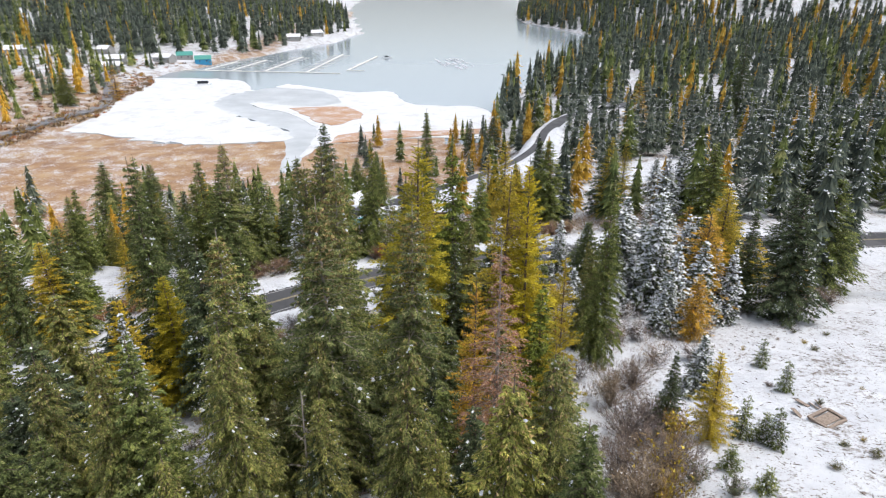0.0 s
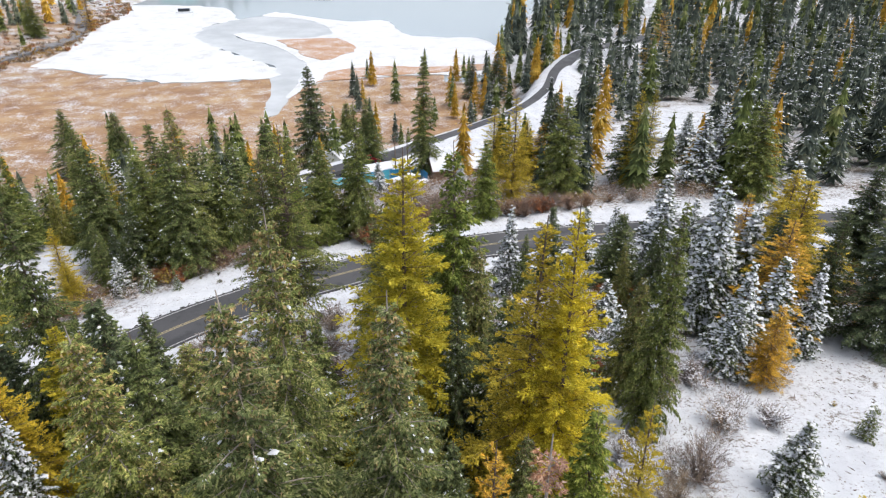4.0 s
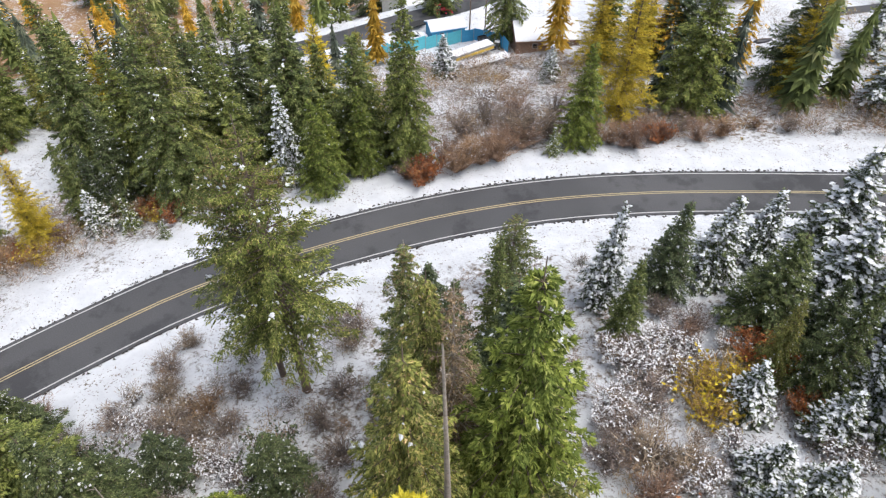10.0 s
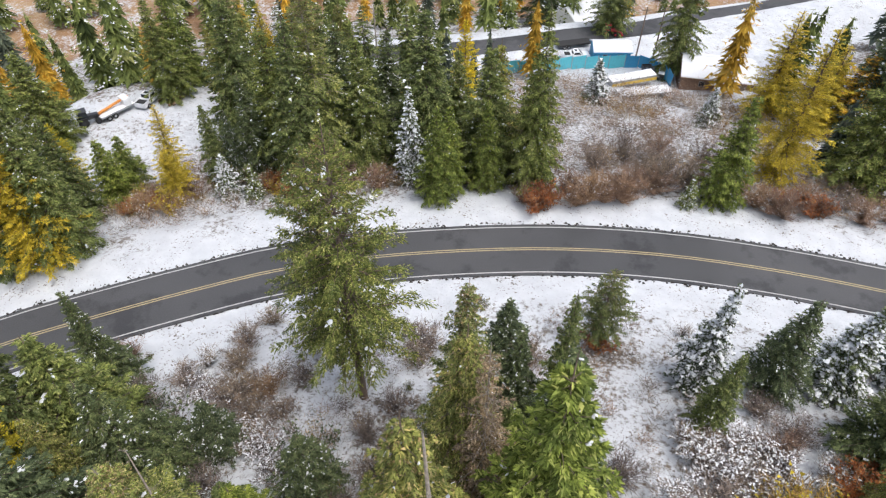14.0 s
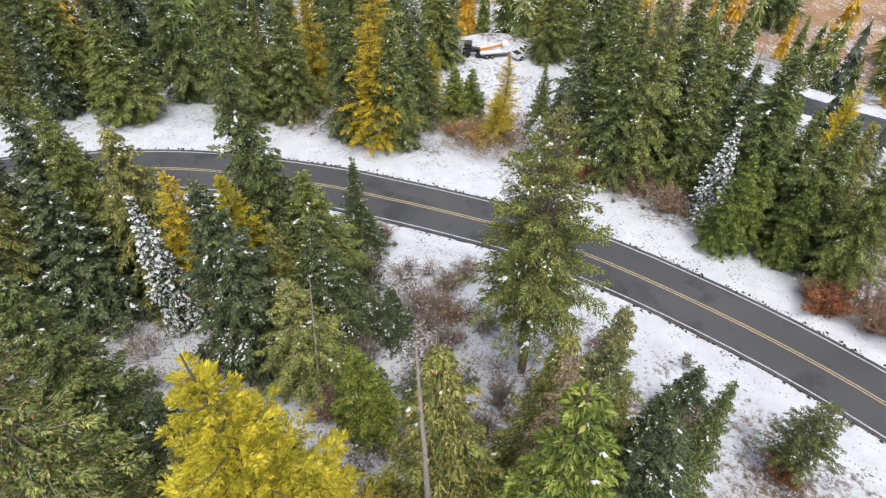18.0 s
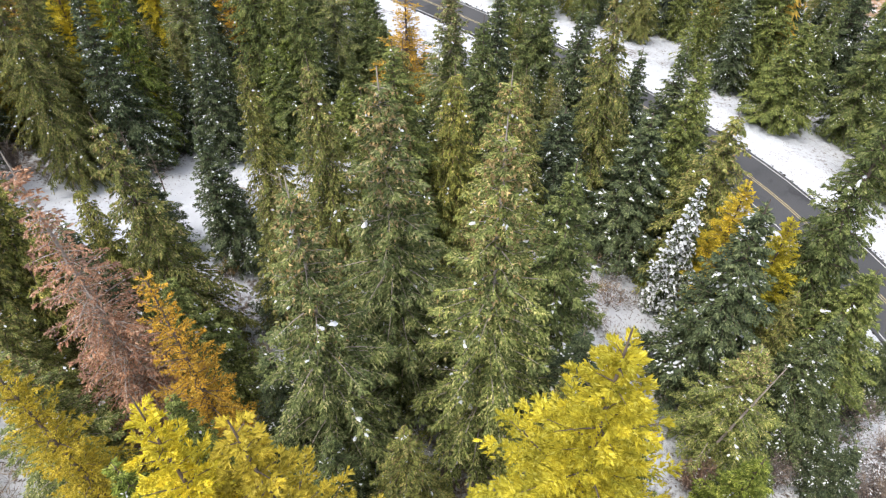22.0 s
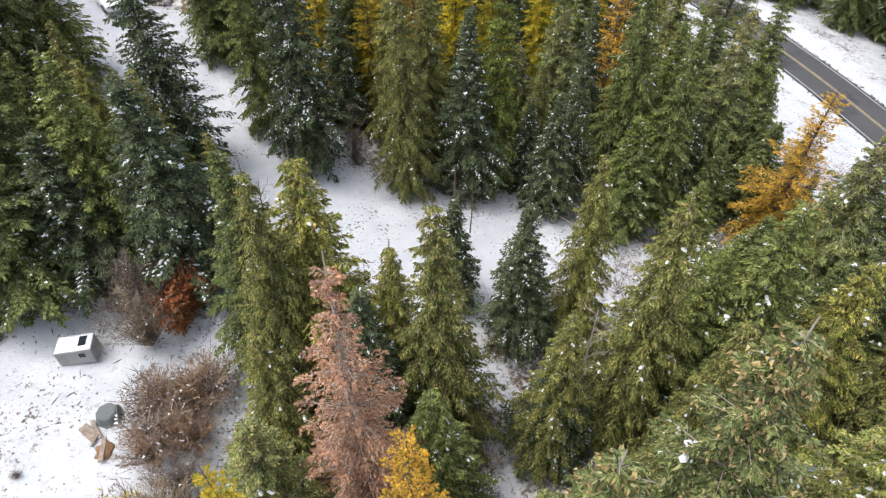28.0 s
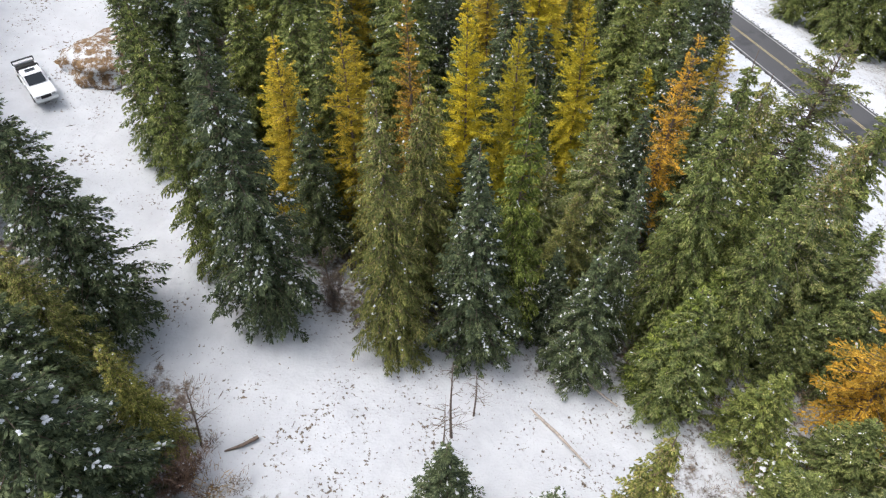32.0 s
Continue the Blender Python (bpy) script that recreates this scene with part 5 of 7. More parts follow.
def near_tree(rnd, x, y, d, lo_d, z, clear):
    if clear or z < -27.5 or (-18 < d < (21 if y > 50 else 13)) or (lo_d < 9 and y > 140):
        return None
    close = -75 < x < 45 and -45 < y < 125
    h = rnd.uniform(10, 21)
    if x > 13 and y > 58:
        if y < 112 and rnd.random() < 0.45:
            return None
        h = min(h, 16) * rnd.uniform(0.6, 1)
        key = pick(rnd, ("snowy", 0.5), ("dark", 0.25), ("orange", 0.14), ("fir", 0.1)) if close else pick(rnd, ("midsnow", 0.62), ("mid", 0.2), ("midlarch", 0.18))
    elif d < 0:
        if x > -28 and y < 200 and rnd.random() < 0.6:
            return None
        key = pick(rnd, ("fir", 0.4), ("bright", 0.16), ("cedar", 0.16), ("dull", 0.12), ("dark", 0.16)) if close else pick(rnd, ("mid", 0.45), ("midcedar", 0.2), ("midlarch", 0.2), ("midsnow", 0.15))
    elif y < 0:
        key = pick(rnd, ("fir", 0.56), ("dark", 0.32), ("larch", 0.02), ("dull", 0.1)) if close else pick(rnd, ("mid", 0.55), ("midsnow", 0.2), ("midlarch", 0.25))
    else:
        key = pick(rnd, ("fir", 0.34), ("cedar", 0.24), ("dark", 0.3), ("grey", 0.12)) if close else pick(rnd, ("mid", 0.5), ("midcedar", 0.25), ("midsnow", 0.25))
    return key, h, h * rnd.uniform(0.14, 0.19)


def near_bush(rnd, x, y, d, lo_d, z, clear):
    if z < -27.5 or (lo_d < 6 and y > 140) or -11 < d < 10.5:
        return None
    if clear and rnd.random() < (0.3 if inside([x], [y], THICKET)[0] else 0.97 if inside([x], [y], FIELD)[0] or inside([x], [y], TRACK)[0] else 0.5):
        return None
    h = rnd.uniform(1.2, 3.4)
    if -34 < d <= -11 and y > 60:
        key = pick(rnd, ("brush_red", 0.4), ("brush", 0.24), ("rust", 0.1), ("brush_gold", 0.12), ("brush_snow", 0.14))
    elif 10 < d < 36 or x > 12:
        key = pick(rnd, ("brush_snow", 0.46), ("brush", 0.22), ("scrub", 0.16), ("brush_gold", 0.06), ("brush_red", 0.1))
        h *= 0.75
    else:
        key = pick(rnd, ("brush", 0.34), ("brush_snow", 0.4), ("scrub", 0.26))
        h *= 0.6
    return key, h, h * rnd.uniform(0.5, 0.75)


grow(scatter(5200, -78, 50, -50, 132, 23), 0.58, near_tree, 400, "forest trees")
grow(scatter(2600, -65, 60, 0, 150, 31), 0.34, near_bush, 70, "undergrowth")


def roadside_tree(rnd, x, y, d, lo_d, z, clear):
    if clear or not -62 < d < -10.5:
        return None
    h = rnd.uniform(13, 24)
    return pick(rnd, ("fir", 0.5), ("dark", 0.3), ("cedar", 0.14), ("dull", 0.06)), h, h * rnd.uniform(0.14, 0.18)


grow(scatter(1500, -135, -58, -60, 92, 27), 0.6, roadside_tree, 110, "forest trees")


def brush_patch(name, spots, ok, low, high, shares, label):
    """The rest of the undergrowth, in one mesh: clumps of fine bare twigs, some with snow on them."""
    rnd, x, y, d, lo_d, z, clear = spots
    x, y, z = x[ok], y[ok], z[ok]
    m_, q = len(x), 170
    size = np.repeat(rnd.uniform(low, high, m_), q)
    a, out = rnd.uniform(0, 6.28, m_ * q), rnd.uniform(0, 1, m_ * q) ** 0.7
    up = rnd.uniform(0, 1, m_ * q) ** 0.8
    P = np.stack([np.repeat(x, q) + np.cos(a) * out * size * 0.75 * (0.35 + up), np.repeat(y, q) + np.sin(a) * out * size * 0.75 * (0.35 + up), np.repeat(z, q) + up * size * 0.8], 1)
    b_ = a + rnd.normal(0, 1.0, m_ * q)
    D = np.stack([np.cos(b_) * 0.7, np.sin(b_) * 0.7, rnd.uniform(0.2, 1.3, m_ * q)], 1)
    D /= np.linalg.norm(D, axis=1, keepdims=True)
    white = rnd.random(m_ * q) < np.repeat(rnd.choice([0.03, 0.14, 0.3], m_), q)
    le = np.where(white, 0.22, rnd.uniform(0.2, 0.36, m_ * q) * (0.5 + size))
    v, f = sprays(P, D, le, np.where(white, 0.1, 0.04), le * 0.05, rnd)
    mat_ = np.where(white, 3, np.repeat(rnd.choice(3, m_, p=shares), q))
    me = mesh_of(name, v, f, (TWIG, TWIG_RED, TWIG_GOLD, SNOW_BOUGH), mat_)
    return tagged(new(name, me), label, "undergrowth", kind="stuff")


spots = scatter(1500, -60, 45, 8, 112, 43)
_, x, y, d, _, z, clear = spots
keep = (np.abs(d) > 10.5) & ~inside(x, y, FIELD) & ~inside(x, y, TRACK) & (clear | (np.arange(1500) % 3 == 0))
brush_patch("undergrowth", spots, keep, 0.7, 2.0, (0.62, 0.28, 0.1), "low leafless undergrowth with snow caught in its twigs")
spots = scatter(3200, -66, 60, 70, 175, 47)
_, x, y, d, low_d, z, clear = spots
keep = (d < -11.5) & (low_d > 7) & ~inside(x, y, YARD) & ~inside(x, y, PARKING) & ((d > -24) | inside(x, y, THICKET) | (np.arange(3200) % 4 == 0))
brush_patch("thicket", spots, keep, 1.0, 3.0, (0.4, 0.48, 0.12), "reddish brown leafless thicket below the road")


def tufts(rnd, x, y, d, lo_d, z, clear):
    if not (7 < abs(d) < 13) and not inside([x], [y], FIELD)[0]:
        return None
    return pick(rnd, ("scrub", 0.6), ("brush_gold", 0.2), ("brush", 0.2)), rnd.uniform(0.4, 0.9), rnd.uniform(0.3, 0.7)


grow(scatter(1500, -70, 60, 10, 125, 37), 0.8, tufts, 45, "undergrowth")
for pool in MODELS.values():
    for root, _, _ in pool:
        for o in (*root.children_recursive, root):
            bpy.data.objects.remove(o)


# ---- the marsh, the ice and the far shores ----
def sheet(name, outline, z, thick, material, jitter, seed, label, category, kind="structure"):
    """A flat sheet with an uneven edge."""
    rnd = np.random.default_rng(seed)
    pts = smooth_line([*outline, outline[0]], 5.0)[:-1]
    pts = pts + rnd.normal(0, jitter, pts.shape)
    bm = bmesh.new()
    f = bm.faces.new([bm.verts.new((p[0], p[1], z)) for p in pts])
    if f.normal.z < 0:
        f.normal_flip()
    r = bmesh.ops.extrude_face_region(bm, geom=[f])
    for v in r["geom"]:
        if isinstance(v, bmesh.types.BMVert):
            v.co.z = z
    for v in f.verts:
        v.co.z = z - thick
    bmesh.ops.recalc_face_normals(bm, faces=bm.faces)
    me = bpy.data.meshes.new(name)
    bm.to_mesh(me)
    bm.free()
    me.materials.append(material)
    return tagged(new(name, me), label, category, kind=kind)


sheet("ice_sheet_west", [(-224, 336), (-196, 343), (-165, 330), (-130, 318), (-84, 326), (-84, 345), (-96, 358), (-120, 384), (-144, 412), (-156, 440), (-152, 470), (-144, 486), (-166, 534), (-205, 548), (-246, 545), (-238, 500), (-228, 450), (-218, 400)], WATER_Z + 0.75, 0.9, ICE, 1.6, 1, "white snow-covered ice over the shallows of the lake", "ice")
sheet("ice_sheet_east", [(-124, 518), (-69, 480), (-39, 480), (-24, 433), (-2, 424), (26, 414), (32, 340), (-20, 330), (-58, 318), (-64, 296), (-67, 290), (-68, 328), (-72, 356), (-96, 396), (-122, 418), (-129, 438), (-98, 422), (-74, 427), (-71, 446), (-94, 484), (-128, 499)], WATER_Z + 0.75, 0.9, ICE, 0.7, 2, "white snow-covered ice at the head of the lake", "ice")
sheet("river", [(-72, 268), (-76, 300), (-84, 330), (-84, 346), (-96, 359), (-121, 385), (-145, 412), (-157, 440), (-152, 470), (-142, 486), (-128, 499), (-92, 485), (-70, 447), (-73, 426), (-98, 421), (-129, 439), (-122, 417), (-95, 395), (-71, 355), (-68, 326), (-67, 300), (-66, 268)], WATER_Z + 0.62, 0.5, GREY_ICE, 0.4, 3, "grey river of thin ice winding through the marsh", "river")
sheet("reed_bed", [(-99, 414), (-78, 418), (-58, 413), (-50, 384), (-63, 362), (-74, 372), (-86, 392)], WATER_Z + 0.95, 0.4, REED, 1.2, 4, "brown reed bed in the ice", "reeds")
sheet("reed_bed_shore", [(-58, 318), (-20, 332), (28, 342), (26, 352), (-10, 348), (-40, 346), (-56, 336)], WATER_Z + 0.95, 0.4, REED, 1.2, 5, "brown reeds along the edge of the ice", "reeds")


def far_template(seed, h, r, tiers, points, whorls, per, fine, size, **k):
    """A conifer for the far woods: ragged overlapping skirts of boughs with loose sprays between them."""
    v, f, sv, sf, _ = plain_conifer(seed, h, r, whorls=whorls, per=per, fine=fine, size=size, droop=0.4, **k)
    rnd = np.random.default_rng(seed + 1)
    V, F = [v], [f]
    at = len(v)
    for i in range(tiers):
        u = (i + rnd.uniform(0, 0.5)) / tiers
        top, drop = h * (0.16 + 0.84 * u), h / tiers * rnd.uniform(1.5, 2.1)
        reach = r * (0.1 + 0.9 * (1 - u) ** 0.85) * rnd.uniform(0.85, 1.1)
        ang = np.arange(points) * 2 * math.pi / points + rnd.uniform(0, 6.28) + rnd.normal(0, 0.12, points)
        rad = reach * np.where(np.arange(points) % 2, rnd.uniform(0.85, 1.15, points), rnd.uniform(0.4, 0.65, points))
        ring = np.stack([np.cos(ang) * rad, np.sin(ang) * rad, top - drop * (0.35 + 0.65 * rad / reach) + rnd.normal(0, 0.15, points)], 1)
        V += [np.array([[0, 0, top]]), ring]
        F.append(np.array([(at, at + 1 + q, at + 1 + (q + 1) % points) for q in range(points)]))
        at += points + 1
    return np.concatenate(V), np.concatenate(F), np.array(sv, float).reshape(-1, 3), np.array(sf, int).reshape(-1, 3)


NEARER = [far_template(300 + q, 20, 3.3, 15, 18, 10, 4, 2, 1.3, snow=0.95, flakes=2.4, clump=1.0) for q in range(5)]
FARTHER = [far_template(310 + q, 20, 3.1, 11, 12, 4, 4, 2, 1.6, snow=0.8, flakes=1.0, clump=0.8) for q in range(5)]


FAR_CLEARING = [(330, 655), (440, 680), (450, 760), (340, 730)]


def woods(name, count, seed, where, label, shares, hmin, hmax, inner=False, share_snow=0.6):
    """A far wood in one mesh: many small trees, each with a ragged crown of its own."""
    rnd = np.random.default_rng(seed)
    V, F, I, at = [], [], [], 0
    x, y = where(rnd, count)
    z = height(x, y)
    keep = (z > WATER_Z + 0.4) & ~inside(x, y, FAR_CLEARING)
    if inner:
        keep &= ~((np.abs(line_distance(x, y, ROAD)[0]) < 17) | ((np.abs(line_distance(x, y, LOW)[0]) < 7.5) & (y > 140)))
        keep &= ~((x > -78) & (x < 50) & (y > -50) & (y < 132))
        for poly in OPEN:
            keep &= ~inside(x, y, poly)
    for x_, y_, z_ in zip(x[keep], y[keep], z[keep]):
        v, f, sv, sf = (NEARER if inner else FARTHER)[int(rnd.integers(5))]
        h = rnd.uniform(hmin, hmax)
        s, a = h / 20, rnd.uniform(0, 6.28)
        c, q = math.cos(a), math.sin(a)
        rot = np.array([[c, -q, 0], [q, c, 0], [0, 0, 1]]).T * [s * 1.05, s * 1.05, s]
        kind_ = int(np.searchsorted(np.cumsum(shares), rnd.random()))
        for vv, ff, mat_i in ((v, f, kind_), (sv, sf, 3)):
            if mat_i == 3 and rnd.random() > share_snow:
                continue
            V.append(vv @ rot + [x_, y_, z_])
            F.append(ff + at)
            I.append(np.full(len(ff), mat_i))
            at += len(vv)
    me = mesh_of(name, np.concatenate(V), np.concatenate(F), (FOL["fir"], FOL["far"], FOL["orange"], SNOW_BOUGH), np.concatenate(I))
    return tagged(new(name, me), label, "woods", kind="stuff")


RIGHT_Y, RIGHT_X = [230, 300, 400, 466, 670, 780, 930, 1050, 1350, 1900, 2800], [-10, 12, 28, 38, 128, 180, 222, 205, 145, 200, 300]
LEFT_Y, LEFT_X = [150, 250, 314, 406, 460, 520, 564, 600, 700, 800, 892, 1036, 1300, 1800, 2800], [-330, -240, -216, -207, -222, -232, -250, -236, -205, -170, -142, -122, -165, -246, -335]


def east_shore(rnd, n_):
    y = rnd.uniform(325, 820, n_)
    return np.interp(y, RIGHT_Y, RIGHT_X) + 4 + rnd.uniform(0, 1, n_) ** 1.1 * 330, y


def east_mountain(rnd, n_):
    y = rnd.uniform(800, 1700, n_)
    return np.interp(y, RIGHT_Y, RIGHT_X) + 8 + rnd.uniform(0, 1, n_) ** 1.2 * 420, y


def west_shore(rnd, n_):
    y = 640 + 1100 * rnd.uniform(0, 1, n_) ** 1.4
    return np.interp(y, LEFT_Y, LEFT_X) - 20 - rnd.uniform(0, 1, n_) * 560 - 60 * step01(-y, -720, -640), y


def west_bank(rnd, n_):
    y = rnd.uniform(330, 620, n_)
    return np.interp(y, LEFT_Y, LEFT_X) - 22 - rnd.uniform(0, 1, n_) * 160, y


def near_east(rnd, n_):
    return rnd.uniform(40, 300, n_), rnd.uniform(60, 345, n_)


def near_west(rnd, n_):
    return rnd.uniform(-170, -28, n_), rnd.uniform(-140, 215, n_)


def yard_woods(rnd, n_):
    return rnd.uniform(-40, 45, n_), rnd.uniform(132, 330, n_)


def near_south(rnd, n_):
    return rnd.uniform(-80, 110, n_), rnd.uniform(-170, 60, n_)


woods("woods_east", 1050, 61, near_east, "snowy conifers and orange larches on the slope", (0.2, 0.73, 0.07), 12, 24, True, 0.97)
woods("woods_west", 620, 67, near_west, "green conifers below the road", (0.62, 0.2, 0.18), 12, 22, True)
woods("woods_yard", 150, 71, yard_woods, "firs and larches round the yard by the lake", (0.5, 0.25, 0.25), 10, 20, True)
woods("woods_south", 420, 73, near_south, "firs and larches behind the clearing", (0.55, 0.25, 0.2), 14, 22, True)
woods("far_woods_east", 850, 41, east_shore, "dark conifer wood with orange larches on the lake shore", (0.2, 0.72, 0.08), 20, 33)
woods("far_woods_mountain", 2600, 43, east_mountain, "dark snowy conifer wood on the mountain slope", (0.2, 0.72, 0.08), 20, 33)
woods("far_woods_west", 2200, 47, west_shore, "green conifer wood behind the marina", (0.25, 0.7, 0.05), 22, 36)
woods("far_woods_bank", 210, 53, west_bank, "scattered conifers on the brown bank above the marsh", (0.55, 0.3, 0.15), 12, 24)


def shore_scrub(name, count, seed, where, label):
    """Low leafless scrub, in one mesh: each clump a tuft of upright twigs."""
    rnd = np.random.default_rng(seed)
    x, y = where(rnd, count)
    z = height(x, y)
    ok = z > WATER_Z + 0.3
    x, y, z = x[ok], y[ok], z[ok]
    n_ = len(x) * 26
    size = np.repeat(rnd.uniform(0.8, 2.6, len(x)), 26)
    a, out = rnd.uniform(0, 6.28, n_), rnd.uniform(0, 1, n_) ** 0.6
    P = np.stack([np.repeat(x, 26) + np.cos(a) * out * size * 0.7, np.repeat(y, 26) + np.sin(a) * out * size * 0.7, np.repeat(z, 26) + rnd.uniform(0, 0.35, n_) * size], 1)
    D = np.stack([np.cos(a) * out, np.sin(a) * out, rnd.uniform(0.5, 1.4, n_)], 1)
    D /= np.linalg.norm(D, axis=1, keepdims=True)
    v, f = sprays(P, D, size * rnd.uniform(0.5, 1.0, n_), size * rnd.uniform(0.12, 0.25, n_), np.zeros(n_), rnd)
    mats = (TWIG_RED, TWIG_GOLD, TWIG, FOL["rust"])
    me = mesh_of(name, v, f, mats, np.repeat(rnd.choice(4, len(x), p=(0.4, 0.25, 0.25, 0.1)), 26))
    return tagged(new(name, me), label, "scrub", kind="stuff")


def along_shore(rnd, n_):
    y = rnd.uniform(235, 560, n_)
    return np.interp(y, LEFT_Y, LEFT_X) - np.abs(rnd.normal(2, 9, n_)), y


def on_bank(rnd, n_):
    y = rnd.uniform(250, 640, n_)
    return np.interp(y, LEFT_Y, LEFT_X) - 16 - rnd.uniform(0, 1, n_) * 150, y


shore_scrub("scrub_shore", 700, 81, along_shore, "brown leafless scrub along the shore road")
shore_scrub("scrub_bank", 900, 83, on_bank, "brown scrub and dry grass on the bank")

# ---- things on the ground ----
def paint(name, c, rough=0.5, metal=0.0, var=0.12, scale=2.0):
    return plain(name, c, rough, var, scale, 0.4, metal)


WHITE_CAR, DARK_CAR, RED_CAR = paint("white_car_paint", (0.72, 0.73, 0.75), 0.3), paint("black_car_paint", (0.03, 0.03, 0.035), 0.3), paint("red_paint", (0.45, 0.03, 0.04), 0.4)
GLASS, RUBBER, STEEL = paint("dark_window_glass", (0.02, 0.025, 0.03), 0.08), paint("rubber", (0.025, 0.025, 0.025), 0.85), paint("grey_steel", (0.32, 0.33, 0.34), 0.45, 0.6)
TEAL, BLUE, WOOD, BROWN = paint("turquoise_sheeting", (0.09, 0.42, 0.5), 0.5), paint("blue_sheeting", (0.04, 0.26, 0.46), 0.5), paint("weathered_boards", (0.24, 0.19, 0.15), 0.85, 0, 0.4, 5), paint("brown_cladding", (0.2, 0.12, 0.08), 0.8, 0, 0.3, 4)
TARP, ORANGE, CREAM, EARTH = paint("grey_tarpaulin", (0.12, 0.135, 0.13), 0.6), paint("orange_paint", (0.6, 0.24, 0.05), 0.5), paint("cream_fabric", (0.66, 0.65, 0.6), 0.6), paint("bare_earth", (0.2, 0.115, 0.06), 0.9, 0, 0.5, 1.5)
GREEN_ROOF, GREYWALL = paint("green_roofing", (0.05, 0.24, 0.2), 0.5), paint("grey_wall", (0.3, 0.3, 0.29), 0.8)


def on_ground(x, y, turn=0.0, dz=0.0):
    return pose(x, y, ground_z(x, y) + dz, 0, 0, turn)


def disc(radius, width, axis_y, x, z, sides=16):
    bm = bmesh.new()
    bmesh.ops.create_cone(bm, cap_ends=True, segments=sides, radius1=radius, radius2=radius, depth=width, matrix=pose(x, axis_y, z, 90, 0, 0))
    return bm


def profile(points, y0, y1, bevel=0.03):
    """An outline in x and z drawn out along y."""
    bm = bmesh.new()
    a = [bm.verts.new((x, y0, z)) for x, z in points]
    c = [bm.verts.new((x, y1, z)) for x, z in points]
    n_ = len(points)
    bm.faces.new(a)
    bm.faces.new(c[::-1])
    for i in range(n_):
        bm.faces.new((a[i], c[i], c[(i + 1) % n_], a[(i + 1) % n_]))
    bmesh.ops.recalc_face_normals(bm, faces=bm.faces)
    if bevel:
        bmesh.ops.bevel(bm, geom=list(bm.edges), offset=bevel, segments=2, affect="EDGES")
    return bm


def pickup(m_, body, label, rack=True, group=""):
    """A crew-cab pickup, nose along +x."""
    car = thing("pickup_truck", m_, label, "truck", group)
    part("body", profile([(-2.7, 0.5), (-2.7, 1.12), (-0.95, 1.16), (0.95, 1.16), (2.35, 1.08), (2.65, 0.9), (2.65, 0.45), (-2.6, 0.45)], -0.93, 0.93, 0.06), body, car)
    part("cab", profile([(-0.95, 1.1), (-0.8, 1.76), (0.28, 1.8), (1.05, 1.12)], -0.82, 0.82, 0.07), body, car)
    part("windscreen", profile([(0.4, 1.76), (1.06, 1.2), (1.1, 1.22), (0.44, 1.79)], -0.7, 0.7, 0.0), GLASS, car, "dark windscreen")
    part("rear_window", profile([(-0.94, 1.22), (-0.82, 1.7), (-0.85, 1.71), (-0.98, 1.22)], -0.65, 0.65, 0.0), GLASS, car)
    part("sunroof", boxed(-0.5, -0.05, -0.4, 0.4, 1.79, 1.81), GLASS, car, "dark sunroof")
    for s_ in (-1, 1):
        part("side_window", profile([(-0.78, 1.22), (-0.68, 1.66), (0.2, 1.68), (0.75, 1.22)], s_ * 0.81, s_ * 0.84, 0.0), GLASS, car)
        part("headlight", boxed(2.58, 2.68, s_ * 0.62 - 0.16, s_ * 0.62 + 0.16, 0.82, 0.98, bevel=0.02), STEEL, car, "clear headlight")
        part("wing_mirror", boxed(0.75, 0.9, s_ * 1.0 - 0.09, s_ * 1.0 + 0.09, 1.18, 1.34, bevel=0.02), body, car)
        part("bed_side", boxed(-2.68, -0.98, s_ * 0.88 - 0.05, s_ * 0.88 + 0.05, 1.1, 1.3, bevel=0.02), body, car)
        for x in (-1.7, 1.65):
            w = part("wheel", disc(0.4, 0.28, s_ * 0.84, x, 0.4), None, car)
            w.data.materials.append(RUBBER)
            part("rim", disc(0.22, 0.3, s_ * 0.84, x, 0.4, 10), STEEL, w, "steel rim")
    part("bed_floor", boxed(-2.62, -1.0, -0.8, 0.8, 1.12, 1.15), RUBBER, car, "dark bed liner")
    part("tailgate", boxed(-2.72, -2.64, -0.86, 0.86, 0.7, 1.3, bevel=0.02), body, car)
    part("grille", boxed(2.6, 2.69, -0.42, 0.42, 0.68, 0.96, bevel=0.02), RUBBER, car, "black grille")
    part("bumper", boxed(2.5, 2.78, -0.9, 0.9, 0.42, 0.62, bevel=0.04), body, car)
    if rack:
        for x in (-2.5, -1.2):
            part("rack_bar", boxed(x - 0.05, x + 0.05, -0.9, 0.9, 1.62, 1.7), RUBBER, car, "black bed rack bar")
            for s_ in (-1, 1):
                part("rack_post", boxed(x - 0.04, x + 0.04, s_ * 0.86 - 0.04, s_ * 0.86 + 0.04, 1.28, 1.64), RUBBER, car)
    return car


pickup(pose(15.0, -18.1, ground_z(15.0, -18.1) + 0.05, 0, 5, 113) @ Matrix.Diagonal((0.9, 0.9, 0.9, 1)), WHITE_CAR, "white crew-cab pickup truck parked on the snowy track")
pickup(on_ground(-23.6, 175.2, 32), WHITE_CAR, "white pickup truck parked behind the turquoise fence", False)
pickup(on_ground(-8.1, 170.4, -62), DARK_CAR, "black pickup truck with snow parked in the yard", False)


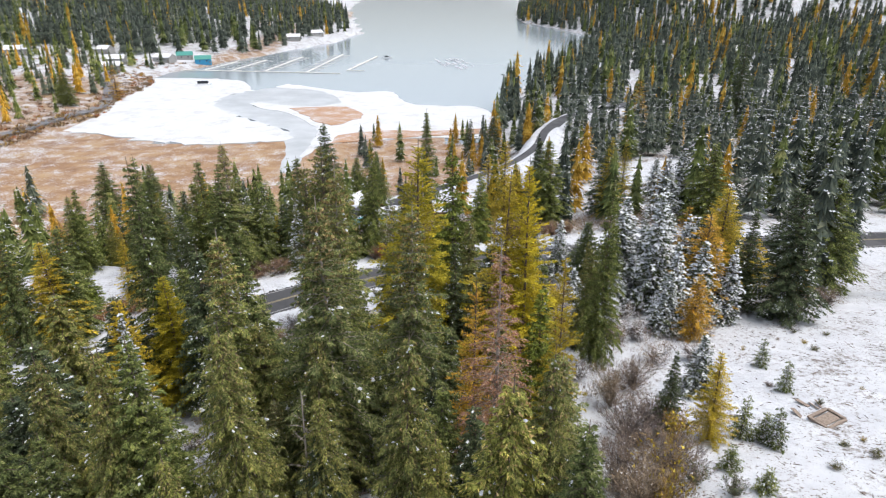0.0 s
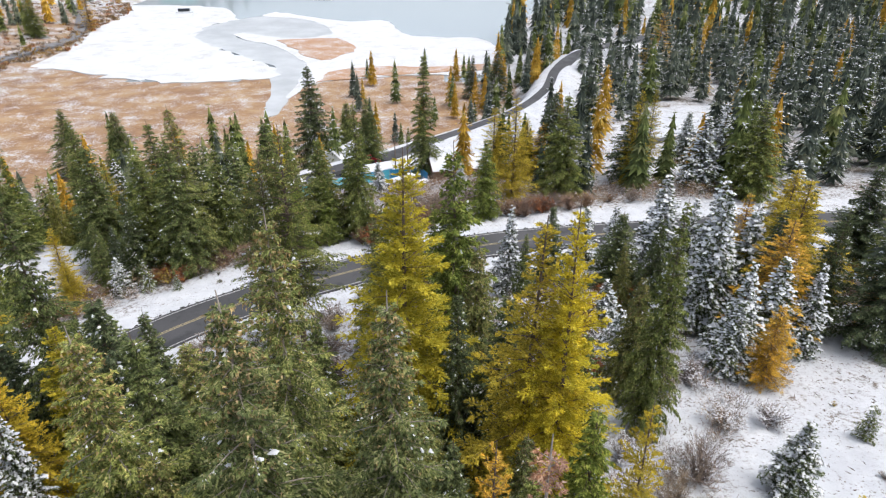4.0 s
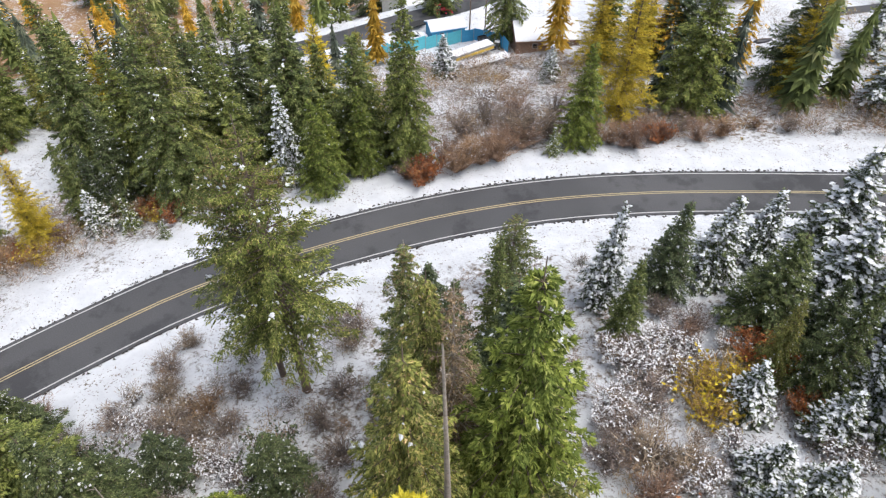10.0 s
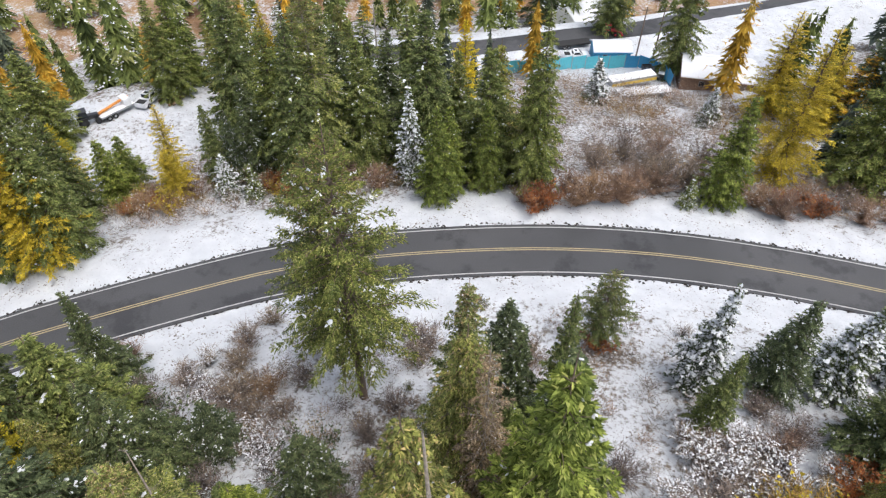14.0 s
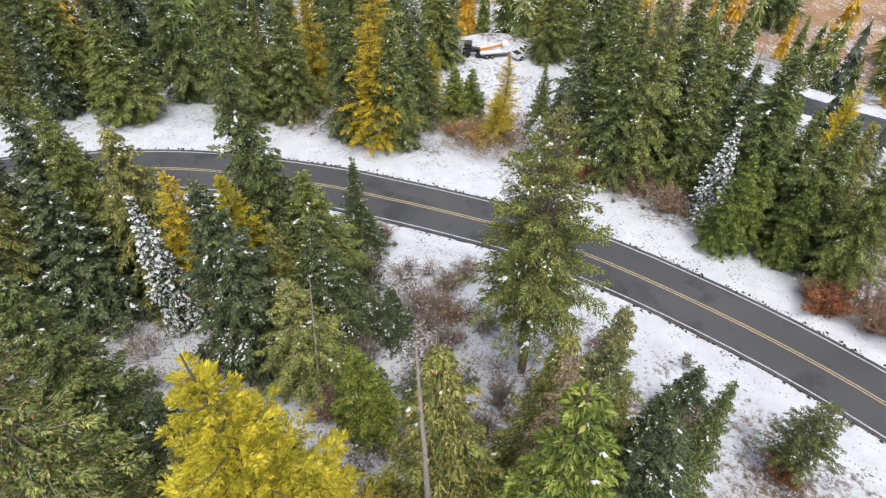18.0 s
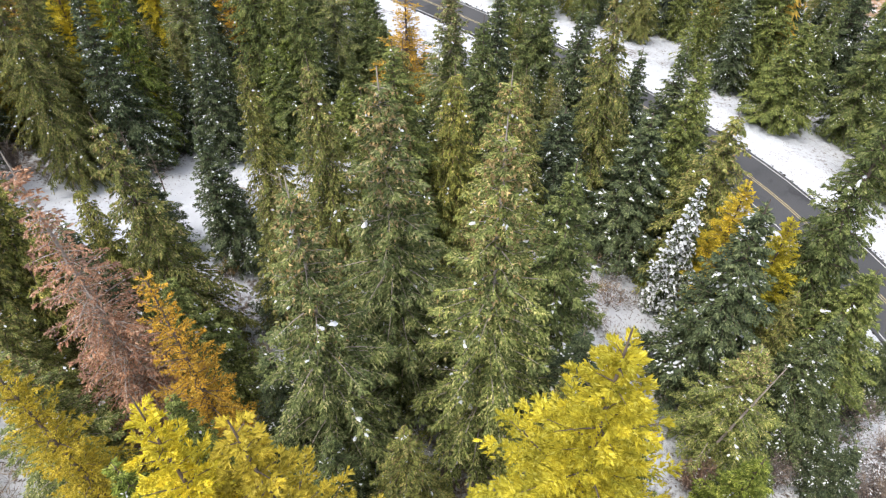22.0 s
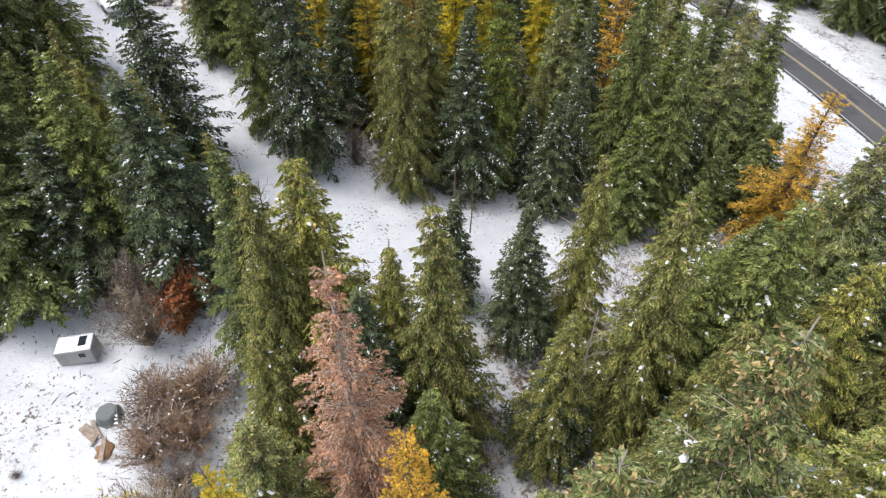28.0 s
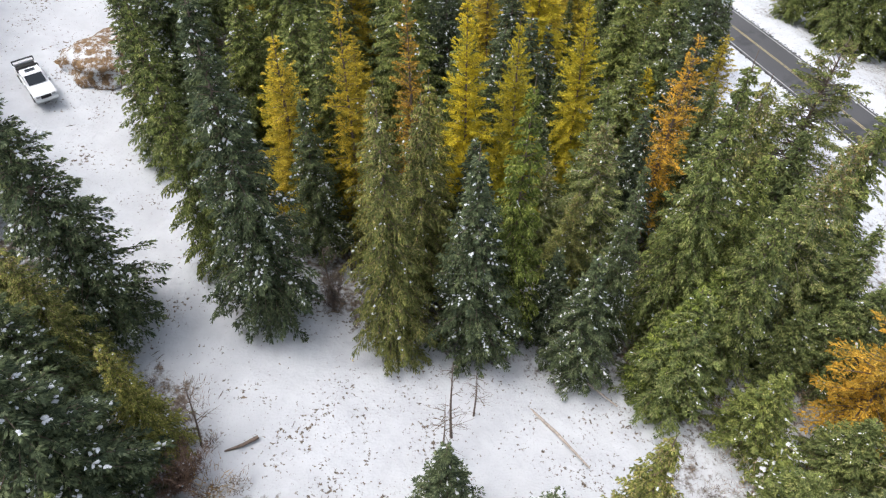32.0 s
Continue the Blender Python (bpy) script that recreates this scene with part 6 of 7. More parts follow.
def snow_slab(x0, x1, y0, y1, z, seed, amp=0.05, n_=8, slope=None):
    """An uneven layer of snow."""
    rnd = np.random.default_rng(seed)
    bm = bmesh.new()
    bmesh.ops.create_grid(bm, x_segments=n_, y_segments=n_, size=0.5)
    for v in bm.verts:
        edge = max(abs(v.co.x), abs(v.co.y)) > 0.49
        v.co = (x0 + (v.co.x + 0.5) * (x1 - x0), y0 + (v.co.y + 0.5) * (y1 - y0), z + (0.0 if edge else 0.06 + rnd.uniform(0, amp)))
    return bm


def house(name, m_, w, d, h, ridge, wall, roof, label, category="house", snow=True, doors=1, windows=2):
    """A gabled building: four walls with openings' frames, two roof slopes, snow on them."""
    b_ = thing(name, m_, label, category)
    for s_ in (-1, 1):
        part("long_wall", boxed(-w / 2, w / 2, s_ * d / 2 - 0.08, s_ * d / 2 + 0.08, -1.5, h), wall, b_)
        part("gable_wall", profile([(-d / 2 + 0.08, -1.5), (-d / 2 + 0.08, h), (0, h + ridge), (d / 2 - 0.08, h), (d / 2 - 0.08, -1.5)], s_ * w / 2 - 0.08, s_ * w / 2 + 0.08, 0.0), wall, b_).matrix_basis = pose(0, 0, 0, 0, 0, 90)
        sl = profile([(0, h + ridge), (d / 2 + 0.4, h - 0.4 * ridge / (d / 2)), (d / 2 + 0.4, h + 0.14 - 0.4 * ridge / (d / 2)), (0, h + ridge + 0.16)], -w / 2 - 0.4, w / 2 + 0.4, 0.0)
        part("roof_slope", sl, roof, b_).matrix_basis = pose(0, 0, 0, 0, 0, 90 * s_)
        if snow:
            sn = profile([(0, h + ridge + 0.17), (d / 2 + 0.36, h + 0.15 - 0.36 * ridge / (d / 2)), (d / 2 + 0.3, h + 0.32 - 0.3 * ridge / (d / 2)), (0, h + ridge + 0.36)], -w / 2 - 0.36, w / 2 + 0.36, 0.05)
            part("roof_snow", sn, SNOW_BOUGH, b_, "smooth white snow on the roof").matrix_basis = pose(0, 0, 0, 0, 0, 90 * s_)
        for k in range(windows):
            x = -w / 2 + w * (k + 0.7) / (windows + 0.4)
            win = part("window", boxed(x - 0.5, x + 0.5, s_ * (d / 2 + 0.1) - 0.03, s_ * (d / 2 + 0.1) + 0.03, h * 0.4, h * 0.8), GREYWALL, b_)
            part("pane", boxed(x - 0.42, x + 0.42, s_ * (d / 2 + 0.14) - 0.02, s_ * (d / 2 + 0.14) + 0.02, h * 0.44, h * 0.76), GLASS, win, "dark window pane")
    for k in range(doors):
        part("door", boxed(w / 2 - 1.9 - k * 3, w / 2 - 0.9 - k * 3, -d / 2 - 0.14, -d / 2 - 0.08, 0, min(2.05, h * 0.85)), WOOD, b_, "plank door")
    return b_


house("shed", on_ground(-17.6, 178.6, 25), 7.2, 4.6, 2.6, 0.9, BLUE, BLUE, "blue-green shed with a snow-covered roof in the yard", "shed")
house("cottage", on_ground(3.0, 170.5, 12, 0.5), 12, 8.5, 2.6, 1.7, BROWN, BROWN, "brown timber house with a broad snow-covered roof")
tent = house("fabric_shelter", on_ground(-29.5, 199.5, 62, 1.2), 10, 8, 3.2, 2.6, CREAM, CREAM, "cream fabric shelter with snow on its curved roof", "shelter", True, 0, 0)
pts = smooth_line([(-34, 157.6), (-30.5, 159.6), (-22.6, 167.6), (-16.4, 172.4), (-11.2, 175.6), (-7.2, 173.2), (-3.6, 166.2)], 2.6)
fence = thing("yard_fence", pose(0, 0, 0), "tall turquoise and blue sheeting fence round the yard", "fence")
for k in range(len(pts) - 1):
    a, b_ = pts[k], pts[k + 1]
    z = ground_z(*((a + b_) / 2))
    ln, ang = np.linalg.norm(b_ - a), math.degrees(math.atan2(b_[1] - a[1], b_[0] - a[0]))
    p_ = part("panel", boxed(0.03, ln - 0.03, -0.025, 0.025, 0.1, 2.7 + 0.08 * math.sin(k * 2.3), bevel=0.01), TEAL if k < len(pts) * 0.55 else BLUE, fence)
    p_.matrix_basis = pose(a[0], a[1], z, 0, 0, ang)
    q = part("post", boxed(-0.06, 0.06, -0.06, 0.06, -0.3, 2.85), STEEL, fence)
    q.matrix_basis = pose(a[0], a[1], ground_z(*a), 0, 0, ang)


def trailer(m_, ln, w, bed, label, snow=True, stripe=None):
    t_ = thing("trailer", m_, label, "trailer")
    part("deck", boxed(-ln / 2, ln / 2, -w / 2, w / 2, 0.75, 1.0 if not stripe else 1.9, bevel=0.03), bed, t_)
    if stripe:
        for s_ in (-1, 1):
            part("side_rail", boxed(-ln / 2 + 0.05, ln / 2 - 0.05, s_ * (w / 2 + 0.03) - 0.03, s_ * (w / 2 + 0.03) + 0.03, 1.0, 1.5), stripe, t_, "yellow side rail")
    part("drawbar", boxed(ln / 2, ln / 2 + 1.4, -0.08, 0.08, 0.6, 0.75), STEEL, t_)
    for s_ in (-1, 1):
        for x in (-ln * 0.3, -ln * 0.3 + 0.95):
            w_ = part("wheel", disc(0.42, 0.26, s_ * (w / 2 - 0.1), x, 0.42), RUBBER, t_)
            part("rim", disc(0.2, 0.28, s_ * (w / 2 - 0.1), x, 0.42, 10), STEEL, w_)
    if snow:
        top = 1.0 if not stripe else 1.9
        part("snow_cover", snow_slab(-ln / 2 + 0.05, ln / 2 - 0.05, -w / 2 + 0.05, w / 2 - 0.05, top + 0.01, 3, 0.12), SNOW_BOUGH, t_, "thick white snow on the deck")
    return t_


YELLOW_RAIL = paint("yellow_rail_paint", (0.6, 0.4, 0.06), 0.5)
trailer(on_ground(-10.4, 163.4, 42), 9.0, 2.4, STEEL, "long flatbed trailer with yellow rails under snow", True, YELLOW_RAIL)
trailer(on_ground(-7.2, 157.8, 34), 9.5, 2.4, STEEL, "low flatbed trailer covered in snow")
trailer(on_ground(-25.6, 179.4, 38), 7.5, 2.2, RUBBER, "dark empty flatbed trailer", False)
tank = thing("water_tank", on_ground(-5.9, 168.8), "grey round water tank capped with snow", "tank")
part("barrel", disc(0.8, 1.5, 0, 0, 0.85).copy(), STEEL, tank).matrix_basis = pose(0, 0.85, 0, -90, 0, 0) @ pose(0, -0.85, 0)
part("snow_cap", snow_slab(-0.55, 0.55, -0.55, 0.55, 1.72, 8, 0.1, 5), SNOW_BOUGH, tank)


def tractor(m_, body, label):
    t_ = thing("tractor", m_, label, "tractor")
    part("hood", profile([(0.2, 0.8), (0.2, 1.5), (1.7, 1.35), (1.8, 0.75)], -0.4, 0.4, 0.05), body, t_)
    part("cab", profile([(-1.0, 0.9), (-0.9, 2.3), (0.2, 2.3), (0.35, 0.9)], -0.6, 0.6, 0.05), GLASS, t_, "glazed cab")
    part("cab_roof", boxed(-1.05, 0.35, -0.7, 0.7, 2.28, 2.42, bevel=0.05), body, t_)
    for s_ in (-1, 1):
        part("fender", boxed(-1.2, 0.0, s_ * 0.75 - 0.15, s_ * 0.75 + 0.15, 1.3, 1.42, bevel=0.03), body, t_)
        for x, r_ in ((-0.6, 0.7), (1.4, 0.45)):
            w_ = part("wheel", disc(r_, 0.36, s_ * 0.78, x, r_), RUBBER, t_)
            part("rim", disc(r_ * 0.5, 0.38, s_ * 0.78, x, r_, 10), body, w_)
    part("loader_arm", profile([(1.2, 1.2), (2.6, 0.5), (2.7, 0.6), (1.3, 1.35)], -0.5, 0.5, 0.02), body, t_)
    part("bucket", profile([(2.55, 0.2), (2.6, 0.75), (3.1, 0.25)], -0.9, 0.9, 0.02), body, t_)
    return t_


tractor(on_ground(-20.2, 187.6, 20), RED_CAR, "red tractor standing by the lower lane")
tractor(on_ground(-79.5, 105.6, 60), DARK_CAR, "black tractor at the edge of the snowy clearing")
boom = trailer(on_ground(-77.6, 109.4, 75), 5.5, 2.0, STEEL, "machine trailer with an orange boom under snow")
part("boom", profile([(-2.6, 1.2), (2.4, 1.9), (2.4, 2.15), (-2.6, 1.5)], -0.18, 0.18, 0.03), ORANGE, boom, "orange lifting boom")
part("cab", boxed(1.2, 2.3, -0.9, 0.9, 1.0, 2.2, bevel=0.08), WHITE_CAR, boom)
pickup(on_ground(-75.4, 114.2, 100), WHITE_CAR, "white pickup under snow at the edge of the clearing", False)
rng = np.random.default_rng(77)
for k in range(14):
    lg = thing("log", on_ground(-72.6 + rng.normal(0, 0.8), 116.4 + rng.normal(0, 0.7), 15 + rng.normal(0, 12)), "cut log lying in the snow", "log", "logs at the clearing")
    part("bark", disc(rng.uniform(0.12, 0.22), rng.uniform(2, 3.4), 0, 0, 0.2, 9), EARTH if k % 3 else WOOD, lg)
for x, y, h in ((-12.6, 180.8, 11), (-9.4, 182.4, 11), (-18.6, 191.6, 10)):
    p_ = thing("utility_pole", on_ground(x, y, 30), "weathered wooden utility pole", "pole", "utility poles")
    vs, fs = tube([(0, 0, -0.5), (0.05, 0, h * 0.5), (0.02, 0, h)], [0.16, 0.14, 0.1], 9)
    part("shaft", mesh_of("shaft", vs, fs, (BARK,), None, True), None, p_)
    part("crossarm", boxed(-0.9, 0.9, -0.06, 0.06, h - 0.6, h - 0.45), WOOD, p_)
    for s_ in (-0.8, 0.8):
        part("insulator", disc(0.05, 0.14, 0, s_, h - 0.38, 8), STEEL, p_)

# the snowy field
hut = thing("camper_box", on_ground(18.25, 20.1, -9, 0.05) @ Matrix.Diagonal((0.88, 0.88, 0.88, 1)), "old white camper box with a dark broken skylight", "hut")
part("body", boxed(-1.2, 1.2, -0.75, 0.75, 0, 1.45, bevel=0.05), GREYWALL, hut, "dull grey side panels")
part("roof_snow", snow_slab(-1.18, 1.18, -0.73, 0.73, 1.46, 4, 0.05), SNOW_BOUGH, hut, "white snow on the roof")
part("roof_rim", boxed(-1.24, 1.24, -0.8, -0.73, 1.38, 1.52), STEEL, hut)
part("roof_rim", boxed(-1.24, 1.24, 0.73, 0.8, 1.38, 1.52), STEEL, hut)
part("skylight", boxed(-0.85, -0.35, -0.45, 0.35, 1.5, 1.6), GLASS, hut, "dark open skylight")
part("side_window", boxed(-0.7, -0.3, 0.74, 0.78, 0.75, 1.15), GLASS, hut)
part("door", boxed(-1.23, -1.19, -0.4, 0.35, 0.05, 1.3), GREYWALL, hut)
part("corner_post", boxed(1.14, 1.24, 0.7, 0.8, 0, 1.5), WHITE_CAR, hut)
tub = thing("covered_tub", on_ground(16.8, 24.8, 12) @ Matrix.Diagonal((0.85, 0.85, 0.85, 1)), "low tub wrapped in a dark grey tarpaulin", "tub")
bm = bmesh.new()
bmesh.ops.create_cone(bm, cap_ends=True, segments=7, radius1=0.95, radius2=0.72, depth=0.75, matrix=pose(0, 0, 0.38))
bmesh.ops.bevel(bm, geom=list(bm.edges), offset=0.07, segments=2, affect="EDGES")
part("tarpaulin", bm, TARP, tub)
part("skirt", disc(0.98, 0.08, 0, 0, 0, 7), TARP, tub).matrix_basis = pose(0, 0, 0.06, 90, 0, 0)
for k, (x, y, a, ln, w) in enumerate(((17.9, 25.6, 125, 1.1, 0.55), (17.5, 25.5, 110, 1.3, 0.2), (17.6, 26.2, 60, 0.8, 0.15), (17.2, 26.9, 85, 1.6, 0.3), (34.9, 49.0, 95, 1.4, 0.25), (35.5, 49.3, 80, 1.5, 0.22), (34.2, 49.6, 120, 1.3, 0.5), (32.6, 47.6, 100, 1.4, 0.5))):
    b_ = thing("board", pose(x, y, ground_z(x, y) + 0.12, 8 + 5 * (k % 3), 12 - 6 * (k % 4), a), "weathered brown board lying in the snow", "board", "scrap boards")
    part("plank", boxed(-ln / 2, ln / 2, -w / 2, w / 2, 0, 0.06, bevel=0.01), WOOD, b_)


def mound(name, x, y, r, h, material, seed, label, flat=1.0):
    bm = bmesh.new()
    bmesh.ops.create_icosphere(bm, subdivisions=4, radius=1)
    z = ground_z(x, y)
    for v in bm.verts:
        k = noise.noise(v.co * 1.7 + Vector((seed, 0, 0))) * 0.35 + noise.noise(v.co * 6 + Vector((0, seed, 0))) * 0.12
        v.co = v.co * (1 + k)
        v.co = (v.co.x * r, v.co.y * r * flat, v.co.z * h)
    me = bpy.data.meshes.new(name)
    bm.to_mesh(me)
    bm.free()
    me.materials.append(material)
    me.polygons.foreach_set("use_smooth", [True] * len(me.polygons))
    ob = new(name, me)
    ob.matrix_basis = pose(x, y, z - 0.1 * h)
    return tagged(ob, label, "mound")


EARTH_SNOW = snow_mat("earth_bank_with_snow", 0.45, 0.05, ((0.09, 0.055, 0.03), (0.27, 0.17, 0.085)))
mound("earth_mound", 9.8, -21.8, 4.6, 2.0, EARTH_SNOW, 3, "heap of bare brown earth partly covered with snow", 0.8)
mound("earth_bank", 7.6, -18.6, 2.0, 1.2, EARTH_SNOW, 9, "brown earth bank beneath the firs", 0.8)
mound("dug_earth", 17.2, 26.9, 0.5, 0.16, EARTH, 5, "small heap of dug brown earth", 1.3)
mound("gravel_heap", -42.6, 131.8, 2.2, 1.3, SNOW_CLEAN, 7, "heap of gravel covered in snow")
sand = thing("timber_frame", on_ground(34.6, 46.4, 28, 0.05), "sunken square frame of weathered grey boards", "frame")
for s_ in (-1, 1):
    part("long_board", boxed(-1.3, 1.3, s_ * 0.9 - 0.16, s_ * 0.9 + 0.16, 0, 0.22, bevel=0.02), WOOD, sand)
    part("short_board", boxed(s_ * 1.3 - 0.16, s_ * 1.3 + 0.16, -0.85, 0.85, 0.02, 0.26, bevel=0.02), WOOD, sand)
part("lid", boxed(-1.0, 1.0, -0.6, 0.55, 0.12, 0.18, bevel=0.02), WOOD, sand, "loose plank lid")
boat = thing("rowing_boat", on_ground(40.2, 160.6, 20), "dark upturned rowing boat in the snow", "boat")
bm = bmesh.new()
bmesh.ops.create_icosphere(bm, subdivisions=3, radius=1)
for v in bm.verts:
    v.co = (v.co.x * 1.9, v.co.y * 0.7 * (1 - 0.5 * max(0, v.co.x) ** 2), max(v.co.z, -0.1) * 0.55)
part("hull", bm, DARK_CAR, boat)
part("keel", boxed(-1.7, 1.7, -0.03, 0.03, 0.5, 0.58), WOOD, boat)


# bare and broken trees
def bare_tree(x, y, h, seed, label, bark=None, limbs=14, spread=1.6, lean=(0, 0), low=0.3, name="bare_tree"):
    rnd = np.random.default_rng(seed)
    t_ = thing(name, on_ground(x, y, 0, -0.1), label, "tree", "bare trees")
    at_ = lambda t: (lean[0] * h * t + 0.05 * math.sin(5 * t + seed), lean[1] * h * t, h * t)
    vs, fs = tube([at_(t) for t in np.linspace(0, 1, 8)], [0.010 * h * (1.1 - t) + 0.012 for t in np.linspace(0, 1, 8)], 7)
    part("trunk", mesh_of("trunk", vs, fs, (bark or BARK,), None, True), None, t_)
    for k in range(limbs):
        t = rnd.uniform(low, 0.98)
        a, ln = rnd.uniform(0, 6.28), spread * rnd.uniform(0.4, 1.0) * (1.2 - t * 0.8)
        p0 = Vector(at_(t))
        d = Vector((math.cos(a), math.sin(a), rnd.uniform(0.1, 0.9)))
        path = [p0, p0 + d * ln * 0.5 + Vector((0, 0, 0.05)), p0 + d * ln + Vector(rnd.normal(0, 0.1, 3))]
        v2, f2 = tube(path, [0.026, 0.016, 0.006], 4)
        limb = part("limb", mesh_of("limb", v2, f2, (bark or BARK,)), None, t_)
        for _ in range(4):
            q = p0 + d * ln * rnd.uniform(0.2, 1.0)
            v3, f3 = tube([q, q + Vector((math.cos(a + rnd.normal(0, 0.9)), math.sin(a + rnd.normal(0, 0.9)), rnd.uniform(0, 0.8))) * ln * 0.45], [0.014, 0.005], 3)
            part("twig", mesh_of("twig", v3, f3, (bark or BARK,)), None, limb)
    return t_


bare_tree(-8.0, 16.0, 5.2, 1, "broken dead tree with bare crooked limbs", limbs=13, low=0.45, spread=2.4)
bare_tree(-8.7, 15.2, 8.5, 12, "slender leafless tree in the clearing", limbs=12, spread=1.4)
bare_tree(-10.7, 14.0, 5.6, 2, "slender leafless sapling in the clearing", limbs=12, spread=1.5)
bare_tree(5.8, 12.8, 6.0, 3, "crooked leafless young tree at the clearing", limbs=12, lean=(-0.12, -0.1))
bare_tree(-3.5, 3.9, 6.0, 4, "thin leafless tree beneath the firs", limbs=14)
bare_tree(-1.9, 64.4, 32.4 - ground_z(-1.9, 64.4), 5, "tall bare pale snag with a few stubs", BARK_PALE, 9, 0.7, (-0.012, -0.01), name="dead_snag")
bare_tree(-18.6, 62.0, 12.5, 6, "leaning pale dead trunk", BARK_PALE, 6, 0.7, (-0.12, 0.12), name="dead_snag")
bare_tree(-44.0, 131.2, 20.0, 7, "grey dead conifer with bare limbs", BARK_PALE, 40, 2.6, low=0.2, name="dead_snag")
bare_tree(-9.2, 33.8, 15.0, 9, "broken dead tree with snow on its limbs", BARK_PALE, 18, 1.8, name="dead_snag")
for k, (x, y, a, ln) in enumerate(((-18.6, 11.6, 118, 9), (-15.6, 16.4, 112, 6), (-8, 40, 20, 5), (-5, 30, 75, 4), (3.6, 13.2, 10, 2), (-26, 47, 40, 5), (11.9, -2, 60, 2.4), (-57.7, -2.1, 20, 2.2))):
    f_ = thing("fallen_trunk", on_ground(x, y, a, 0.12), "fallen trunk lying in the snow", "log", "fallen trunks")
    vs, fs = tube([(-ln / 2, 0, 0), (0, 0.12, 0.05), (ln / 2, 0, 0.02)], [0.13, 0.11, 0.06], 7)
    part("bark", mesh_of("bark", vs, fs, (BARK_PALE if k < 2 else BARK,), None, True), None, f_)
# twigs and broken branches on the snow of the glades
rng = np.random.default_rng(91)
tv, tf = [], []
for poly, cnt in ((GLADES[1], 320), (GLADES[0], 400), (GLADES[2], 500), (FIELD, 1200), (TRACK, 110), (GLADES[3], 200)):
    px, py = np.array(poly).T
    x, y = rng.uniform(px.min(), px.max(), cnt * 3), rng.uniform(py.min(), py.max(), cnt * 3)
    ok = np.where(inside(x, y, poly))[0][:cnt]
    z = height(x[ok], y[ok])
    for x_, y_, z_ in zip(x[ok], y[ok], z):
        a, ln, w = rng.uniform(0, 6.28), rng.uniform(0.1, 0.8), rng.uniform(0.012, 0.04)
        c, s_ = math.cos(a), math.sin(a)
        k = len(tv)
        tv += [(x_ - c * ln / 2, y_ - s_ * ln / 2, z_ + 0.02), (x_ + s_ * w, y_ - c * w, z_ + 0.03), (x_ + c * ln / 2, y_ + s_ * ln / 2, z_ + 0.06), (x_ - s_ * w, y_ + c * w, z_ + 0.03), (x_, y_, z_ + 0.1)]
        tf += [(k, k + 1, k + 4), (k + 1, k + 2, k + 4), (k + 2, k + 3, k + 4), (k + 3, k, k + 4)]
tagged(new("fallen_branches", mesh_of("fallen_branches", tv, tf, (BARK,))), "broken branches and grass stalks on the snow", "branches", kind="stuff")

# ---- the marina and the far shore ----
PLANK = paint("pale_dock_planks", (0.62, 0.61, 0.58), 0.8)


def pier(x0, y0, x1, y1, w, fingers, fl, label):
    """A floating pier with its fingers."""
    p_ = thing("floating_pier", pose(x0, y0, WATER_Z, 0, 0, math.degrees(math.atan2(y1 - y0, x1 - x0))), label, "pier", "marina piers")
    ln = math.hypot(x1 - x0, y1 - y0)
    part("walkway", boxed(0, ln, -w / 2, w / 2, 0.25, 0.6), PLANK, p_)
    for k in range(fingers):
        x = ln * (k + 0.7) / (fingers + 0.4)
        for s_ in (-1, 1):
            part("finger", boxed(x - 0.35, x + 0.35, min(s_ * w / 2, s_ * (w / 2 + fl)), max(s_ * w / 2, s_ * (w / 2 + fl)), 0.25, 0.55), PLANK, p_)
    return p_


pier(-250, 606, -92, 582, 2.6, 0, 0, "long floating pier of pale planks dusted with snow")
for x, y1, nf in ((-222, 668, 7), (-196, 684, 8), (-164, 712, 10), (-124, 735, 12)):
    pier(x, 602 + (x + 250) * -0.152 + 1.5, x + 12, y1, 2.2, nf, 8.5, "mooring pier with rows of pale fingers")
pier(-88, 602, -72, 716, 2.6, 0, 0, "detached floating breakwater pier")
pier(-72, 600, -88, 602, 2.0, 0, 0, "short floating pier end")
raft = thing("log_raft", pose(10, 662, WATER_Z, 0, 0, 104), "drifting raft of pale snow-covered logs", "raft")
rng = np.random.default_rng(5)
for k in range(46):
    x, y = rng.uniform(-48, 48), rng.uniform(-15, 15)
    if abs(x) / 55 + abs(y) / 26 > 1:
        continue
    ln = rng.uniform(8, 18)
    part("raft_log", boxed(x - ln / 2, x + ln / 2, y - 0.6, y + 0.6, 0.1, 0.55, bevel=0.12), SNOW_BOUGH, raft).matrix_basis = pose(0, 0, 0, 0, 0, rng.normal(0, 4))
for x, y, a, col, rf, nm in ((-256, 652, 20, GREYWALL, GREEN_ROOF, "boathouse with a green roof by the marina"), (-234, 640, 20, BLUE, GREEN_ROOF, "blue boathouse with a green metal roof")):
    house("boathouse", pose(x, y, max(ground_z(x, y), WATER_Z + 0.6), 0, 0, a), 15, 11, 4, 3, col, rf, nm, "boathouse", False)
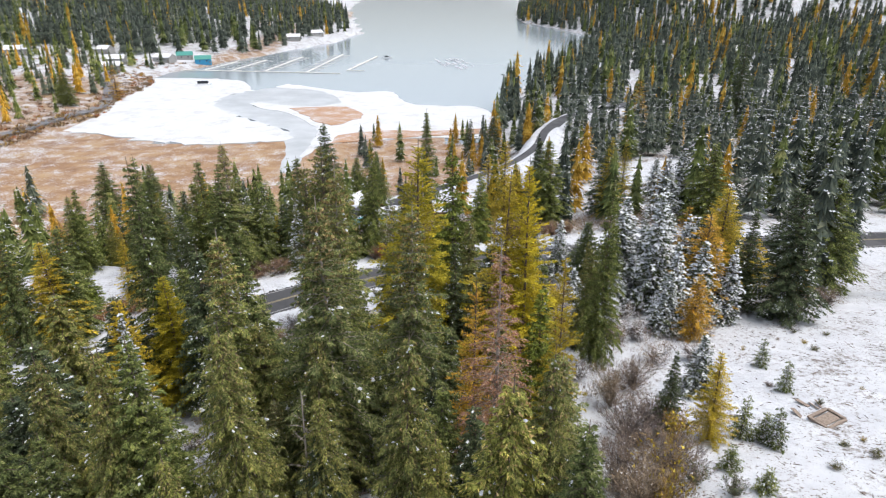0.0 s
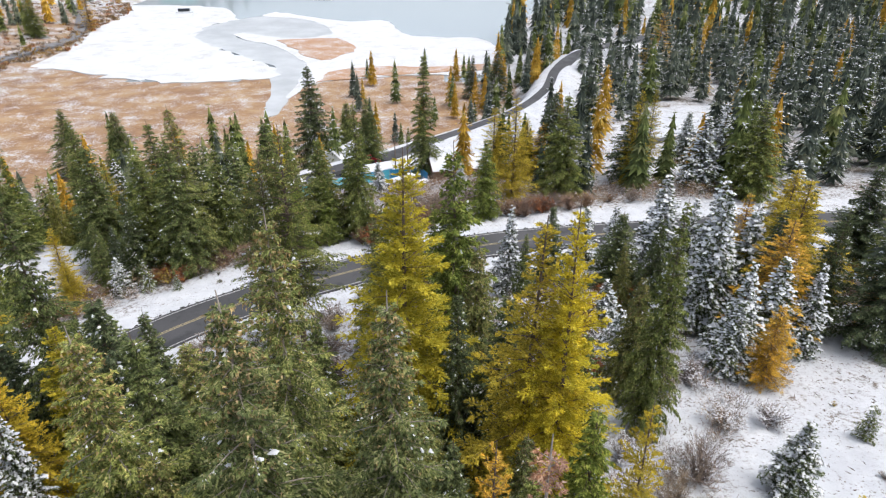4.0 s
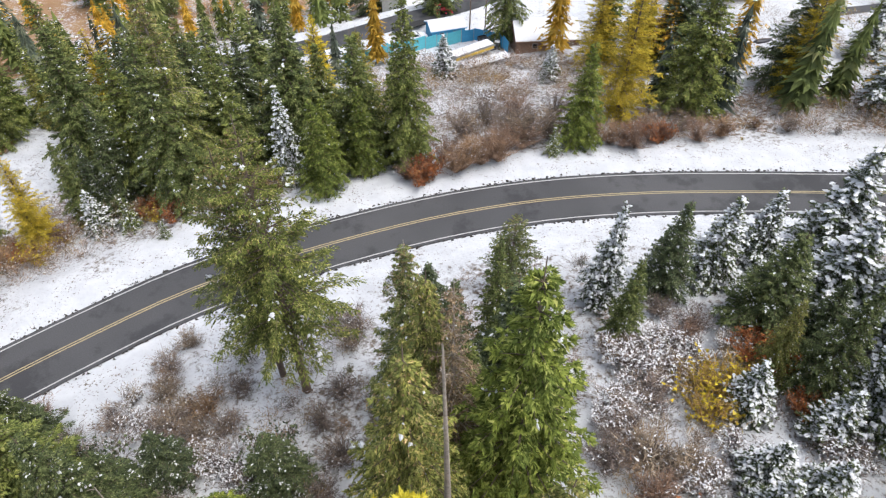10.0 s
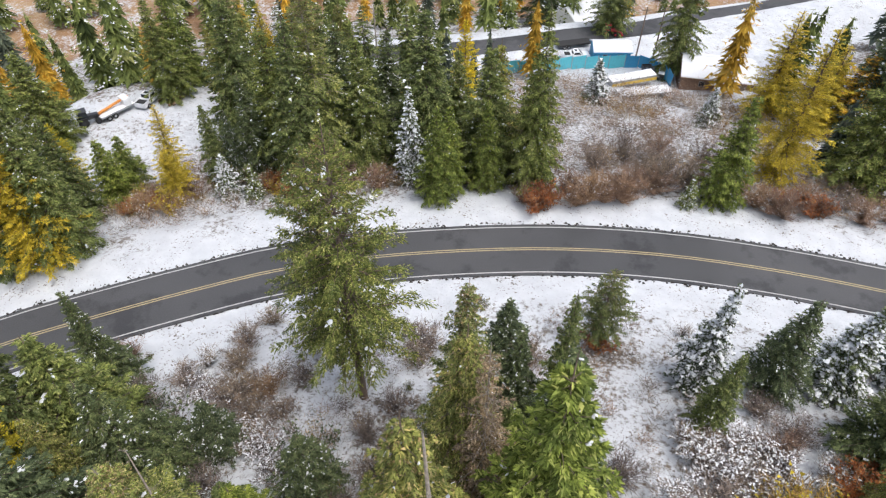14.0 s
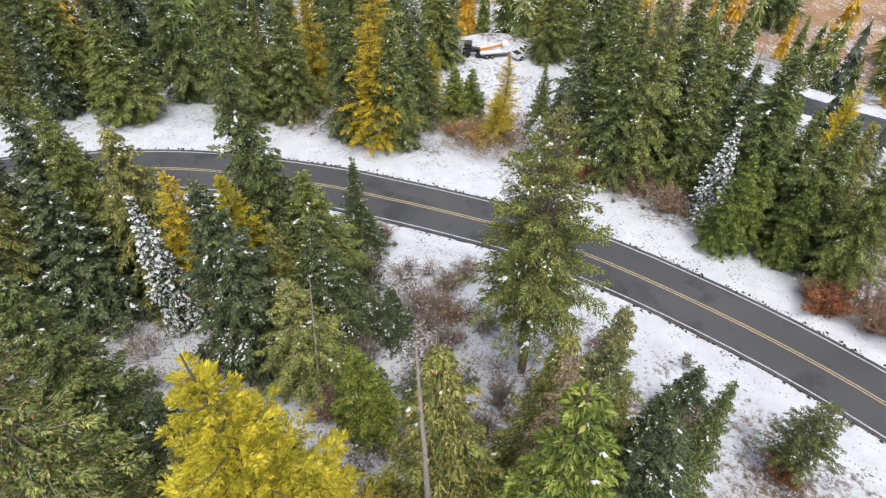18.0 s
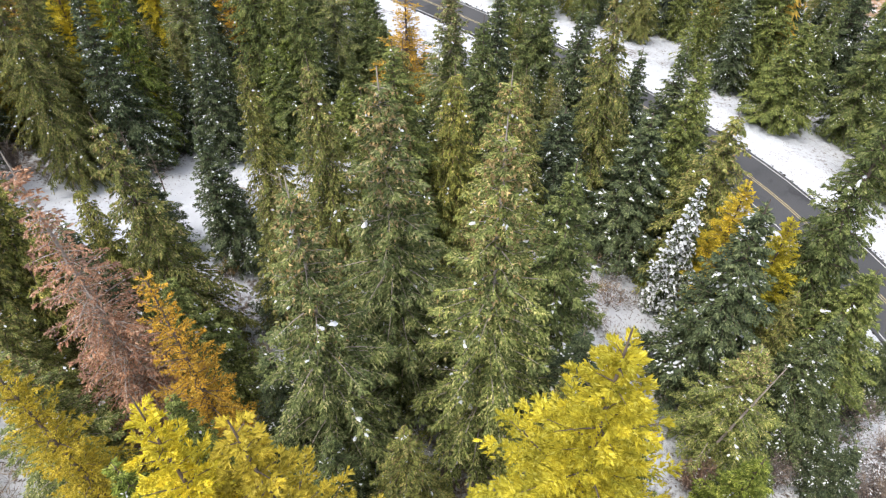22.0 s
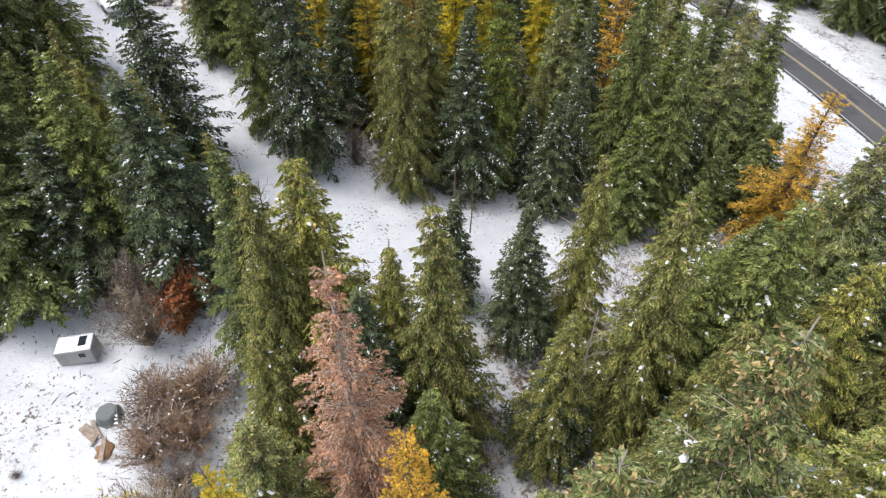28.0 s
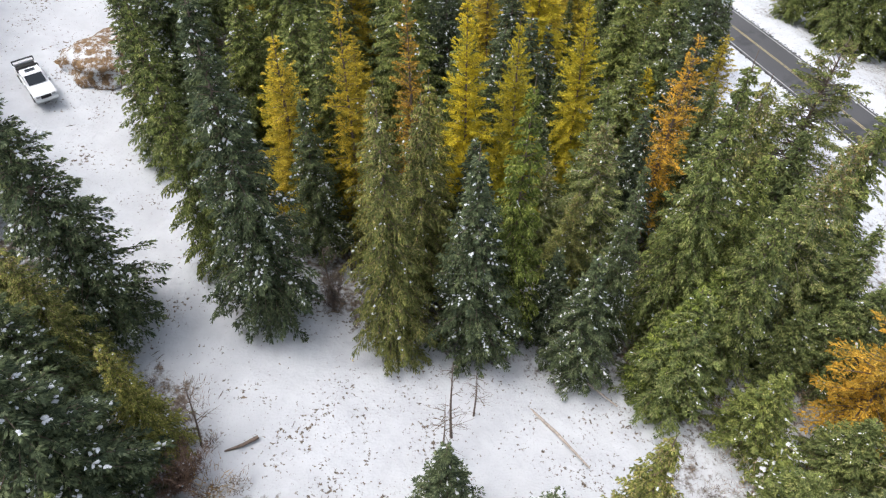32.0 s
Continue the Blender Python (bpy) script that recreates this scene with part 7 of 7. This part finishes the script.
for x, y, a, nm in ((-300, 600, 10, "white house with a snowy roof above the marina"), (-330, 640, -12, "long white building with a snowy roof"), (-284, 560, 25, "low white building beside the bend of the road"), (-172, 900, 30, "white lakeside house on the far shore"), (-190, 842, 10, "pale cottage among the shore trees"), (136, 572, -8, "dark lake house with a snowy roof"), (225, 640, 15, "house with a snowy roof among larches"), (-352, 662, 8, "pale house with a snowy roof on the bank"), (-380, 588, 20, "grey house with a snowy roof beside the brown slope"), (-268, 632, -15, "low snow-roofed store by the boathouses"), (290, 658, 10, "timber house with a snowy roof in the woods"), (394, 706, -10, "house with a broad snowy roof at the clearing")):
    house("lake_house", pose(x, y, ground_z(x, y) + 0.5, 0, 0, a), 18, 11, 4, 3, GREYWALL if x < 0 else BROWN, GREYWALL, nm)
bt = thing("houseboat", pose(-190, 514, WATER_Z + 0.6, 0, 0, 10), "white houseboat frozen in at the shore", "boat")
part("hull", profile([(-6, 0), (-6.4, 1.2), (6.6, 1.2), (5.6, 0)], -2.2, 2.2, 0.1), WHITE_CAR, bt)
part("cabin", boxed(-4.5, 3.5, -1.9, 1.9, 1.2, 3.4, bevel=0.15), GLASS, bt, "dark glazed cabin")
part("cabin_roof", boxed(-5, 4, -2.1, 2.1, 3.4, 3.7, bevel=0.1), WHITE_CAR, bt)
mb = thing("motor_boat", pose(-60, 704, WATER_Z + 0.1, 0, 0, 5), "small white motor boat moored by the pier", "boat")
part("hull", profile([(-5, 0), (-5.2, 1.0), (5.5, 1.1), (4, 0)], -1.6, 1.6, 0.1), WHITE_CAR, mb)
part("cabin", boxed(-2, 1.5, -1.3, 1.3, 1.0, 2.6, bevel=0.2), GLASS, mb)
part("deck_line", boxed(-4.8, 4.6, -1.4, 1.4, 1.0, 1.08), PLANK, mb)
SHORE = smooth_line([(-236, 250), (-228, 290), (-224, 314), (-218, 333), (-216, 370), (-215, 406), (-228, 450), (-252, 500), (-274, 545), (-300, 580)], 8.0)
far_road = new("road_shore", mesh_of("road_shore", *ribbon(SHORE, -6, 7, 0.25, 1.2, lambda p: ground_z(p[0] - 6, p[1]) + 0.15), (PALE_ASPHALT,)))
tagged(far_road, "asphalt shore road curving round the marsh to the marina", "road", kind="structure")
DRIVE = smooth_line([(50, 172), (57, 176.5), (66, 180), (74, 186)], 2.0)
drive = new("road_drive", mesh_of("road_drive", *ribbon(DRIVE, 0, 3.4, 0.12, 0.5, lambda p: ground_z(p[0], p[1])), (ASPHALT,)))
tagged(drive, "short grey gravel drive across the snowy clearing", "road", kind="structure")
